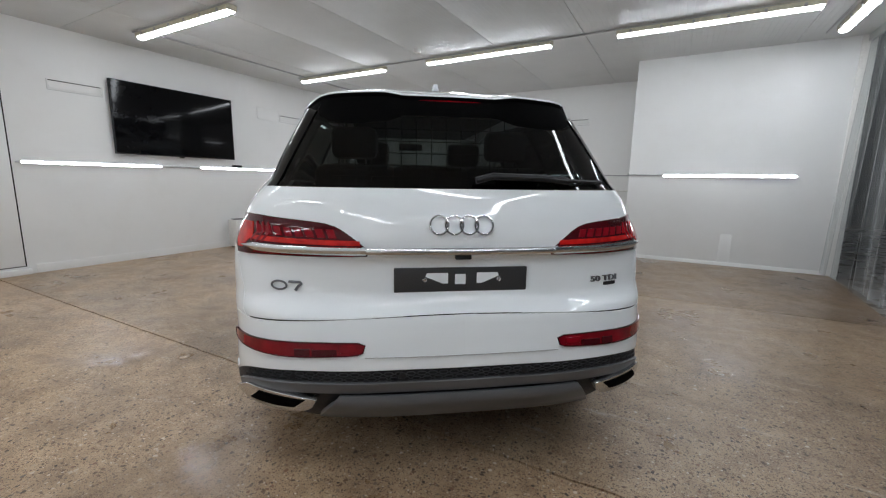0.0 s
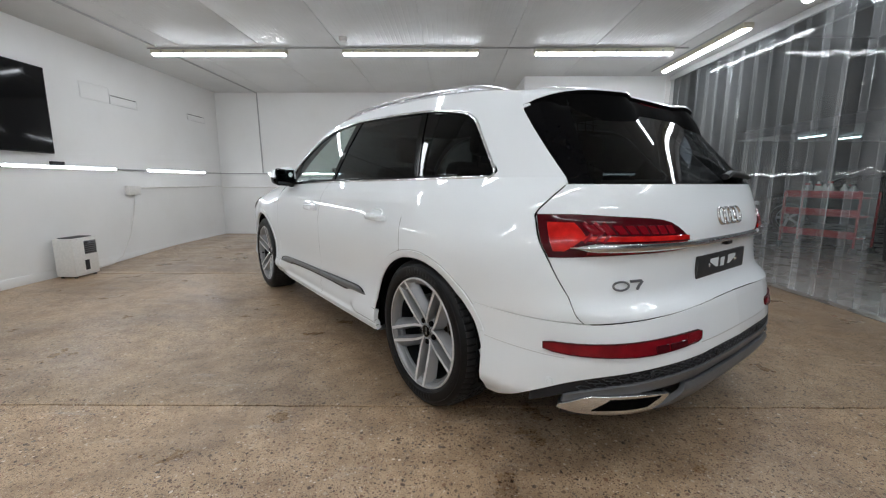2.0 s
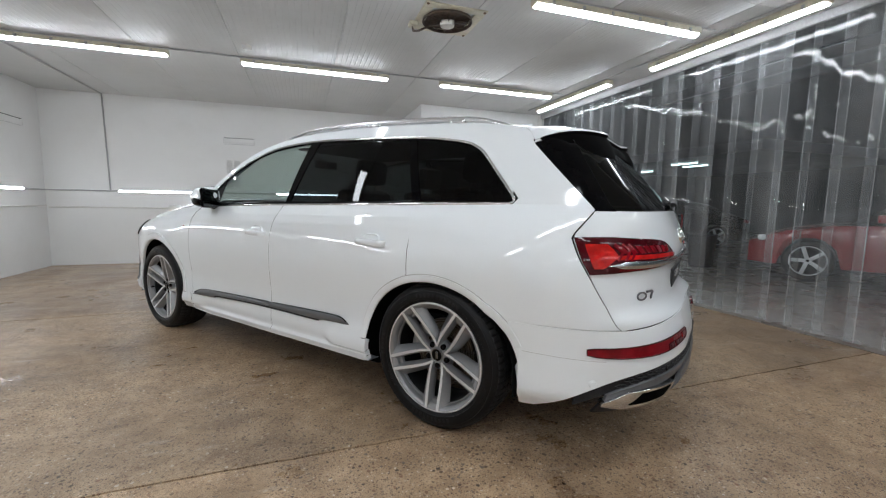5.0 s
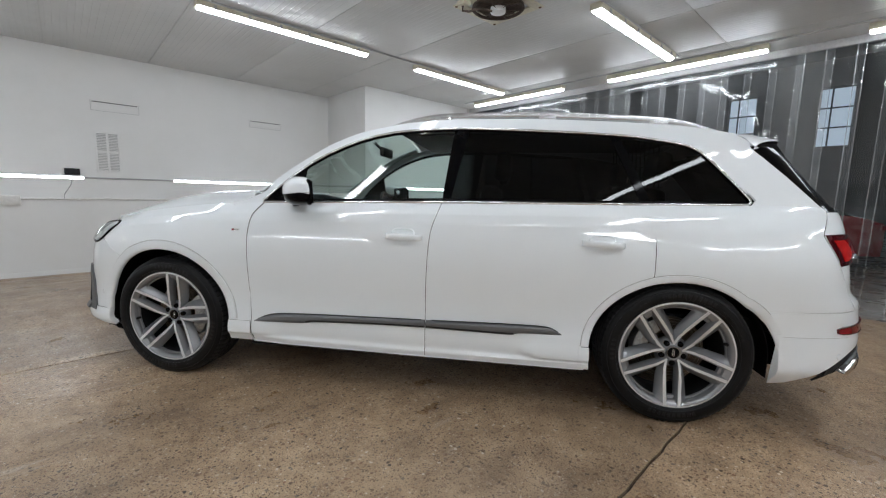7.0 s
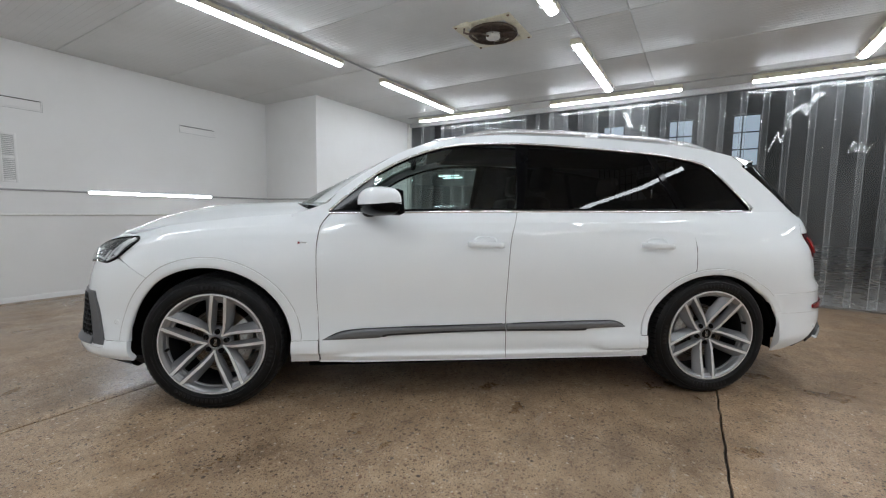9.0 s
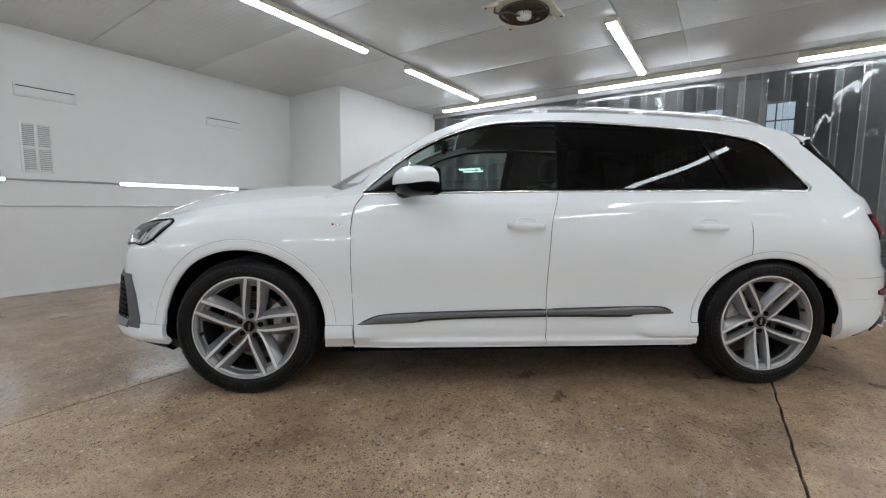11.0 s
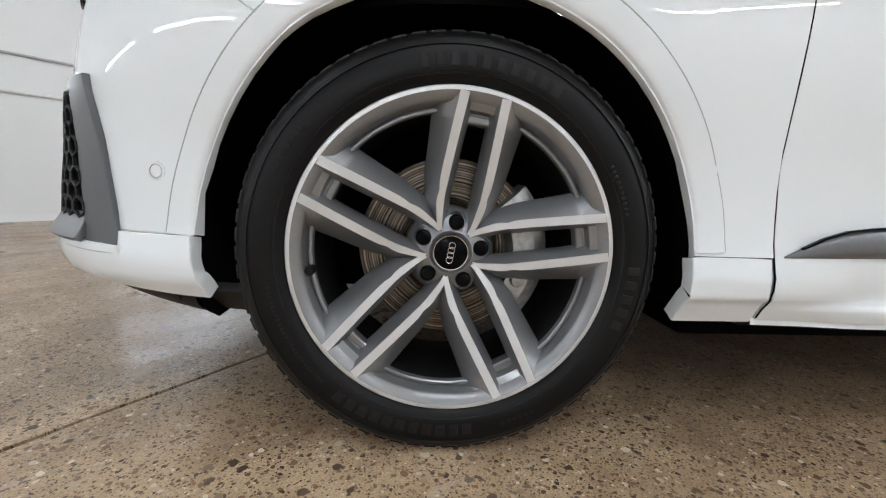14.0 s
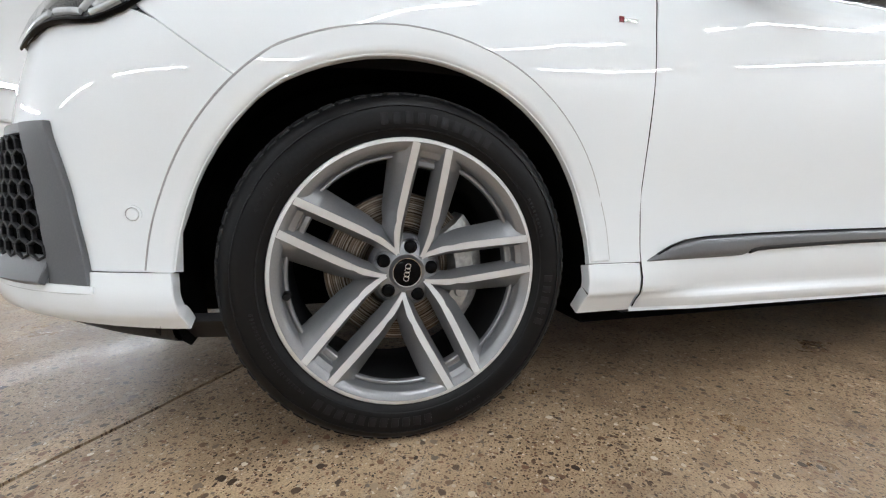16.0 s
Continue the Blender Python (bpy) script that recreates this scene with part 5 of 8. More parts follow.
def mirror(side, door_ob):
    def swept(bm):
        for v in bm.verts:
            v.co.y -= 0.55 * (abs(v.co.x) - 0.980)

    # housing: white upper shell, black lower shell, on a black foot
    def shell(lo, hi, name, material):
        bm = bmesh.new()
        nu, nv = 20, 12
        grid = []
        for i in range(nu + 1):
            a = lo + (hi - lo) * i / nu
            row = []
            for j in range(nv + 1):
                b = math.pi * (j / nv)
                q = math.sin(b)
                x = 0.980 + 0.116 * math.copysign(abs(math.cos(b)) ** 0.75, -math.cos(b))
                y = 2.074 - 0.55 * (x - 0.980) + (0.100 * math.cos(a) * q ** 0.55 if math.cos(a) > 0 else -0.076 * abs(math.cos(a)) ** 0.45 * q ** 0.35)
                z = 1.174 + (0.088 if math.sin(a) > 0 else 0.074) * math.copysign(abs(math.sin(a)) ** 0.8, math.sin(a)) * q ** 0.45 * (1 - 0.12 * (x - 0.980) / 0.116)
                row.append(bm.verts.new((side * x, y, z)))
            grid.append(row)
        for i in range(nu):
            for j in range(nv):
                try:
                    bm.faces.new((grid[i][j], grid[i + 1][j], grid[i + 1][j + 1], grid[i][j + 1]))
                except ValueError:
                    pass
        bmesh.ops.remove_doubles(bm, verts=bm.verts, dist=0.0005)
        return part(name, bm, material, body)
    bm = bmesh.new()
    tube(bm, [(side * 0.84, 2.17, 1.112), (side * 0.88, 2.145, 1.108), (side * 0.93, 2.11, 1.115)], 0.026, 10, 0.7)
    body = part("door_mirror", bm, PLASTIC, car, "white and black door mirror")
    shell(-0.10, math.pi + 0.10, "mirror_cap", WHITE)
    shell(-math.pi - 0.0, -0.14, "mirror_base", GLOSS_BLACK)
    bm = bmesh.new()
    tilt = Matrix.Translation((side * 0.980, 1.999, 1.174)) @ pose(0, 0, 0, -4, 0, -4 * side)
    box(bm, (-0.098, 0.000, -0.068), (0.098, 0.040, 0.076), 0.022, tilt)
    swept(bm)
    part("mirror_bezel", bm, GLOSS_BLACK, body, "black mirror bezel")
    bm = bmesh.new()
    box(bm, (-0.086, -0.0030, -0.057), (0.086, 0.0005, 0.065), 0.001, tilt)
    swept(bm)
    part("mirror_glass", bm, MIRROR_GLASS, body, "dimmed dark mirror glass")


def roof_rail(side):
    bm = bmesh.new()
    pts = []
    for k in range(31):
        t = k / 30
        y = -0.23 + (1.62 + 0.23) * t
        lift = 0.035 * math.sin(math.pi / 2 * min(1.0, min(t, 1 - t) * 6)) - 0.020
        pts.append((side * (green(y, roof_edge(y)) - 0.028), y, roof_edge(y) + 0.010 + lift))
    tube(bm, pts, 0.014, 8, 1.25)
    rail = part("roof_rail", bm, SATIN, car, "satin aluminium roof rail")
    for k in (5, 15, 25):
        bm = bmesh.new()
        p = pts[k]
        box(bm, (p[0] - 0.014, p[1] - 0.05, roof_edge(p[1]) - 0.012), (p[0] + 0.014, p[1] + 0.05, p[2]), 0.005)
        part("rail_foot", bm, SATIN, rail)


def across(fn, s_edge):
    """Full-width panels: u from one side (0) to the other (1)."""
    def f(u, v):
        t = 2 * u - 1
        s, y, z = fn(abs(t), v)
        return math.copysign(s, t), y, z
    return f


def build_roof():
    bm = bmesh.new()
    ys = [-0.315, -0.25, -0.15, 0.0, 0.2, 0.45, 0.75, 1.05, 1.3, 1.5, 1.62, 1.72]

    def roof(u, v):
        y = ys[0] + (ys[-1] - ys[0]) * v
        re = roof_edge(y)
        r = green(y, re)
        t = 2 * u - 1
        k = abs(t)
        return t * r, y + 0.03 * (1 - k * k) * (v - 0.5), re + (roof_mid(y) - re) * (1 - k ** 2.4)
    patch(bm, roof, 26, 22, 1, lip=0.012)
    part("roof", bm, WHITE, car)
    bm = bmesh.new()

    def sun(u, v):
        s, y, z = roof(0.14 + 0.72 * u, 0.30 + 0.62 * v)
        return s, y, z + 0.003
    patch(bm, sun, 12, 12, 1, lip=0.008)
    part("glass_roof", bm, GLOSS_BLACK, car, "dark panoramic roof glass")
    # windscreen
    bm = bmesh.new()

    def screen(u, v):
        t = 2 * u - 1
        k = abs(t)
        ye = 2.40 - 0.66 * v
        ze = roof_edge(ye) - 0.004
        se = (green(ye, ze) if ye < 2.375 else 0.842) - 0.012
        yc = 2.68 - 0.93 * v
        zc = 1.175 + (1.640 - 1.175) * (v ** 0.92)
        w = k ** 2.3
        return t * se, yc + (ye - yc) * w, zc + (ze - zc) * w
    patch(bm, screen, 24, 14, 1, lip=0.0)
    part("windscreen", bm, CLEAR, car, "clear windscreen")
    # white pillars over its edges
    for side in (-1, 1):
        bm = bmesh.new()

        def cover(u, v):
            s, y, z = screen(0.5 + 0.5 * (1.012 - 0.15 * u), 0.98 * v)
            return s, y + 0.005, z + 0.006 - 0.004 * u
        patch(bm, cover, 6, 16, side, lip=0.006)
        part("windscreen_pillar", bm, WHITE, car)
    # scuttle and wiper
    bm = bmesh.new()

    def scuttle(u, v):
        t = 2 * u - 1
        a = screen(u, 0.0)
        return t * 0.70, a[1] + 0.09 * v - 0.01, a[2] - 0.058 - 0.018 * v
    patch(bm, scuttle, 20, 4, 1, lip=0.01)
    part("scuttle", bm, PLASTIC, car)
    bm = bmesh.new()
    tube(bm, [(-0.60, 2.57, 1.140), (-0.3, 2.66, 1.157), (0.15, 2.71, 1.157)], 0.010, 6)
    part("front_wiper", bm, PLASTIC, car)
    # antenna fin
    bm = bmesh.new()
    for k in range(2):
        box(bm, (-0.018 + 0.006 * k, -0.13 - 0.0 * k, 1.62), (0.018 - 0.006 * k, 0.02 - 0.05 * k, 1.662 + 0.022 * k), 0.006)
    part("antenna_fin", bm, WHITE, car)


def build_bonnet():
    corner = skin(p_front_s(0.70, 0.972), 0.972, -0.006)[1]
    edge = spline(*[(y, half(y, top_z(y))) for y in (2.40, 2.55, 2.7, 2.85, 3.0, 3.15, 3.24)], *[(skin(p, top_z(p))[1], skin(p, top_z(p))[0]) for p in (3.30, 3.36, 3.42, 3.48) if skin(p, top_z(p))[1] < corner - 0.02], (corner, 0.700))

    def bonnet(u, v):
        t = 2 * u - 1
        k = abs(t)
        y0 = 2.73 - 0.31 * k ** 2.4
        yf = skin(p_front_s(0.70 * k, 0.972), 0.972, -0.006)[1]
        y = y0 + (yf - y0) * v
        y1 = 2.42 + (corner - 2.42) * v
        s = t * (edge(y1) - 0.003)
        zc = 1.186 - 0.055 * v - 0.154 * v ** 3.6 + 0.012 * math.sin(math.pi * min(1, v * 1.1))
        ze = top_z(y1) - 0.001
        ridge = 0.012 * math.exp(-((k - 0.62) / 0.10) ** 2) * (1 - v)
        return s, y, ze + (zc - ze) * (1 - k ** 2.6) + ridge
    bm = bmesh.new()
    patch(bm, bonnet, 36, 24, 1, lip=0.015)
    part("bonnet", bm, WHITE, car)


def build_front():
    # bumper skin from one arch to the other
    edge = FA[0] + FA[2]

    def low(p):
        return 0.398 if p > edge else max(0.398, arch_z(p, FA) or 0.398)

    def high(p):
        if p < 3.52:
            return 0.722 + (p - 3.29) / (3.52 - 3.29) * 0.115 - 0.002
        return 0.835 + 0.135 * min(1.0, (p - 3.52) / 0.5)
    ps = [3.292, 3.32, 3.35, 3.38, 3.405, 3.425, 3.44, 3.452, edge - 0.0008, edge + 0.0008, 3.48, 3.51, 3.55, 3.6, 3.66, 3.72, 3.8, 3.9, 4.0, 4.1, 4.25, 4.4, 4.55, 4.699]
    ps = sorted(ps)
    full = [-p for p in ps] + [p for p in reversed(ps)]

    def f(u, v):
        p = abs(u)
        z = low(p) + v * (high(p) - low(p))
        s, y, z = skin(p, z)
        return math.copysign(s, u), y, z
    bm = bmesh.new()
    patch(bm, f, 0, 16, 1, us=full)
    bumper = part("front_bumper", bm, WHITE, car)
    # nose between the lamps, up to the bonnet
    bm = bmesh.new()
    ns = [-3.62, -3.8, -4.0, -4.2, -4.45, -4.699, 4.699, 4.45, 4.2, 4.0, 3.8, 3.62]

    def nose(u, v):
        p = abs(u)
        z0 = high(p) + 0.003
        z = z0 + v * (0.975 - z0)
        s, y, z = skin(p, z, -0.004)
        return math.copysign(s, u), y, z
    patch(bm, nose, 0, 6, 1, us=ns)
    part("nose_panel", bm, WHITE, car)
    bm = bmesh.new()

    def slam(u, v):
        s, y, z = skin(abs(u), 0.970, -0.010)
        return math.copysign(s * (1 - 0.22 * v), u), y - 0.16 * v, 0.966 - 0.004 * v
    patch(bm, slam, 0, 3, 1, us=[-3.40, -3.5] + ns + [3.5, 3.40], lip=0.0)
    part("slam_panel", bm, WHITE, car)
    # flared white skirt below a seam
    bm = bmesh.new()

    def skirt(u, v):
        p = abs(u)
        front = min(1.0, max(0.0, (p - edge) / 0.5))
        z0 = 0.285 + 0.035 * front
        z = z0 + v * (0.394 - z0)
        s, y, z = skin(p, z, 0.004 + 0.016 * math.sin(math.pi * 0.5 * (1 - v)) * (0.10 + 0.9 * front))
        if p < edge + 0.05:
            y -= 0.012 * (1 - v) * (1 - (p - edge) / 0.05)
        return math.copysign(s, u), y, z
    ks = [edge + 0.006, edge + 0.015, edge + 0.03, edge + 0.05] + [q for q in ps if q > edge + 0.06]
    patch(bm, skirt, 0, 10, 1, us=[-q for q in ks] + list(reversed(ks)), lip=0.03)
    part("bumper_skirt", bm, WHITE, car)
    # lower dark lip
    bm = bmesh.new()
    ls = sorted([3.36, 3.42, 3.5, 3.6, 3.75, 3.9, 4.1, 4.3, 4.5, 4.699])

    def lipf(u, v):
        p = abs(u)
        s, y, z = skin(p, 0.288 - 0.055 * v, -0.03 - 0.03 * v)
        return math.copysign(s, u), y, z
    patch(bm, lipf, 0, 4, 1, us=[-p for p in ls] + list(reversed(ls)))
    part("front_lip", bm, PLASTIC, car, "black lower lip")
    # grille
    bm = bmesh.new()
    gs = [-4.30, -4.38, -4.5, -4.6, -4.699, 4.699, 4.6, 4.5, 4.38, 4.30]

    def grille(u, v):
        p = abs(u)
        k = (p - 4.30) / 0.4
        z0, z1 = 0.46 + 0.03 * (1 - k), 0.90
        s, y, z = skin(p, z0 + (z1 - z0) * v, 0.004)
        return math.copysign(s, u), y, z
    patch(bm, grille, 0, 8, 1, us=gs, lip=0.01)
    g = part("grille", bm, PLASTIC, car, "black front grille with silver bars")
    for k in range(6):
        for sgn in (-1, 1):
            bm = bmesh.new()
            sx = 0.05 + 0.085 * k
            y = lambda z: skin(p_front_s(sx, z), z)[1]
            tube(bm, [(sgn * sx, y(z) + 0.006, z) for z in (0.49, 0.6, 0.7, 0.8, 0.88)], 0.008, 6)
            part("grille_bar", bm, SATIN, g)
    for side in (-1, 1):
        intake(side, bumper)
        headlamp(side)
        # parking sensor
        bm = bmesh.new()
        s, y, z = skin(p_front_y(3.503, 0.50), 0.50)
        revolve(bm, [(0.0, 0.002), (0.010, 0.002), (0.0115, 0.0), (0.0125, 0.002), (0.016, 0.001), (0.0165, -0.003)], 20, Matrix.Translation((side * s, y, z)) @ Vector((side * 0.97, 0.22, 0)).to_track_quat("Z", "Y").to_matrix().to_4x4())
        ob = part("parking_sensor", bm, WHITE, bumper)
        bm = bmesh.new()
        revolve(bm, [(0.0112, 0.0008), (0.0118, 0.0022), (0.0126, 0.0008)], 20, Matrix.Translation((side * s, y, z)) @ Vector((side * 0.97, 0.22, 0)).to_track_quat("Z", "Y").to_matrix().to_4x4())
        part("sensor_ring", bm, GREY_CABLE, ob)


def p_front_s(s, z):
    lo, hi = Y_FRONT, Y_FRONT + LR
    for _ in range(40):
        mid = (lo + hi) / 2
        if skin(mid, z)[0] > s:
            lo = mid
        else:
            hi = mid
    return lo


def intake(side, bumper):
    """The dark side air intake with its honeycomb and satin frame."""
    back = spline((0.375, 3.575), (0.44, 3.588), (0.55, 3.612), (0.655, 3.640))

    def place(u, v, out=0.0):
        z = 0.372 + v * (0.660 - 0.372)
        p0 = p_front_y(back(z), z)
        return skin(p0 + u * 0.46, z, out)
    # near-black sheet on the bumper in place of the shaded depth behind the mesh
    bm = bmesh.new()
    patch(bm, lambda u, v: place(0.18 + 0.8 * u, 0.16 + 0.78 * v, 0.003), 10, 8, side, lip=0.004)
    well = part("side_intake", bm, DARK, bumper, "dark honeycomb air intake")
    # frame
    bm = bmesh.new()
    patch(bm, lambda u, v: place(0.19 * u, v, 0.010), 4, 10, side, lip=0.012)
    part("intake_frame", bm, GREY_TRIM, well)
    bm = bmesh.new()
    patch(bm, lambda u, v: place(0.19 + 0.8 * u, 0.02 + 0.15 * v, 0.020 * (1 - v) + 0.006), 8, 4, side, lip=0.012)
    part("intake_blade", bm, GREY_TRIM, well)
    bm = bmesh.new()
    patch(bm, lambda u, v: place(0.19 + 0.8 * u, 0.94 + 0.06 * v, 0.008), 8, 2, side, lip=0.008)
    part("intake_frame", bm, GREY_TRIM, well)
    bm = bmesh.new()
    patch(bm, lambda u, v: place(-0.02 + 1.0 * u, -0.045 + 0.045 * v, 0.012), 10, 3, side, lip=0.01)
    part("intake_lip", bm, WHITE, well)
    # honeycomb
    for row in range(8):
        for col in range(6):
            u = 0.24 + 0.11 * col + (0.055 if row % 2 else 0)
            v = 0.20 + 0.095 * row
            bm = bmesh.new()
            ring = [place(u + 0.055 * math.cos(math.pi / 3 * k + math.pi / 6), v + 0.062 * math.sin(math.pi / 3 * k + math.pi / 6), 0.008) for k in range(6)]
            strip(bm, [flip(p, side) for p in ring], [flip(skin_normal(3.6, 0.5), side)] * 6, 0.0026, 0.005, close=True)
            part("mesh_cell", bm, PLASTIC, well)


def headlamp(side):
    top = spline((3.393, 0.955), (3.42, 0.966), (3.47, 0.962), (3.55, 0.952), (3.65, 0.920), (3.75, 0.872))
    bot = spline((3.393, 0.945), (3.43, 0.900), (3.50, 0.842), (3.55, 0.826), (3.62, 0.832), (3.72, 0.815), (3.80, 0.808))

    def place(u, v, out):
        y = 3.395 + (3.735 - 3.395) * u
        z = bot(y) + (top(y) - bot(y)) * v
        return skin(p_front_y(y, z), z, out)
    bm = bmesh.new()
    patch(bm, lambda u, v: place(u, v, 0.002), 20, 8, side, lip=0.012)
    lamp = part("headlamp", bm, LAMP_HOUSE, car, "clear headlamp with dark inside and light bars")
    bm = bmesh.new()
    patch(bm, lambda u, v: place(0.01 + 0.97 * u, 0.04 + 0.92 * v, 0.014), 20, 8, side, lip=0.0)
    ob = part("lens", bm, LENS, lamp, "clear plastic lens")
    ob.visible_shadow = False
    for u0, v0, u1, v1, w in ((0.07, 0.80, 0.30, 0.20, 0.012), (0.17, 0.86, 0.33, 0.44, 0.0035), (0.33, 0.44, 0.42, 0.16, 0.005), (0.40, 0.50, 0.49, 0.16, 0.004),
                              (0.30, 0.16, 0.44, 0.10, 0.005), (0.49, 0.14, 0.66, 0.20, 0.006), (0.70, 0.22, 0.97, 0.30, 0.005), (0.62, 0.62, 0.80, 0.66, 0.006)):
        bm = bmesh.new()
        pts = [place(u0 + (u1 - u0) * k / 6, v0 + (v1 - v0) * k / 6, 0.006) for k in range(7)]
        strip(bm, [flip(p, side) for p in pts], [flip(skin_normal(3.5, 0.88), side)] * 7, w, 0.005)
        part("light_bar", bm, LAMP_INSIDE, lamp)
    bm = bmesh.new()
    ring = [place(u, 0, 0.006) for u in [k / 14 for k in range(15)]] + [place(u, 1, 0.006) for u in [1 - k / 14 for k in range(15)]]
    strip(bm, [flip(p, side) for p in ring], [flip(skin_normal(3.5, 0.88), side)] * 30, 0.004, 0.005, close=True)
    part("lamp_seal", bm, GLOSS_BLACK, lamp)


def rear_at(s, z, out=0.0):
    """A point of the rear surface at side offset s (signed)."""
    p = skin(p_rear(min(abs(s), half(Y_REAR, z) * 0.9995), z), z, out)
    return math.copysign(p[0], s) if s else 0.0, p[1], p[2]


def build_tailgate():
    ts = [math.sin(math.pi / 2 * (-1 + 2 * k / 44)) for k in range(45)]
    vs = [0, 0.03, 0.06, 0.09, 0.13, 0.18, 0.24, 0.3, 0.36, 0.42, 0.47, 0.50, 0.52, 0.54, 0.57, 0.61, 0.66, 0.71, 0.76, 0.81, 0.86, 0.91, 0.96, 1.0]

    def gate(u, v):
        z0 = 0.682 - 0.0405 * u * u
        z = z0 + v * (1.132 - z0)
        return rear_at(u * hatch_s(z), z)
    bm = bmesh.new()
    patch(bm, gate, 0, 0, 1, us=ts, vs=vs)
    tail = part("tailgate", bm, WHITE, car)
    # rear window with black side fins
    bm = bmesh.new()

    def glass(u, v):
        z = 1.134 + v * (1.535 - 1.134)
        return rear_at(u * glass_s(z), z, -0.004)
    patch(bm, glass, 0, 14, 1, us=[-1 + 2 * k / 24 for k in range(25)], lip=0.0)
    part("rear_window", bm, REAR_TINT, car, "dark tinted rear window")
    for side in (-1, 1):
        bm = bmesh.new()

        def fin(u, v):
            z = 1.134 + v * (1.476 - 1.134)
            a, b = p_rear(glass_s(z) - 0.004, z), trim_p(z)
            pt = skin(a + (b - a) * u, z, 0.001)
            return pt[0], pt[1], min(pt[2], roof_edge(pt[1]) - 0.005)
        patch(bm, fin, 6, 14, side, lip=0.012)
        part("window_fin", bm, GLOSS_BLACK, tail, "gloss black fin beside the rear window")
    # wiper
    bm = bmesh.new()
    pts = [rear_at(0.05, 1.165, 0.03), rear_at(0.11, 1.182, 0.045), rear_at(0.30, 1.178, 0.03), rear_at(0.42, 1.168, 0.022)]
    tube(bm, pts, 0.017, 8, 0.8)
    wiper = part("rear_wiper", bm, PLASTIC, tail, "black rear wiper")
    bm = bmesh.new()
    tube(bm, [rear_at(s, 1.172 - 0.02 * (s - 0.3), 0.014) for s in (0.14, 0.3, 0.45, 0.60)], 0.008, 6)
    part("wiper_blade", bm, PLASTIC, wiper)
    # number plate carrier, empty
    plate = bmesh.new()
    box(plate, (-0.256, -1.000, 0.751), (0.252, -0.976, 0.843), 0.003)
    holder = part("plate_carrier", plate, PLATE_BLACK, tail, "empty black number plate carrier")
    for pts in (((-0.135, 0.823), (-0.055, 0.823), (-0.055, 0.783), (-0.075, 0.783), (-0.14, 0.810)),
                ((0.055, 0.823), (0.135, 0.823), (0.14, 0.810), (0.075, 0.783), (0.055, 0.783)),
                ((-0.028, 0.818), (0.012, 0.818), (0.012, 0.780), (-0.028, 0.780))):
        bm = bmesh.new()
        outline_plate(bm, pts, 0.0015, Matrix(((1, 0, 0, 0), (0, 0, -1, -1.0002), (0, 1, 0, 0), (0, 0, 0, 1))))
        part("cut_out", bm, WHITE, holder)
    for s in (-0.142, 0.142):
        bm = bmesh.new()
        revolve(bm, [(0.0, 0.003), (0.0035, 0.003), (0.004, 0.001), (0.0065, 0.003), (0.009, 0.0)], 16, pose(s, -1.0002, 0.797, 90))
        part("screw", bm, CHROME, holder)
    # handle button and camera below the bright bar
    bm = bmesh.new()
    box(bm, (-0.030, -1.020, 0.876), (0.030, -0.985, 0.893), 0.004)
    part("release_handle", bm, PLASTIC, tail)
    # bright bar
    bm = bmesh.new()
    pts = [rear_at(s, 0.9065 + 0.004 * abs(s), 0.006) for s in [-0.365 + 0.73 * k / 24 for k in range(25)]]
    strip(bm, pts, [(0, -1, 0.25)] * 25, 0.0125, 0.010)
    part("chrome_bar", bm, SATIN, tail, "satin chrome bar across the tailgate")
    for side in (-1, 1):
        tail_lamp(side, tail)
    badges(tail)


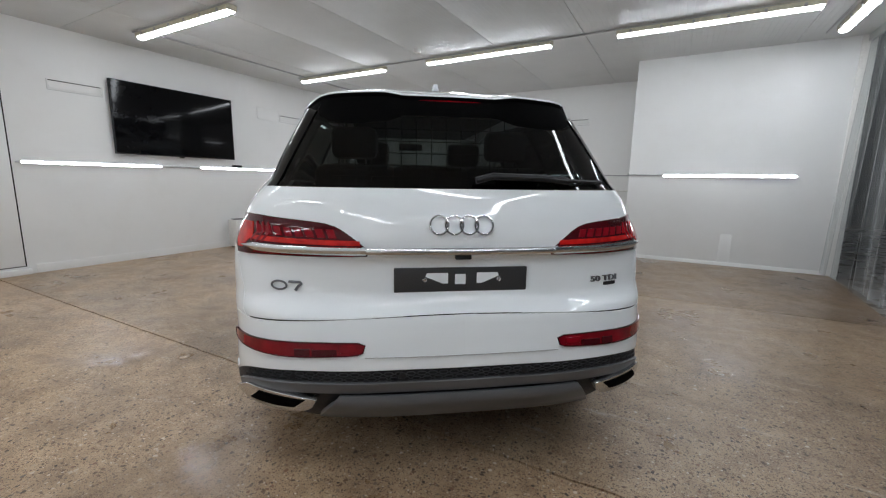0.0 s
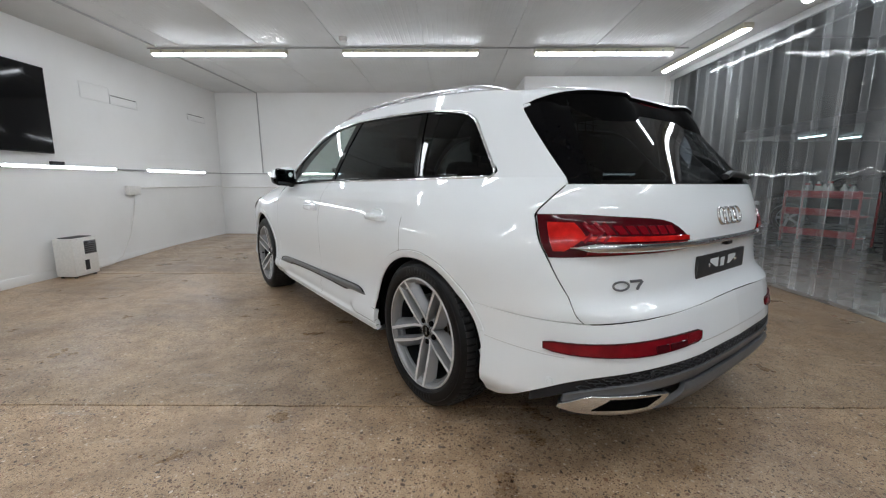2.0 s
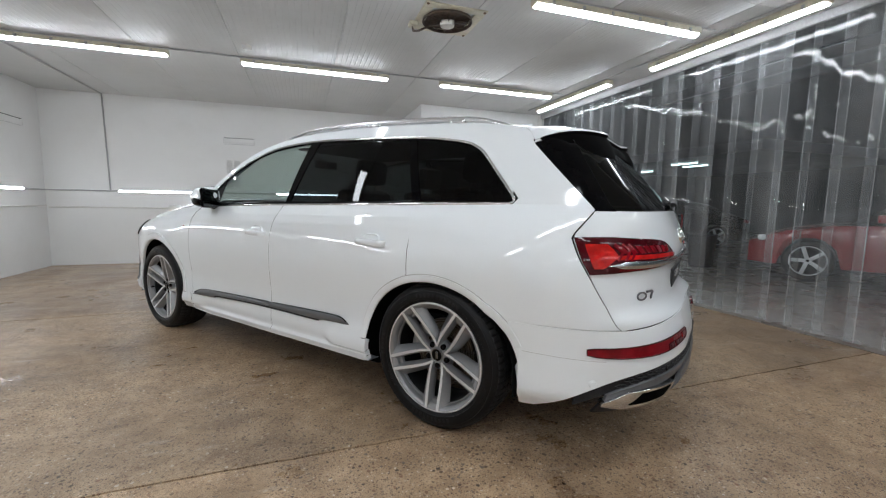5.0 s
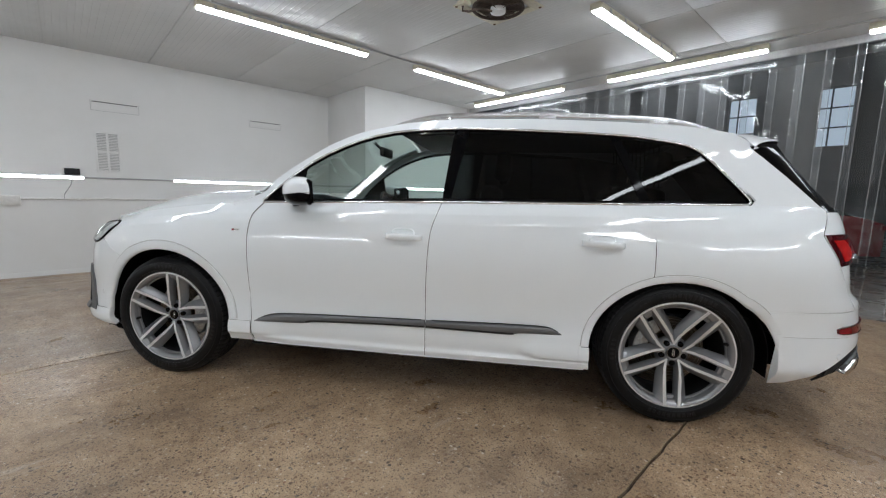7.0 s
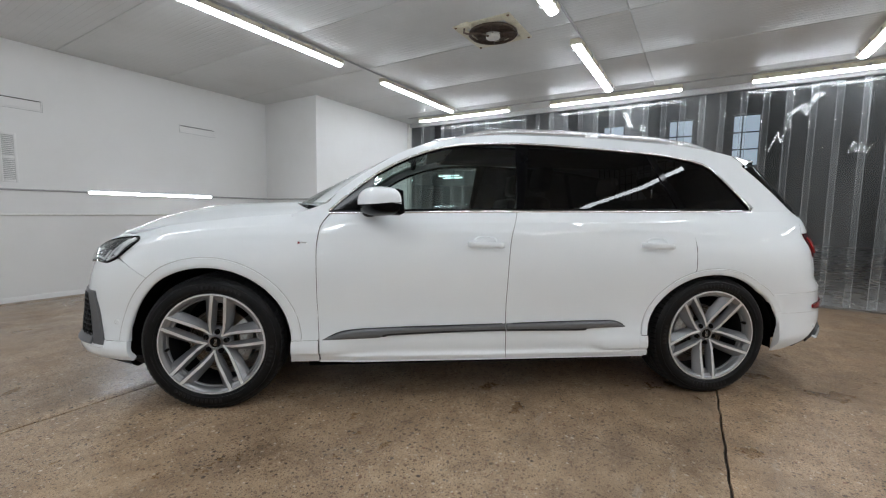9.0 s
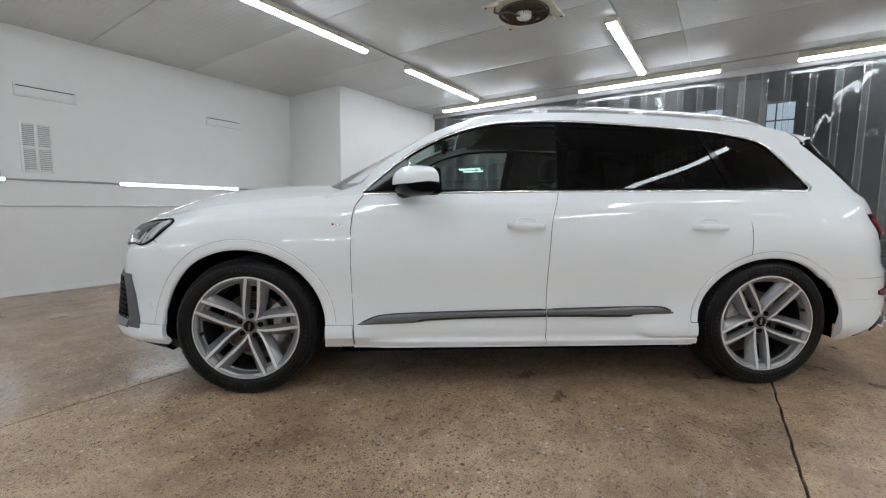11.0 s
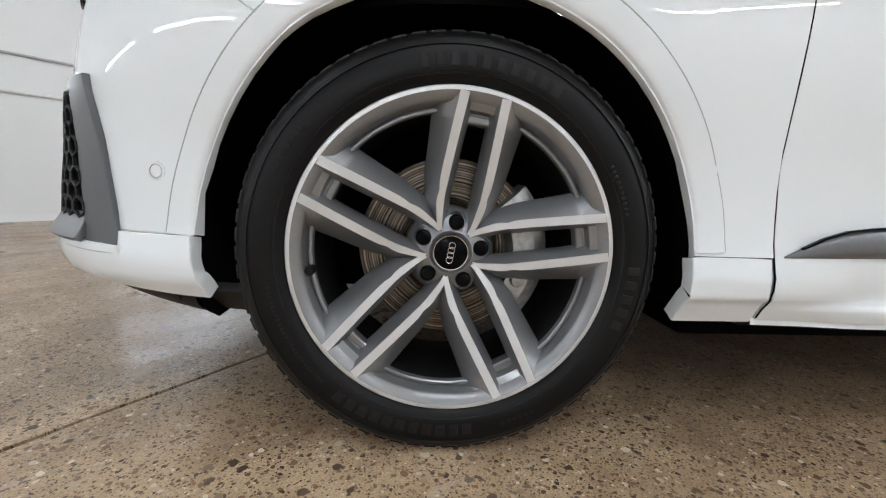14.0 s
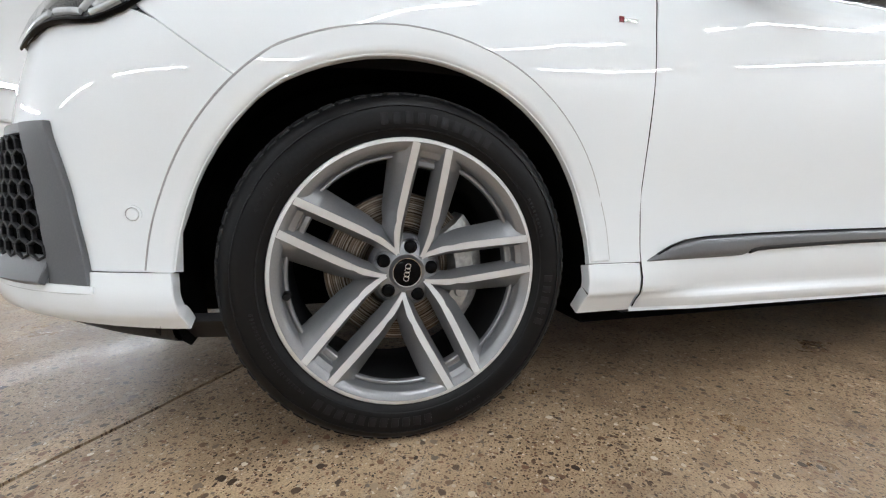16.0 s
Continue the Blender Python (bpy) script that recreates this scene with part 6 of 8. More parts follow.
def tail_lamp(side, tail):
    top = spline((0.350, 0.912), (0.370, 0.930), (0.43, 0.976), (0.47, 0.996), (0.52, 1.006), (0.70, 1.018), (0.80, 1.024), (0.868, 1.022))
    bot = spline((0.350, 0.886), (0.50, 0.882), (0.70, 0.880), (0.868, 0.872))

    def place(u, v, out):
        s = 0.350 + 0.5165 * u
        z = bot(s) + (top(s) - bot(s)) * v
        return rear_at(0.350 + (hatch_s(z) - 0.351) * u, z, out)
    us = [0, 0.02, 0.05, 0.1, 0.16, 0.22, 0.3, 0.4, 0.5, 0.6, 0.7, 0.78, 0.85, 0.9, 0.94, 0.97, 0.985, 1.0]
    bm = bmesh.new()
    patch(bm, lambda u, v: place(u, v, 0.006), 0, 10, side, us=us, lip=0.012)
    lamp = part("tail_lamp", bm, RED_DARK, tail, "smoked red tail lamp with bright red segments")
    # chrome blade through the lamp
    bm = bmesh.new()
    n = 26
    pts = [rear_at(0.352 + 0.474 * k / n, 0.9075 + 0.0015 * k / n, 0.010) for k in range(n + 1)]
    strip(bm, [flip(p, side) for p in pts], [flip(skin_normal(p_rear(0.352 + 0.474 * k / n, 0.905), 0.905), side) for k in range(n + 1)], lambda k: 0.0150 * min(1.0, 0.15 + (n - k) / 4), 0.009)
    part("chrome_blade", bm, SATIN, lamp, "satin chrome blade")
    # red light band over the blade
    bm = bmesh.new()
    patch(bm, lambda u, v: rear_at(0.375 + 0.42 * u, 0.928 + 0.016 * v + 0.006 * u, 0.009), 20, 3, side, lip=0.004)
    part("light_band", bm, RED_BRIGHT, lamp, "bright red light band")
    # row of upright segments
    for k in range(8):
        s0 = 0.455 + 0.040 * k
        bm = bmesh.new()
        patch(bm, lambda u, v: rear_at(s0 + 0.027 * u + 0.012 * v, 0.954 + 0.004 * k / 7 + 0.030 * v, 0.0085), 3, 3, side, lip=0.003)
        part("light_segment", bm, RED_LENS, lamp)
    # large outer field and the chevrons beside it
    bm = bmesh.new()
    inner = spline((0.896, 0.838), (0.915, 0.818), (0.945, 0.786), (0.955, 0.781), (0.970, 0.783), (0.996, 0.790))

    def field(u, v):
        z = 0.896 + 0.100 * v
        return rear_at(inner(z) + (hatch_s(z) - 0.017 - inner(z)) * u, z, 0.009)
    patch(bm, field, 8, 12, side, lip=0.003)
    part("light_field", bm, RED_BRIGHT, lamp, "bright red corner light field")
    for k, d in enumerate((0.0, 0.026, 0.050)):
        bm = bmesh.new()
        pts = [(0.768 - d, 0.997), (0.762 - d, 0.982), (0.757 - d, 0.966), (0.772 - d, 0.948), (0.790 - d, 0.928)]
        fine = [(pts[q][0] + (pts[q + 1][0] - pts[q][0]) * t / 3, pts[q][1] + (pts[q + 1][1] - pts[q][1]) * t / 3) for q in range(4) for t in range(3)] + [pts[-1]]
        path = [rear_at(a, b, 0.008) for a, b in fine]
        strip(bm, [flip(p, side) for p in path], [flip(skin_normal(p_rear(0.75, 0.96), 0.96), side)] * len(path), 0.0065, 0.002)
        part("light_chevron", bm, RED_LENS, lamp)
    bm = bmesh.new()
    patch(bm, lambda u, v: rear_at(0.40 + 0.38 * u, 0.884 + 0.008 * v, 0.008), 12, 2, side, lip=0.003)
    part("lower_band", bm, RED_LENS, lamp)


def oval_bar():
    bm = bmesh.new()
    ring = [2 * math.pi * i / 36 for i in range(36)]
    strip(bm, [rear_at(-0.678 + 0.029 * math.cos(a), 0.770 + 0.0155 * math.sin(a), 0.003) for a in ring],
          [(0, -1, 0.25)] * 36, 0.0036, 0.004, close=True)
    return bm


def badges(tail):
    # four linked rings
    for k in range(4):
        bm = bmesh.new()
        cx = -0.009 - 0.0825 + 0.055 * k
        z0 = 1.003
        c = rear_at(0.0, z0, 0.004)
        revolve_pts = []
        for i in range(40):
            a = 2 * math.pi * i / 40
            s, z = cx + 0.0335 * math.cos(a), z0 + 0.0335 * math.sin(a)
            revolve_pts.append(rear_at(s, z, 0.004))
        strip(bm, revolve_pts, [(0, -1, 0.25)] * 40, 0.0048, 0.006, close=True)
        part("ring_emblem", bm, CHROME, tail, "chrome ring of the emblem")

    def writing(text, s, z, size, name, material, wide=1.0):
        cu = bpy.data.curves.new(name, "FONT")
        cu.body, cu.size, cu.extrude, cu.bevel_depth = text, size, 0.0025, 0.0002
        ob = bpy.data.objects.new(name, cu)
        scene.collection.objects.link(ob)
        deps = bpy.context.evaluated_depsgraph_get()
        me = bpy.data.meshes.new_from_object(ob.evaluated_get(deps))
        bpy.data.objects.remove(ob)
        bpy.data.curves.remove(cu)
        for v in me.vertices:
            v.co = Vector(rear_at(s + wide * v.co.x, z + v.co.y, 0.003 + v.co.z))
        me.materials.clear()
        me.materials.append(material)
        out = new(name, me)
        out.parent = tail
        return out
    # the model badge as plain shapes, a flat oval and a hooked bar; dark silver paints in the dark reflection of chrome
    badge = part("model_badge", oval_bar(), SILVER_TRIM, tail, "chrome oval of the model badge, its dark reflection in the colour")
    bm = bmesh.new()
    hook = [(-0.640, 0.785), (-0.620, 0.785), (-0.597, 0.785), (-0.591, 0.781), (-0.605, 0.768), (-0.615, 0.754)]
    strip(bm, [rear_at(a, b, 0.003) for a, b in hook], [(0, -1, 0.25)] * 6, 0.0050, 0.005)
    part("badge_bar", bm, SILVER_TRIM, badge)
    t = writing("50 TDI", 0.535, 0.768, 0.031, "engine_badge", SILVER_TRIM, 1.55)
    t["label"] = "grey engine badge lettering"
    bm = bmesh.new()
    patch(bm, lambda u, v: rear_at(0.603 + 0.062 * u, 0.750 + 0.011 * v, 0.003), 6, 2, 1, lip=0.002)
    part("drive_badge", bm, PLASTIC, tail, "small black badge bar")


def tailgate_foot():
    bm = bmesh.new()
    pts = [rear_at(0.803 * (-1 + 2 * k / 40), 0.6800 - 0.0405 * (-1 + 2 * k / 40) ** 2, -0.003) for k in range(41)]
    strip(bm, pts, [(0, -1, 0.0)] * 41, 0.0024, 0.0008)
    part("tailgate_seal", bm, DARK, car, "black tailgate joint")


def build_spoiler():
    bm = bmesh.new()
    lipy = spline((0.0, -0.625), (0.20, -0.630), (0.23, -0.632), (0.26, -0.655), (0.45, -0.620), (0.54, -0.560), (0.60, -0.47), (0.635, -0.42), (0.656, -0.396))
    lipz = spline((0.0, 1.530), (0.22, 1.528), (0.26, 1.533), (0.42, 1.530), (0.54, 1.527), (0.60, 1.514), (0.656, 1.480))
    under = spline((0.0, 1.432), (0.30, 1.432), (0.42, 1.402), (0.72, 1.388), (0.9, 1.415), (1.0, 1.458))
    n = 36
    rows = []
    for i in range(n + 1):
        t = -1 + 2 * i / n
        t = math.copysign(abs(t) ** 0.9, t)
        k = abs(t)
        re = roof_edge(-0.315)
        r = green(-0.315, re)
        z0 = re + (roof_mid(-0.315) - re) * (1 - k ** 2.4)
        s_lip = 0.656 * t
        yl, zl = lipy(abs(s_lip)), lipz(abs(s_lip))
        yg = rear_at(min(abs(s_lip), 0.55), 1.47)[1]
        a = Vector((r * t * 0.995, -0.322 - 0.012 * (1 - k * k), z0 - 0.001))
        b = Vector((s_lip, yl, zl))
        mid = a.lerp(b, 0.5) + Vector((0, 0, 0.010))
        q = b + Vector((0, -0.004, -0.008))
        c = b + Vector((0, 0.004, -0.022))
        zg = under(k)
        g = rear_at(min(abs(s_lip), 0.645), zg, 0.006)
        d = Vector((s_lip * 0.985, g[1] * 0.55 + yl * 0.45, zl * 0.42 + zg * 0.58))
        e = Vector((s_lip * 0.985, g[1] + 0.01, zg))
        rows.append([bm.verts.new(p) for p in (a, mid, b, q, c, d, e)])
    for i in range(n):
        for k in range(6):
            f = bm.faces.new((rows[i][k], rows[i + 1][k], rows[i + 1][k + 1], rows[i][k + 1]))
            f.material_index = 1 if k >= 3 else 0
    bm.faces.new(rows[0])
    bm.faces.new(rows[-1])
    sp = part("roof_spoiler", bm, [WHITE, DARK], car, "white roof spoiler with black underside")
    bm = bmesh.new()
    patch(bm, lambda u, v: (-0.20 + 0.40 * u, -0.628 + 0.012 * v + 0.0, 1.503 + 0.010 * v), 8, 2, 1, lip=0.004)
    part("brake_light", bm, RED_LENS, sp, "slim dark red brake light")


def build_rear_bumper():
    edge = RA[0] - RA[2]
    low_y = spline((-1.10, 0.491), (-1.05, 0.484), (-0.98, 0.468), (-0.92, 0.452), (-0.85, 0.425), (-0.74, 0.365), (-0.62, 0.295), (-0.52, 0.255), (-0.40, 0.250))

    def low(p):
        s, y, _ = skin(p, 0.45)
        return max(low_y(y), arch_z(p, RA, 1.004) or 0.0) if p > edge else low_y(y)

    def top(p):
        s, y, _ = skin(p, 0.655)
        return 0.6365 if y > -0.85 or s > 0.786 else 0.6365 + (0.0415) * (1 - (s / 0.786) ** 2)
    ps = [edge + 0.05, edge + 0.035, edge + 0.02, edge + 0.01, edge + 0.004, edge - 0.002] + [edge - 0.03 - 0.045 * k for k in range(23)] + [-0.30 - LR]
    ps = [p for p in ps if p >= -0.30 - LR]

    def f(u, v):
        sgn, p = (-1, ps[u]) if u < len(ps) else (1, ps[2 * len(ps) - 1 - u])
        z = low(p) + v * (top(p) - low(p))
        low_part = min(1.0, max(0.0, (0.40 - z) / 0.14))
        tuck = 0.016 * low_part * max(0.0, 1 - (edge - p) / 0.45)
        s, y, z = skin(p, z, 0.004 * math.sin(math.pi * min(1.0, v)))
        s -= tuck
        return sgn * s, y, z
    idx = list(range(2 * len(ps) - 1))

    def wrap(fn, nv, name, material, label="", lip=0.015, parent=None):
        bm = bmesh.new()
        patch(bm, fn, 0, nv, 1, us=idx if name == "rear_bumper" else idx[11:-10] if name == "bumper_band" else idx[14:-13], lip=lip)
        return part(name, bm, material, parent or car, label)
    bumper = wrap(f, 12, "rear_bumper", WHITE)

    def band(z_hi, z_lo, out_hi, out_lo):
        def g(u, v):
            sgn, p = (-1, ps[u]) if u < len(ps) else (1, ps[2 * len(ps) - 1 - u])
            a = z_hi(p)
            b = min(a - 0.002, z_lo(p))
            z = a + (b - a) * v
            s, y, z = skin(p, z, out_hi + (out_lo - out_hi) * v)
            return sgn * s, y, z
        return g
    # dark honeycomb band, grey valance, black recess, diffuser
    wrap(band(lambda p: low(p) - 0.003, lambda p: max(low(p) - 0.046, 0.240), -0.006, -0.006), 3, "bumper_band", PLASTIC, "black textured bumper band", 0.01)
    wrap(band(lambda p: max(low(p) - 0.048, 0.238), lambda p: max(low(p) - 0.090, 0.235), 0.004, -0.004), 5, "valance", GREY_TRIM, "satin grey lower valance", 0.015)
    wrap(band(lambda p: max(low(p) - 0.092, 0.233), lambda p: 0.232, -0.022, -0.05), 6, "lower_recess", PLASTIC, "black lower bumper", 0.01)
    # honeycomb relief in the band
    for k in range(-21, 22):
        for r in range(2):
            s = 0.040 * k + (0.020 if r else 0)
            if abs(s) > 0.83:
                continue
            bm = bmesh.new()
            p = p_rear(abs(s), 0.45)
            z0 = low(p) - 0.016 - 0.018 * r
            ring = [rear_at(s + 0.018 * math.cos(a), z0 + 0.0075 * math.sin(a), -0.004) for a in [math.pi / 3 * j for j in range(6)]]
            strip(bm, ring, [(0, -1, 0)] * 6, 0.0016, 0.0035, close=True)
            part("band_cell", bm, BAND, bumper)
    bm = bmesh.new()

    def diff(u, v):
        z = 0.392 - 0.112 * v
        w = 0.455 + 0.080 * v
        s = (2 * u - 1) * w
        c = rear_at(s, max(z, 0.29), 0.0)
        return s, c[1] - 0.006 - 0.014 * min(1.0, v * 4) + 0.03 * v * v, z
    patch(bm, diff, 30, 8, 1, lip=0.02)
    part("diffuser", bm, GREY_TRIM, car, "satin grey rear diffuser")
    for s in (-0.62, -0.23, 0.23, 0.62):
        bm = bmesh.new()
        p = p_rear(abs(s), 0.45)
        c = rear_at(s, low(p) - 0.024, -0.003)
        revolve(bm, [(0.0, 0.004), (0.009, 0.004), (0.011, 0.002), (0.014, 0.003), (0.015, -0.002)], 18, Matrix.Translation(c) @ pose(0, 0, 0, 90))
        part("parking_sensor", bm, PLASTIC, bumper)
    for side in (-1, 1):
        # side parking sensor
        bm = bmesh.new()
        pp = p_rear_y(-0.777, 0.413)
        n = skin_normal(pp, 0.413)
        c = skin(pp, 0.413, 0.004)
        revolve(bm, [(0.0, 0.002), (0.010, 0.002), (0.0115, 0.0), (0.0125, 0.002), (0.016, 0.001), (0.0165, -0.003)], 20, Matrix.Translation(flip(c, side)) @ Vector(flip(n, side)).to_track_quat("Z", "Y").to_matrix().to_4x4())
        part("parking_sensor", bm, WHITE, bumper)
        fog_lamp(side, bumper)
        exhaust(side)
        # seam that divides the bumper
        bm = bmesh.new()
        pts = [skin(edge - 0.01 - 0.36 * k / 12, 0.512 - 0.002 * k / 12, 0.0035) for k in range(13)]
        strip(bm, [flip(p, side) for p in pts], [flip(skin_normal(edge - 0.01 - 0.36 * k / 12, 0.545), side) for k in range(13)], 0.0009, 0.0012)
        part("bumper_seam", bm, GREY_CABLE, bumper)
    bm = bmesh.new()
    pts = [rear_at(s, 0.536, 0.0045) for s in [-0.36 + 0.72 * k / 24 for k in range(25)]]
    strip(bm, pts, [(0, -1, 0)] * 25, 0.0014, 0.0012)
    part("bumper_seam", bm, GREY_CABLE, bumper)


def fog_lamp(side, bumper):
    top = spline((0.362, 0.580), (0.385, 0.588), (0.50, 0.587), (0.70, 0.577), (0.83, 0.568), (0.875, 0.564), (0.888, 0.558))
    bot = spline((0.362, 0.555), (0.39, 0.547), (0.48, 0.541), (0.70, 0.528), (0.83, 0.527), (0.875, 0.530), (0.888, 0.536))

    def place(u, v, out):
        s = 0.362 + (0.888 - 0.362) * u
        z = bot(s) + (top(s) - bot(s)) * v
        return rear_at(s + (0.008 * (0.5 - v) if u == 0 else 0), z, out)
    us = [0, 0.04, 0.1, 0.2, 0.3, 0.4, 0.5, 0.6, 0.68, 0.76, 0.83, 0.88, 0.92, 0.95, 0.975, 1.0]
    bm = bmesh.new()
    patch(bm, lambda u, v: place(u, v, 0.010), 0, 6, side, us=us, lip=0.012)
    lamp = part("rear_reflector", bm, RED_LENS, bumper, "red bumper lamp")
    for u0, u1, v0, v1, m in ((0.05, 0.16, 0.30, 0.8, RED_LENS), (0.18, 0.34, 0.12, 0.5, RED_DARK), (0.36, 0.46, 0.12, 0.55, RED_DARK)):
        bm = bmesh.new()
        patch(bm, lambda u, v: place(u0 + (u1 - u0) * u, v0 + (v1 - v0) * v, 0.0125), 8, 3, side, lip=0.003)
        part("lens_field", bm, m, lamp)
    bm = bmesh.new()
    ring = [place(u, 0, 0.008) for u in us] + [place(u, 1, 0.008) for u in reversed(us)]
    strip(bm, [flip(p, side) for p in ring], [flip(skin_normal(p_rear(abs(p[0]), 0.55), 0.55), side) for p in ring], 0.003, 0.004, close=True)
    part("lamp_seal", bm, RED_DARK, lamp)


def exhaust(side):
    """A slanted chrome surround with a near-black patch for the shaded opening."""
    # outline on the rear surface: outer tip, upper inner corner, lower inner corner
    hi = spline((0.535, 0.372), (0.58, 0.377), (0.70, 0.384), (0.80, 0.381), (0.872, 0.338))
    lo = spline((0.535, 0.366), (0.555, 0.332), (0.60, 0.312), (0.70, 0.303), (0.80, 0.303), (0.872, 0.322))

    def place(u, v, out):
        s = 0.536 + (0.872 - 0.536) * u
        z = lo(s) + (hi(s) - lo(s)) * v
        c = rear_at(s, max(z, 0.30), out)
        return c[0], c[1], z
    bm = bmesh.new()
    patch(bm, lambda u, v: place(u, v, 0.010), 24, 8, side, lip=0.04)
    trim = part("exhaust_trim", bm, SATIN, car, "satin metal exhaust trim")
    # no hole here: a flat dark patch paints the shade inside the pipe
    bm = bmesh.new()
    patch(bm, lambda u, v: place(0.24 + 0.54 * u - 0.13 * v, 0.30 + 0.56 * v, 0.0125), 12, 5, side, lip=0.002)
    part("exhaust_opening", bm, DARK, trim, "flat near-black patch for the shaded exhaust opening")


# ---- wheels ----
def tyre_profile():
    return [(0.262, -0.120), (0.272, -0.128), (0.285, -0.136), (0.310, -0.143), (0.335, -0.143), (0.355, -0.136), (0.369, -0.122), (0.3765, -0.105), (0.379, -0.08),
            (0.380, 0.0), (0.379, 0.08), (0.3765, 0.105), (0.369, 0.122), (0.355, 0.136), (0.335, 0.143), (0.310, 0.143), (0.2985, 0.1385), (0.2895, 0.1315), (0.282, 0.122), (0.268, 0.110)]


def build_wheel_master():
    """A wheel about its own axle along local z, its face towards +z."""
    wheel = new("wheel")
    bm = bmesh.new()
    revolve(bm, tyre_profile(), 96)
    tyre = part("tyre", bm, RUBBER, wheel, "black low-profile tyre")
    # tread grooves as ribs and lugs
    for z0, z1 in ((-0.078, -0.048), (-0.036, -0.006), (0.006, 0.036), (0.048, 0.078)):
        bm = bmesh.new()
        revolve(bm, [(0.3785, z0), (0.3805, z0 + 0.002), (0.3805, z1 - 0.002), (0.3785, z1)], 96)
        lean = 0.03 if z0 > 0 else -0.03
        for k in range(64):
            a = 2 * math.pi * k / 64
            box(bm, (-0.0148, -0.003, -(z1 - z0) / 2 + 0.0015), (0.0148, 0.0035, (z1 - z0) / 2 - 0.0015), 0.0, Matrix.Rotation(a + lean, 4, "Z") @ pose(0, 0.380, (z0 + z1) / 2, 0, 12 if z0 > 0 else -12, 0))
        part("tread_rib", bm, TREAD_LIT, tyre)
    for k in range(72):
        bm = bmesh.new()
        a = 2 * math.pi * k / 72
        box(bm, (-0.0120, -0.0028, -0.021), (0.0120, 0.0050, 0.021), 0.0015, Matrix.Rotation(a, 4, "Z") @ pose(0, 0.3728, 0.100, 14, 0, 0))
        part("tread_block", bm, TREAD_LIT, tyre)
    # raised rings and plain bars in place of sidewall writing
    bm = bmesh.new()
    revolve(bm, [(0.345, 0.1395), (0.346, 0.1418), (0.3475, 0.1410), (0.348, 0.1385)], 96)
    revolve(bm, [(0.3005, 0.1385), (0.3012, 0.1412), (0.3025, 0.1418), (0.3035, 0.1395)], 96)
    part("sidewall_ring", bm, RUBBER_WORN, tyre)
    for a0, count, step, w, h, r in ((62, 11, 4.4, 0.0155, 0.021, 0.322), (168, 5, 4.6, 0.014, 0.021, 0.322), (250, 10, 4.4, 0.0145, 0.021, 0.322), (20, 24, 1.5, 0.004, 0.007, 0.318),
                                     (118, 6, 2.0, 0.0055, 0.006, 0.325), (330, 8, 2.0, 0.005, 0.006, 0.325), (205, 10, 1.8, 0.0045, 0.006, 0.310)):
        bm = bmesh.new()
        for k in range(count):
            m = Matrix.Rotation(math.radians(a0 + step * k), 4, "Z") @ Matrix.Translation((0, r, 0.1427))
            box(bm, (-w / 2, -h / 2, -0.001), (w / 2, h / 2, 0.0016), 0.0006, m)
            if h > 0.01:
                part("sidewall_bar", bm, RUBBER_WORN, tyre)
                bm = bmesh.new()
        if h > 0.01:
            bm.free()
        else:
            tagged(part("sidewall_lettering", bm, RUBBER_WORN, tyre), "", "", "", "stuff")
    # rim: barrel, lip and hub
    bm = bmesh.new()
    revolve(bm, [(0.262, 0.112), (0.268, 0.124), (0.276, 0.129), (0.2815, 0.128), (0.2815, 0.131), (0.2795, 0.1335), (0.273, 0.1338)], 128)
    lipob = part("rim_flange", bm, RIM_FACE, wheel, "machined bright rim edge")
    bm = bmesh.new()
    revolve(bm, [(0.2732, 0.1337), (0.2650, 0.1300), (0.2580, 0.1230), (0.2560, 0.1190), (0.2545, 0.1000), (0.2535, 0.0955), (0.2515, 0.0965), (0.2490, 0.1005), (0.2455, 0.1005), (0.2435, 0.0985), (0.2425, 0.0880)], 128)
    part("rim_dish", bm, RIM_GREY, wheel, "grey painted rim dish")
    # barrel behind the spokes, coloured as if in shadow
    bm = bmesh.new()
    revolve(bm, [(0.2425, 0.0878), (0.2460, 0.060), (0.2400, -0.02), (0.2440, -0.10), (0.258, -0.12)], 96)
    part("rim_barrel", bm, RIM_SHADED, wheel, "inside of the rim, coloured near black for its shade")
    bm = bmesh.new()
    revolve(bm, [(0.0, 0.078), (0.030, 0.078), (0.0345, 0.080), (0.040, 0.085), (0.046, 0.082), (0.068, 0.074), (0.082, 0.058), (0.086, 0.0), (0.0, 0.0)], 64)
    part("hub", bm, RIM_GREY, wheel)
    bm = bmesh.new()
    revolve(bm, [(0.0, 0.090), (0.027, 0.0895), (0.0298, 0.088), (0.0298, 0.078)], 48)
    cap = part("centre_cap", bm, GLOSS_BLACK, wheel, "black centre cap with chrome rings")
    bm = bmesh.new()
    revolve(bm, [(0.0298, 0.087), (0.0305, 0.0902), (0.032, 0.0905), (0.0328, 0.084)], 48)
    part("cap_ring", bm, CHROME, cap)
    for k in range(4):
        bm = bmesh.new()
        cx = -0.01335 + 0.0089 * k
        pts = [(cx + 0.0058 * math.cos(2 * math.pi * i / 20), 0.0058 * math.sin(2 * math.pi * i / 20), 0.0902) for i in range(20)]
        strip(bm, pts, [(0, 0, 1)] * 20, 0.0009, 0.0009, close=True)
        part("emblem_ring", bm, CHROME, cap)
    # five twin spokes
    for k in range(5):
        twin_spoke(wheel, Matrix.Rotation(math.radians(72 * k), 4, "Z"), k)
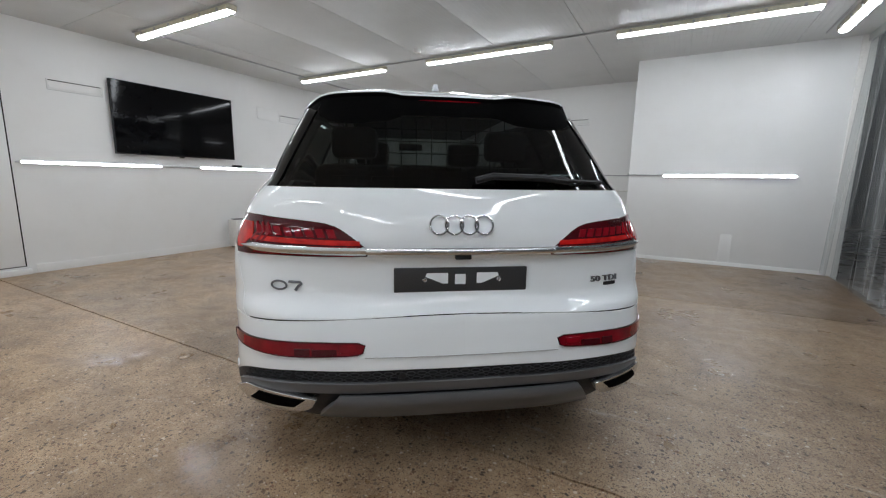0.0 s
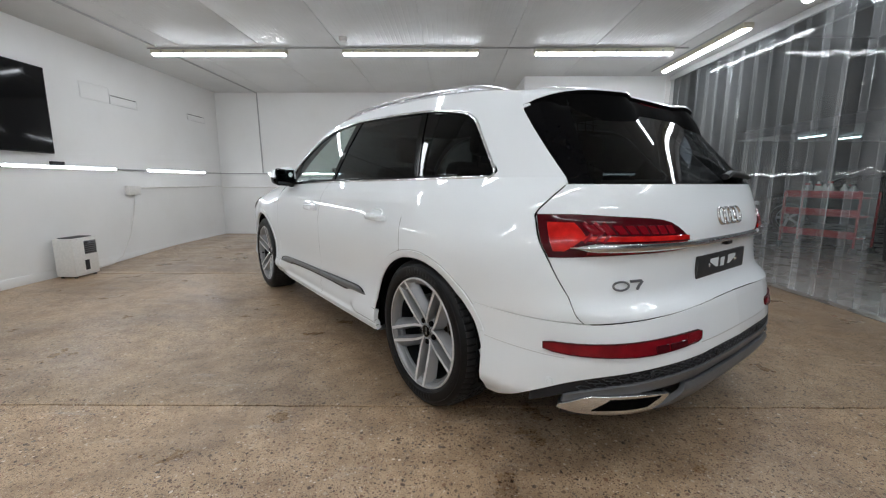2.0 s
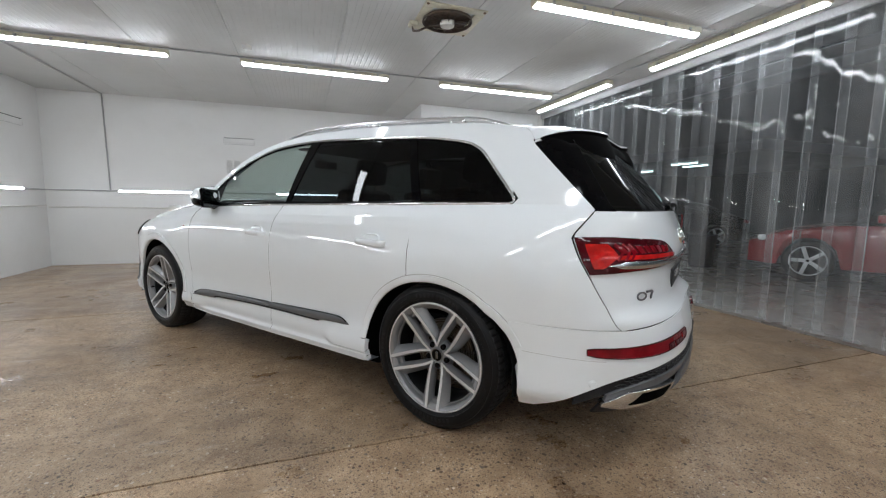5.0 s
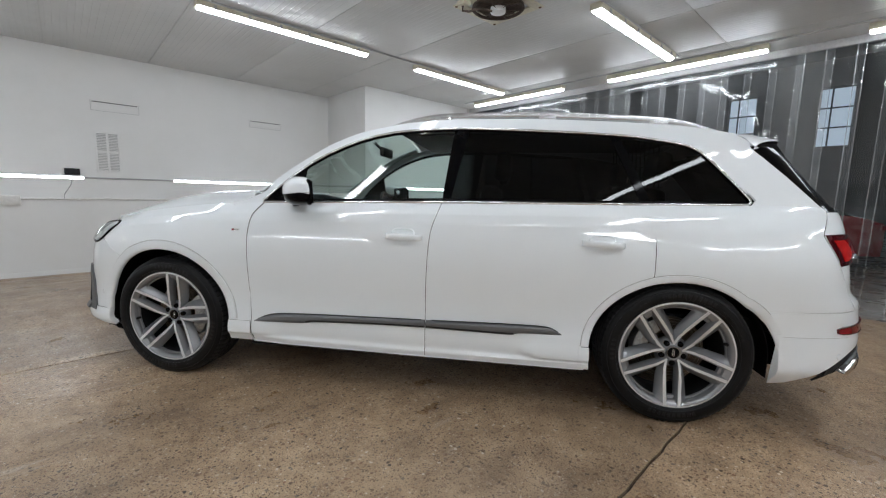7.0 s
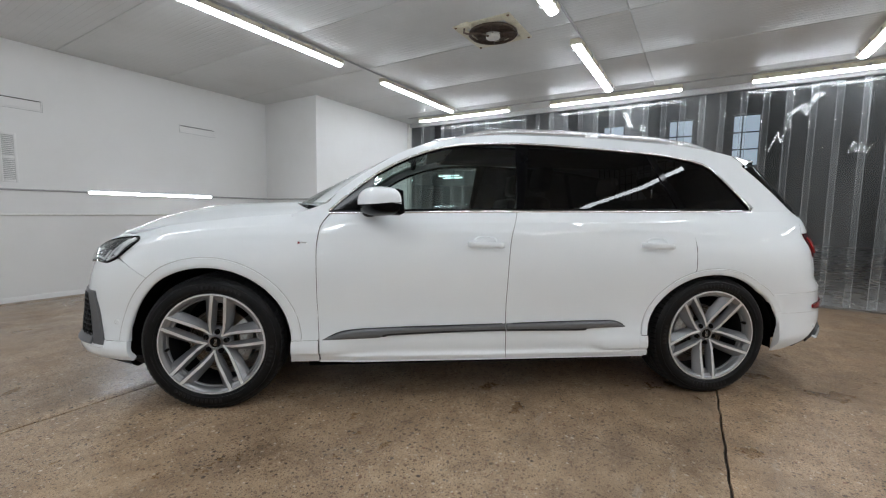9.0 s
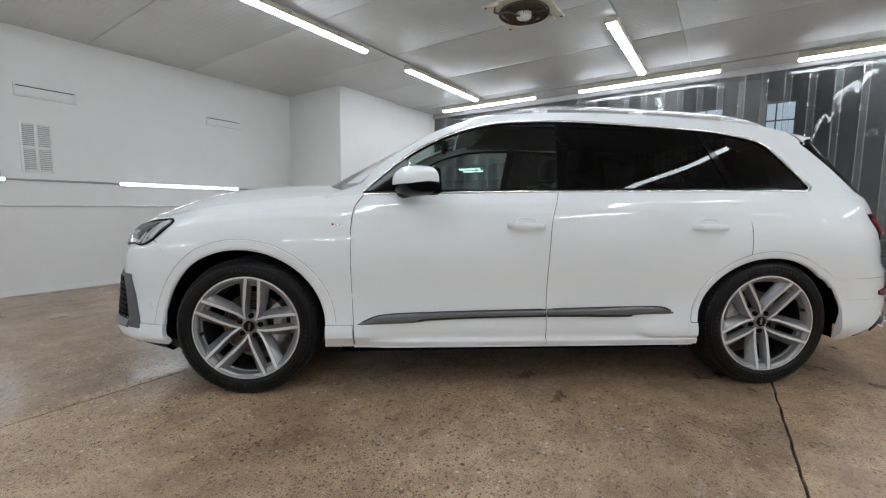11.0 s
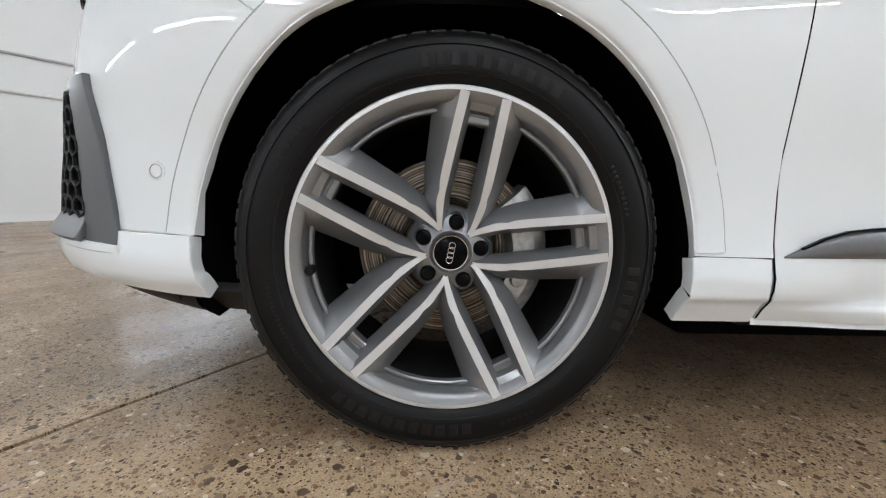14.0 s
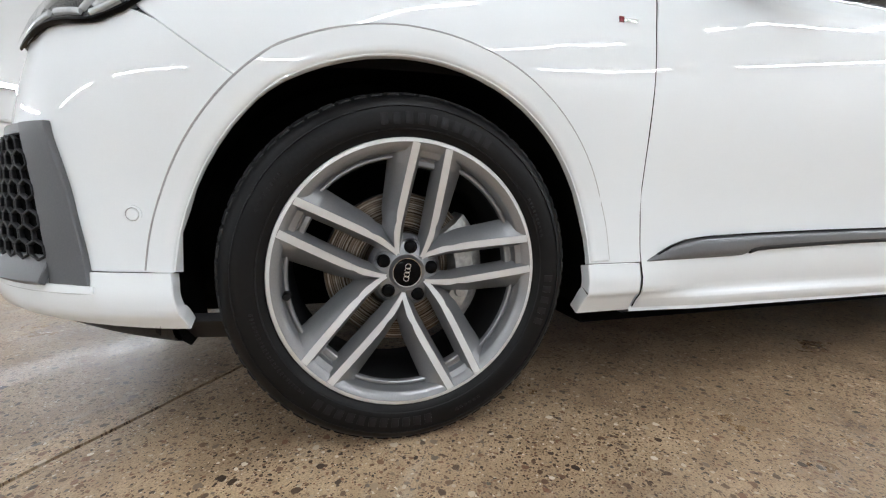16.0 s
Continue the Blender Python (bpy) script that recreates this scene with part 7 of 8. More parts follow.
    for k in range(5):
        bm = bmesh.new()
        m = Matrix.Rotation(math.radians(72 * k), 4, "Z") @ Matrix.Translation((0.056, 0, 0))
        revolve(bm, [(0.0215, 0.0745), (0.0195, 0.0775), (0.0175, 0.0745), (0.0168, 0.050)], 28, m)
        part("bolt_well", bm, RIM_GREY, wheel)
        bm = bmesh.new()
        revolve(bm, [(0.0, 0.0900), (0.0075, 0.0898), (0.0115, 0.0885), (0.0138, 0.0855), (0.0145, 0.0815), (0.0148, 0.050)], 24, m)
        part("wheel_bolt", bm, GLOSS_BLACK, wheel, "black wheel bolt cover")
    bm = bmesh.new()
    a = math.radians(72 + 36 - 1)
    tube(bm, [(0.247 * math.cos(a), 0.247 * math.sin(a), 0.080), (0.247 * math.cos(a), 0.247 * math.sin(a), 0.108)], 0.005, 10)
    revolve(bm, [(0.0, 0.014), (0.0062, 0.014), (0.0082, 0.011), (0.0085, -0.010)], 16, Matrix.Translation((0.247 * math.cos(a), 0.247 * math.sin(a), 0.106)))
    part("valve", bm, RUBBER, wheel, "black valve cap")
    # rim widened to meet the tyre bead
    for ob in wheel.children_recursive:
        if not any(k in ob.name for k in ("tyre", "tread", "sidewall")):
            for v in ob.data.vertices:
                v.co.x *= 1.018
                v.co.y *= 1.018
    return wheel


def twin_spoke(wheel, turn, k):
    """Two spokes side by side: bright machined faces on grey flanks."""
    for sgn in (1, -1):
        # centre line and half-widths of the spoke along its length
        off = spline((0.046, 0.0268), (0.060, 0.0312), (0.08, 0.0350), (0.105, 0.0385), (0.13, 0.0385), (0.20, 0.0370), (0.272, 0.0345))
        out_w = spline((0.040, 0.006), (0.07, 0.012), (0.12, 0.022), (0.20, 0.030), (0.25, 0.036), (0.272, 0.040))
        in_w = spline((0.040, 0.014), (0.07, 0.013), (0.12, 0.014), (0.20, 0.0135), (0.272, 0.014))
        high = spline((0.040, 0.084), (0.07, 0.090), (0.12, 0.101), (0.18, 0.114), (0.235, 0.126), (0.272, 0.1338))
        bm = bmesh.new()
        face = bmesh.new()
        rows, tops = [], []
        n = 20
        for i in range(n + 1):
            r = 0.046 + (0.272 - 0.046) * i / n
            y, h = off(r) * sgn, high(r)
            # the bright face narrows towards the hub, with a kink a third of the way out
            broad = 0.0040 + 0.0030 * min(1.0, max(0.0, (r - 0.05) / 0.05)) + 0.0004 * min(1.0, max(0.0, (r - 0.12) / 0.1))
            kink = 0.0030 * math.exp(-((r - 0.112) / 0.011) ** 2)
            fi, fo = y - sgn * (broad - 0.2 * kink), y + sgn * (broad - kink)
            deep = 0.030 + 0.012 * min(1.0, (r - 0.04) / 0.1)
            top_out = max(0.0, (r - 0.235) / 0.037)
            x = math.sqrt(max(0.0, r * r - y * y))
            rows.append([bm.verts.new(turn @ Vector(p)) for p in (
                (x, fo + sgn * (out_w(r) + 0.004), h - deep), (x, fo + sgn * out_w(r), h - deep * (0.75 - 0.35 * top_out)), (x, fo, h), (x, fi, h),
                (x, fi - sgn * in_w(r) * 0.75, h - 0.020), (x, fi - sgn * in_w(r), h - deep))])
            tops.append([face.verts.new(turn @ Vector(p)) for p in ((x, fo + sgn * 0.0006, h - 0.0016), (x, fo + sgn * 0.0002, h + 0.0012), (x, fi - sgn * 0.0002, h + 0.0012), (x, fi - sgn * 0.0006, h - 0.0016))])
        for i in range(n):
            for j in range(5):
                bm.faces.new((rows[i][j], rows[i + 1][j], rows[i + 1][j + 1], rows[i][j + 1]))
            for j in range(3):
                face.faces.new((tops[i][j], tops[i + 1][j], tops[i + 1][j + 1], tops[i][j + 1]))
        bm.faces.new(rows[0])
        bm.faces.new(rows[-1])
        face.faces.new(tops[0])
        face.faces.new(tops[-1])
        sp = part("spoke", bm, RIM_GREY, wheel, "grey spoke with a machined bright face")
        part("machined_face", face, RIM_FACE, sp, "bright machined face")
    # bridges that join the pair, at the rim and at the hub
    bm = bmesh.new()
    rows = []
    for r, h in ((0.226, 0.080), (0.2275, 0.0985), (0.2300, 0.1010), (0.2385, 0.1010), (0.2410, 0.0975), (0.2440, 0.0985), (0.2460, 0.1165), (0.2560, 0.1215), (0.270, 0.129)):
        w = off(min(r, 0.268)) - 0.014
        rows.append([bm.verts.new(turn @ Vector((math.sqrt(r * r - y * y), y, h))) for y in (-w, -w / 3, w / 3, w)])
    for i in range(8):
        for j in range(3):
            bm.faces.new((rows[i][j], rows[i + 1][j], rows[i + 1][j + 1], rows[i][j + 1]))
    part("spoke_bridge", bm, RIM_GREY, wheel)


def brake(side, y, front):
    bm = bmesh.new()
    m = Matrix.Translation((side * 0.825, y, HUB)) @ pose(0, 0, 0, 0, 90 * side, 0)
    revolve(bm, [(0.085, 0.002), (0.095, 0.008), (0.1, 0.0), (0.175, 0.0), (0.1775, -0.003), (0.1775, -0.030), (0.1, -0.030)], 72, m)
    revolve(bm, [(0.0, 0.035), (0.083, 0.035), (0.088, 0.028), (0.088, 0.0)], 40, m)
    disc = part("brake_disc", bm, DISC, car, "worn steel brake disc with rust")
    bm = bmesh.new()
    # caliper over the rear edge of the disc, in its own plane
    n = 14
    rows = []
    a0, a1 = (-40, 42) if front else (120, 190)
    for i in range(n + 1):
        a = math.radians(a0 + (a1 - a0) * i / n)
        ca, sa = -math.cos(a), math.sin(a)
        bulge = 0.006 * abs(math.sin(3 * math.pi * i / n))
        row = []
        for r, x in ((0.115, 0.832), (0.125, 0.862 + bulge), (0.165, 0.868 + bulge), (0.192, 0.856), (0.196, 0.78), (0.13, 0.78)):
            row.append(bm.verts.new((side * x, y + r * ca, HUB + r * sa)))
        rows.append(row)
    for i in range(n):
        for j in range(5):
            bm.faces.new((rows[i][j], rows[i + 1][j], rows[i + 1][j + 1], rows[i][j + 1]))
    bm.faces.new(rows[0])
    bm.faces.new(rows[-1])
    cal = part("brake_caliper", bm, CALIPER, disc, "dull grey cast brake caliper")
    for a in ((-22, 22) if front else (150,)):
        bm = bmesh.new()
        ra = math.radians(a)
        revolve(bm, [(0.0, 0.012), (0.012, 0.010), (0.015, 0.0), (0.02, -0.004)], 18, Matrix.Translation((side * 0.868, y - 0.146 * math.cos(ra), HUB + 0.146 * math.sin(ra))) @ pose(0, 0, 0, 0, 90 * side, 0))
        part("piston_cover", bm, CALIPER, disc)


def build_wheels():
    master = build_wheel_master()
    master.parent = car
    # local z looks outwards; angle turns the spokes about the axle
    def place(side, y, angle):
        out = Matrix(((0, 0, side, 0), (side * 1.0, 0, 0, 0), (0, 1, 0, 0), (0, 0, 0, 1)))
        return Matrix.Translation((side * 0.812, y, 0.3735)) @ out @ Matrix.Rotation(math.radians(angle), 4, "Z")
    first = True
    for side, y, angle in ((-1, WB, 81.0), (-1, 0.0, 270.0), (1, WB, 30.0), (1, 0.0, 50.0)):
        m = place(side, y, angle)
        if first:
            master.matrix_basis = m
            first = False
        else:
            c = copy_thing(master, m)
    for side in (-1, 1):
        brake(side, WB, True)
        brake(side, 0.0, False)


# ---- underside and cabin ----
def build_under():
    for lo, hi in (((-0.84, 0.46, 0.200), (0.84, 2.50, 0.30)), ((-0.60, -0.80, 0.24), (0.60, 0.44, 0.34)), ((-0.60, 2.52, 0.23), (0.60, 3.75, 0.32))):
        bm = bmesh.new()
        box(bm, lo, hi, 0.01)
        part("underbody_tray", bm, DARK, car, "dark underbody tray")
    for side in (-1, 1):
        bm = bmesh.new()
        pts = [(y, skin(y, 0.27)[0]) for y in [0.46 + 1.96 * k / 20 for k in range(21)]]
        rows = [[bm.verts.new((side * (s + d), y, z)) for d, z in ((-0.03, 0.275), (-0.006, 0.268), (-0.004, 0.256), (-0.03, 0.246), (-0.14, 0.243))] for y, s in pts]
        for i in range(20):
            for j in range(4):
                bm.faces.new((rows[i][j], rows[i + 1][j], rows[i + 1][j + 1], rows[i][j + 1]))
        part("sill", bm, WHITE, car)
    # inner shell that closes the gaps between panels
    for side in (-1, 1):
        bm = bmesh.new()

        def inner(u, v):
            y = 0.48 + 2.0 * u
            z = 0.26 + 0.85 * v
            return half(y, z) - 0.05, y, z
        patch(bm, inner, 10, 8, side, lip=0.0)

        def inner_front(u, v):
            y = 2.45 + 0.85 * u
            return half(min(y, 3.2), 0.8 + 0.12 * v) - 0.07 - 0.25 * max(0, u - 0.7), y, 0.80 + 0.12 * v
        patch(bm, inner_front, 8, 3, side, lip=0.0)

        def inner_rear(u, v):
            y = 0.50 - 1.0 * u
            return half(max(y, -0.3), 0.80 + 0.3 * v) - 0.05 - 0.05 * u, y, 0.80 + 0.3 * v
        patch(bm, inner_rear, 8, 3, side, lip=0.0)
        part("inner_shell", bm, CABIN, car)
    bm = bmesh.new()
    patch(bm, across(lambda k, v: rear_at(k * 0.74, 0.40 + 0.66 * v, -0.05), 0.7), 16, 6, 1, lip=0.0)
    part("rear_inner", bm, CABIN, car)


def seat(x, y, rear=False, head=True):
    bm = bmesh.new()
    box(bm, (x - 0.25, y - 0.25, 0.62), (x + 0.25, y + 0.28, 0.78), 0.05)
    s = part("seat", bm, SEAT, car, "black leather seat")
    bm = bmesh.new()
    box(bm, (-0.24, -0.06, 0.0), (0.24, 0.07, 0.56), 0.05, pose(x, y - 0.22, 0.70, 14))
    part("backrest", bm, SEAT, s)
    if not head:
        return
    bm = bmesh.new()
    box(bm, (-0.13, -0.05, 0.0), (0.13, 0.05, 0.18), 0.04, pose(x, y - 0.39, 1.28, 8))
    part("headrest", bm, SEAT, s)
    for d in (-0.06, 0.06):
        bm = bmesh.new()
        tube(bm, [(x + d, y - 0.365, 1.22), (x + d, y - 0.39, 1.31)], 0.007, 6)
        part("headrest_post", bm, SATIN, s)


def build_cabin():
    bm = bmesh.new()
    box(bm, (-0.80, -0.75, 0.50), (0.80, 2.45, 0.56))
    part("cabin_floor", bm, CABIN, car)
    bm = bmesh.new()
    box(bm, (-0.80, 2.05, 0.75), (0.80, 2.62, 1.08), 0.06)
    part("dashboard", bm, CABIN, car)
    for x in (-0.37, 0.37):
        seat(x, 1.35)
    for x in (-0.45, 0.0, 0.45):
        seat(x, 0.42, True, x != 0.0)
    bm = bmesh.new()
    m = pose(0.37, 1.93, 1.02, 68)
    rows = []
    for i in range(32):
        a = 2 * math.pi * i / 32
        rows.append([bm.verts.new(m @ Vector(((0.18 + 0.014 * math.cos(b)) * math.cos(a), (0.18 + 0.014 * math.cos(b)) * math.sin(a), 0.014 * math.sin(b)))) for b in [2 * math.pi * k / 8 for k in range(8)]])
    for i in range(32):
        for k in range(8):
            bm.faces.new((rows[i][k], rows[i][(k + 1) % 8], rows[(i + 1) % 32][(k + 1) % 8], rows[(i + 1) % 32][k]))
    box(bm, (-0.17, -0.02, -0.01), (0.17, 0.02, 0.01), 0.005, m)
    box(bm, (-0.06, -0.06, -0.02), (0.06, 0.05, 0.02), 0.015, m)
    part("steering_wheel", bm, CABIN, car)
    bm = bmesh.new()
    box(bm, (-0.12, 1.84, 1.46), (0.12, 1.88, 1.53), 0.015)
    tube(bm, [(0, 1.88, 1.51), (0, 1.96, 1.57)], 0.012, 6)
    part("inner_mirror", bm, CABIN, car)
    bm = bmesh.new()
    box(bm, (-0.50, -0.15, 1.555), (0.50, 1.60, 1.57), 0.005)
    part("headliner", bm, CABIN, car)
    # load guard behind the rear seats
    bm = bmesh.new()
    for k in range(13):
        x = -0.54 + 0.09 * k
        tube(bm, [(x, 0.02, 1.15), (x, 0.05, 1.56)], 0.003, 5)
    for k in range(6):
        z = 1.18 + 0.07 * k
        tube(bm, [(-0.58, 0.02 + 0.005 * k, z), (0.58, 0.02 + 0.005 * k, z)], 0.003, 5)
    part("load_guard", bm, PLASTIC, car, "black wire load guard")
    bm = bmesh.new()
    box(bm, (-0.72, -0.80, 1.02), (0.72, 0.10, 1.05), 0.01)
    part("parcel_cover", bm, CABIN, car)


for one in (-1, 1):
    build_side(one)
build_roof()
build_bonnet()
build_front()
build_tailgate()
tailgate_foot()
build_spoiler()
build_rear_bumper()
build_wheels()
build_under()
build_cabin()


# ---- the dark hall behind the strip curtain ----
H0, H1, HB0, HB1, HTOP = 3.12, 18.3, -9.0, 14.0, 6.5


def build_hall():
    bm = bmesh.new()
    box(bm, (A1 + 0.03, HB0, -0.12), (H1, HB1, -0.004))
    structure("floor_hall", bm, HALL_FLOOR, "smooth grey concrete floor of the dark hall", "floor")
    for name, lo, hi in (("wall_hall_south", (3.0, HB0 - 0.2, -0.1), (H1, HB0, HTOP)), ("wall_hall_north", (3.0, HB1, -0.1), (H1, HB1 + 0.2, HTOP)),
                         ("wall_hall_side", (3.02, 4.75, -0.1), (3.12, HB1, HTOP)), ("wall_hall_over", (3.02, HB0, TOP + 0.1), (3.12, 4.75, HTOP)), ("wall_hall_near", (3.02, HB0, -0.1), (3.12, B0, TOP + 0.1))):
        bm = bmesh.new()
        box(bm, lo, hi)
        structure(name, bm, HALL, "dark clad wall of the hall", "wall")
    centres = [-1.95, 0.5, 3.4]
    wall = bmesh.new()
    box(wall, (H1, HB0, -0.1), (H1 + 0.2, HB1, 3.3))
    box(wall, (H1, HB0, 5.5), (H1 + 0.2, HB1, HTOP))
    edges = [HB0] + [v for c in centres for v in (c - 0.5, c + 0.5)] + [HB1]
    for k in range(0, len(edges), 2):
        box(wall, (H1, edges[k], 3.3), (H1 + 0.2, edges[k + 1], 5.5))
    structure("wall_hall_east", wall, HALL, "dark clad far wall of the hall with tall windows", "wall")
    for c in centres:
        win = in_room(new("window"), H1, c, 3.3)
        bm = bmesh.new()
        box(bm, (0.10, -0.5, 0.0), (0.12, 0.5, 2.2))
        part("pane", bm, DAY, win, "bright daylit pane")
        for z in (0.0, 0.70, 1.42, 2.14):
            bm = bmesh.new()
            box(bm, (0.03, -0.5, z), (0.09, 0.5, z + 0.05), 0.004)
            part("glazing_bar", bm, HALL, win)
        for b in (-0.5, 0.12, 0.45):
            bm = bmesh.new()
            box(bm, (0.03, b, 0.06), (0.09, b + 0.05, 2.14), 0.004)
            part("glazing_bar", bm, HALL, win)
        tagged(win, "tall bright hall window with dark glazing bars", "window", "hall windows", "structure")
    roof = bmesh.new()
    spots = [(15.8, b) for b in (2.8, 4.7, 6.6, 8.5, 10.4)] + [(9.5, b) for b in (-3.0, 2.0, 7.0)]
    box(roof, (3.0, HB0, HTOP + 0.02), (H1 + 0.2, HB1, HTOP + 0.2))
    structure("ceiling_hall", roof, HALL, "dark hall roof with skylights", "ceiling")
    for a, b in spots:
        sky = in_room(new("skylight"), a, b, HTOP)
        bm = bmesh.new()
        box(bm, (-0.7, -0.42, -0.01), (0.7, 0.42, 0.015))
        part("pane", bm, DAY, sky, "bright daylit pane")
        bm = bmesh.new()
        for lo, hi in (((-0.76, -0.48, -0.04), (0.76, -0.42, 0.015)), ((-0.76, 0.42, -0.04), (0.76, 0.48, 0.015)), ((-0.76, -0.42, -0.04), (-0.70, 0.42, 0.015)), ((0.70, -0.42, -0.04), (0.76, 0.42, 0.015))):
            box(bm, lo, hi, 0.004)
        part("frame", bm, HALL, sky)
        tagged(sky, "bright skylight in the dark hall roof", "skylight", "hall skylights", "structure")
    # beams, gallery and its lamps
    for a in (6.0, 11.0, 15.0):
        bm = bmesh.new()
        box(bm, (a - 0.08, HB0, HTOP - 0.5), (a + 0.08, HB1, HTOP - 0.1), 0.01)
        tagged(in_room(finish("roof_beam", bm, GREY_TRIM)), "dark grey steel roof beam", "beam", "roof beams")
    bm = bmesh.new()
    box(bm, (10.5, 5.5, 2.75), (H1, HB1, 3.05), 0.01)
    tagged(in_room(finish("gallery", bm, GREY_TRIM)), "grey steel gallery deck in the hall", "gallery")
    for b in (6.5, 10.0, 13.0):
        bm = bmesh.new()
        box(bm, (10.6, b - 0.06, 0.0), (10.72, b + 0.06, 2.75), 0.01)
        tagged(in_room(finish("gallery_post", bm, GREY_TRIM)), "grey steel post under the gallery", "post", "gallery posts")
    for a, b in ((11.5, 8.8), (12.5, 9.2), (11.5, 11.8), (13.0, 12.2)):
        lamp = in_room(new("hanging_light"), a, b, 2.75)
        bm = bmesh.new()
        box(bm, (-0.04, -0.5, -0.09), (0.04, 0.5, -0.05), 0.006)
        part("tube", bm, HALL_LAMP, lamp, "glowing tube")
        bm = bmesh.new()
        box(bm, (-0.06, -0.52, -0.05), (0.06, 0.52, 0.0), 0.006)
        part("housing", bm, HOUSING, lamp)
        tagged(lamp, "lit tube light under the gallery", "light", "gallery lights")


def hall_car(a, b, turn, paint, label, plate=False):
    """A parked car seen through the curtain: body, glass, wheels and lamps."""
    c = in_room(new("parked_car"), a, b, 0.0, turn)
    top = spline((-2.15, 0.86), (-1.7, 0.98), (-1.0, 1.02), (-0.1, 0.96), (0.9, 0.93), (1.6, 0.82), (2.1, 0.62))
    wide = spline((-2.15, 0.70), (-1.8, 0.84), (-1.2, 0.90), (1.2, 0.90), (1.8, 0.80), (2.12, 0.55))
    bm = bmesh.new()
    ys = [-2.15 + 4.27 * k / 60 for k in range(61)]
    rows = []
    for y in ys:
        low = 0.24
        for wy in (-1.30, 1.30):
            d = abs(y - wy)
            if d < 0.37:
                low = max(low, 0.33 + math.sqrt(0.37 ** 2 - d * d))
        t, w = top(y), wide(y)
        low = min(low, t - 0.06)
        sec = [(w * 0.96, low), (w, low + (t - low) * 0.35), (w * 0.985, low + (t - low) * 0.7), (w * 0.93, t - 0.03), (w * 0.80, t), (0.0, t + 0.03)]
        sec += [(-x, z) for x, z in reversed(sec[:-1])]
        rows.append([bm.verts.new((x, y, z)) for x, z in sec])
    for i in range(len(ys) - 1):
        for j in range(len(rows[0]) - 1):
            bm.faces.new((rows[i][j], rows[i + 1][j], rows[i + 1][j + 1], rows[i][j + 1]))
    bm.faces.new(rows[0])
    bm.faces.new(rows[-1])
    part("body", bm, paint, c)
    bm = bmesh.new()
    gz = spline((-1.75, 0.98), (-1.0, 1.28), (-0.3, 1.36), (0.2, 1.30), (0.85, 0.95))
    rows = []
    for k in range(27):
        y = -1.75 + 2.6 * k / 26
        z0, z1 = top(y) - 0.02, max(top(y), gz(y))
        rows.append([bm.verts.new((x, y, z)) for x, z in ((0.80, z0), (0.72 - 0.1 * (z1 - z0), z0 + 0.6 * (z1 - z0)), (0.55, z1 - 0.01), (0, z1 + 0.01), (-0.55, z1 - 0.01), (-0.72 + 0.1 * (z1 - z0), z0 + 0.6 * (z1 - z0)), (-0.80, z0))])
    for i in range(26):
        for j in range(6):
            bm.faces.new((rows[i][j], rows[i + 1][j], rows[i + 1][j + 1], rows[i][j + 1]))
    part("glasshouse", bm, GLOSS_BLACK, c, "dark windows and roof")
    for x in (-0.80, 0.80):
        for y in (-1.30, 1.30):
            side = 1 if x > 0 else -1
            m = Matrix.Translation((x, y, 0.335)) @ pose(0, 0, 0, 0, 90 * side, 0)
            bm = bmesh.new()
            revolve(bm, [(0.23, -0.1), (0.31, -0.1), (0.333, -0.07), (0.333, 0.07), (0.31, 0.095), (0.24, 0.10), (0.232, 0.06)], 40, m)
            wheel = part("wheel", bm, RUBBER, c)
            bm = bmesh.new()
            revolve(bm, [(0.235, 0.098), (0.225, 0.092), (0.215, 0.02), (0.0, 0.0)], 40, m)
            part("rim", bm, DARK, wheel)
            for k in range(5):
                bm = bmesh.new()
                box(bm, (0.02, -0.028, 0.055), (0.228, 0.028, 0.088), 0.006, m @ Matrix.Rotation(math.radians(72 * k + 18), 4, "Z"))
                part("spoke", bm, RIM_FACE, wheel)
            bm = bmesh.new()
            revolve(bm, [(0.236, 0.085), (0.236, 0.099), (0.222, 0.099), (0.220, 0.085)], 40, m)
            part("rim_edge", bm, RIM_FACE, wheel)
    for x in (-0.62, 0.62):
        bm = bmesh.new()
        box(bm, (x - 0.13, 1.86, 0.62), (x + 0.13, 1.98, 0.71), 0.03)
        part("front_lamp", bm, LAMP_INSIDE, c)
        bm = bmesh.new()
        box(bm, (x - 0.12, -2.17, 0.72), (x + 0.12, -2.09, 0.82), 0.02)
        part("rear_lamp", bm, RED_LENS, c)
        bm = bmesh.new()
        box(bm, (x * 1.5 - 0.09, 0.45, 0.96), (x * 1.5 + 0.09, 0.60, 1.08), 0.03)
        part("mirror", bm, paint, c)
    if plate:
        bm = bmesh.new()
        box(bm, (-0.26, -2.20, 0.55), (0.26, -2.14, 0.67), 0.004)
        p = part("plate", bm, YELLOW, c, "yellow plate")
        bm = bmesh.new()
        for k in range(6):
            box(bm, (-0.2 + 0.068 * k, -2.203, 0.575), (-0.155 + 0.068 * k, -2.199, 0.645))
        part("plate_bar", bm, PLASTIC, p)
    tagged(c, label, "car")


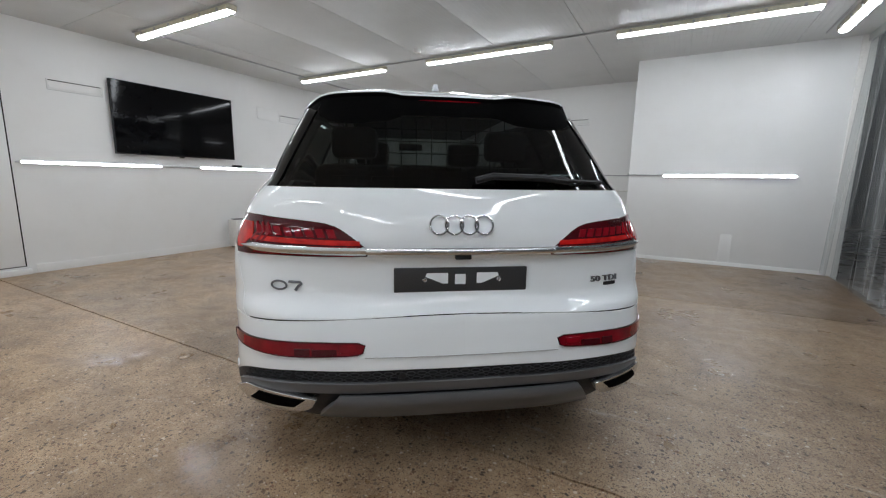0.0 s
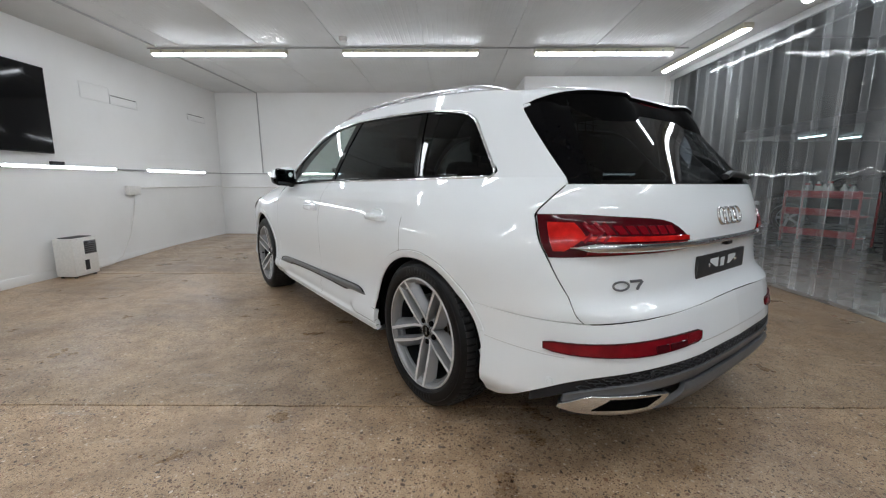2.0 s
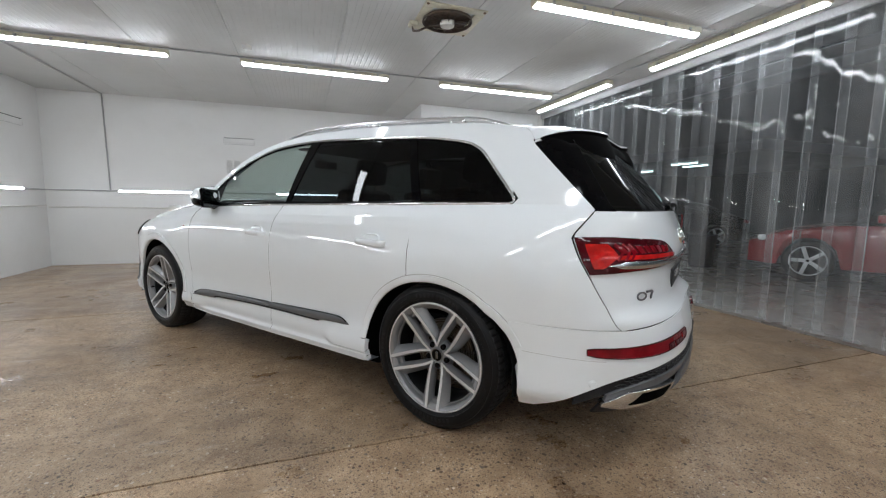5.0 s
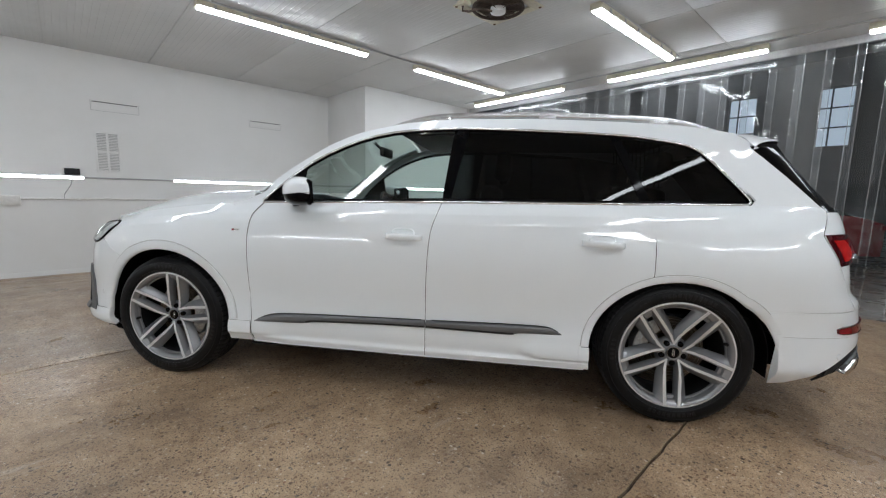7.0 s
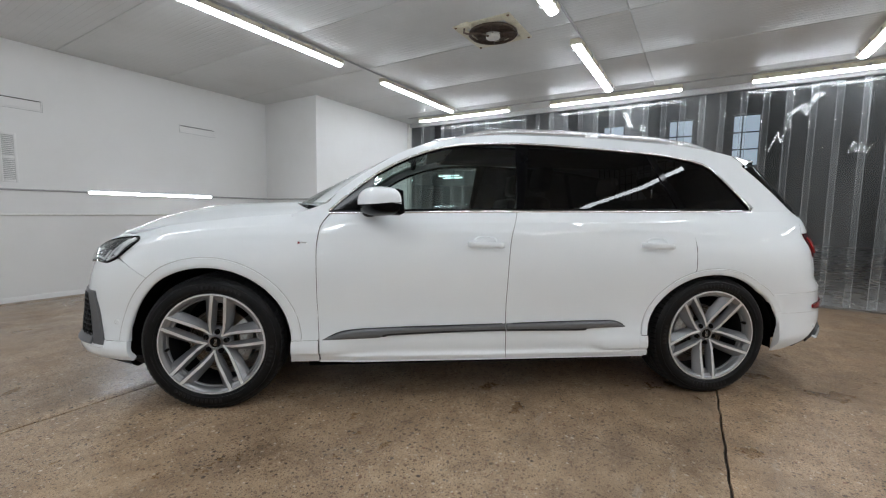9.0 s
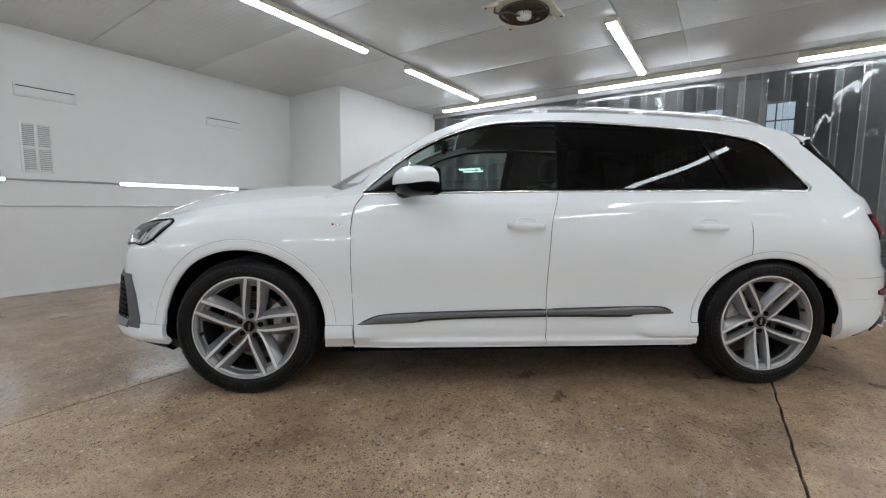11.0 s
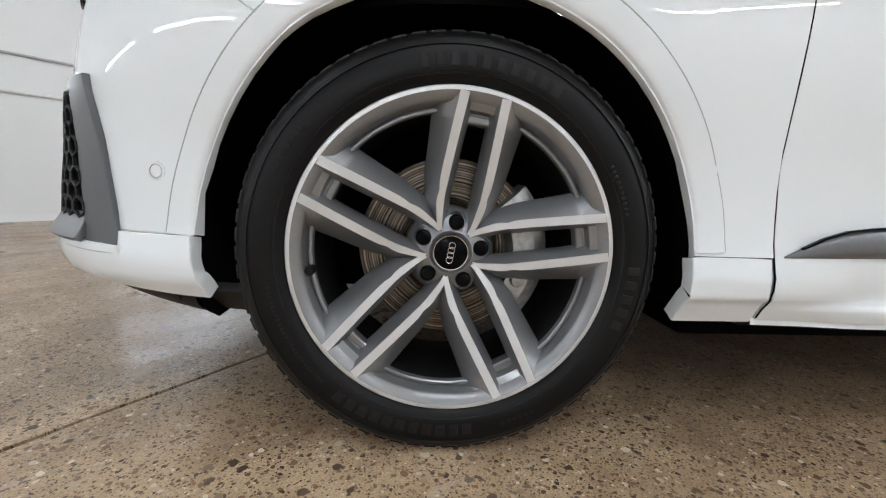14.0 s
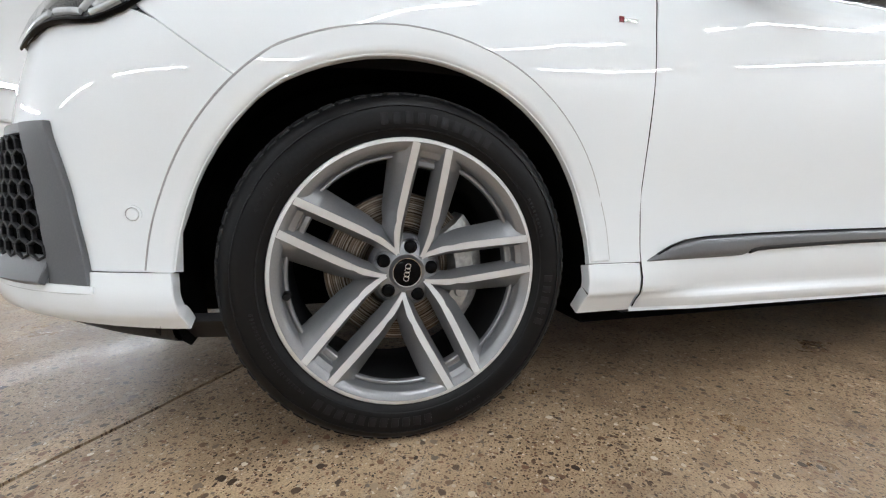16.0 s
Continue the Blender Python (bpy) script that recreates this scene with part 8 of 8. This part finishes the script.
def build_trolley(a, b):
    t = in_room(new("tool_trolley"), a, b, 0.0, 20)
    for z in (0.25, 0.60, 0.90):
        bm = bmesh.new()
        box(bm, (-0.25, -0.55, z), (0.25, 0.55, z + 0.03), 0.005)
        box(bm, (-0.25, -0.55, z + 0.03), (-0.23, 0.55, z + 0.12), 0.004)
        part("tray", bm, RED_PAINT, t, "red metal tray")
    for x in (-0.24, 0.24):
        for y in (-0.54, 0.54):
            bm = bmesh.new()
            box(bm, (x - 0.015, y - 0.015, 0.06), (x + 0.015, y + 0.015, 1.0), 0.003)
            part("post", bm, RED_PAINT, t)
            bm = bmesh.new()
            revolve(bm, [(0.0, -0.02), (0.05, -0.02), (0.06, 0.0), (0.05, 0.02), (0.0, 0.02)], 16, pose(x, y, 0.06, 0, 90, 0))
            part("castor", bm, PLASTIC, t)
    tagged(t, "red metal tool trolley with open trays", "trolley")
    rng = random.Random(7)
    for k in range(9):
        bt = in_room(new("spray_bottle"), a + rng.uniform(-0.12, 0.12), b - 0.46 + 0.115 * k, 0.93)
        h = rng.uniform(0.16, 0.26)
        bm = bmesh.new()
        revolve(bm, [(0.0, 0.0), (0.042, 0.0), (0.045, 0.02), (0.045, h * 0.65), (0.018, h * 0.85), (0.016, h), (0.0, h)], 14)
        part("bottle", bm, HOUSING, bt)
        bm = bmesh.new()
        box(bm, (-0.015, -0.02, h), (0.015, 0.06, h + 0.035), 0.006)
        part("trigger", bm, RED_PAINT if k % 2 else PLASTIC, bt)
        tagged(bt, "white plastic spray bottle standing on the red trolley", "bottle", "spray bottles")
    bin_ob = in_room(new("waste_bin"), a + 0.2, b - 1.1, 0.0)
    bm = bmesh.new()
    revolve(bm, [(0.0, 0.0), (0.20, 0.0), (0.25, 0.6), (0.262, 0.61), (0.262, 0.63), (0.24, 0.63), (0.19, 0.05), (0.0, 0.05)], 28)
    part("tub", bm, PLASTIC, bin_ob)
    tagged(bin_ob, "dark round plastic bin on the hall floor", "bin")


def build_barrel(a, b):
    d = in_room(new("drum"), a, b, 0.0)
    bm = bmesh.new()
    revolve(bm, [(0.0, 0.0), (0.29, 0.0), (0.31, 0.02), (0.32, 0.2), (0.33, 0.22), (0.32, 0.24), (0.32, 0.45), (0.33, 0.47), (0.32, 0.49), (0.31, 0.62), (0.30, 0.66), (0.27, 0.66), (0.27, 0.64), (0.0, 0.64)], 40)
    part("shell", bm, BLUE, d)
    tagged(d, "dark blue plastic drum on the hall floor", "drum")
    h = in_room(new("hose_coil"), a, b, 0.66)
    bm = bmesh.new()
    pts = []
    for k in range(220):
        t = k / 220 * 2 * math.pi * 6
        r = 0.21 + 0.035 * math.sin(t * 0.43)
        pts.append((r * math.cos(t), r * math.sin(t), 0.012 + 0.014 * k / 36 + 0.012 * math.sin(t * 2.3)))
    tube(bm, pts, 0.010, 6)
    part("hose", bm, HOSE, h)
    tagged(h, "pale coiled hose lying on the blue drum", "hose")


build_hall()
hall_car(7.6, 1.0, 27.0, RED_PAINT, "red sports car parked in the dark hall")
hall_car(9.0, 7.4, 60.0, GLOSS_BLACK, "black car parked in the dark hall", True)
build_trolley(5.9, 4.6)
build_barrel(3.72, 4.15)
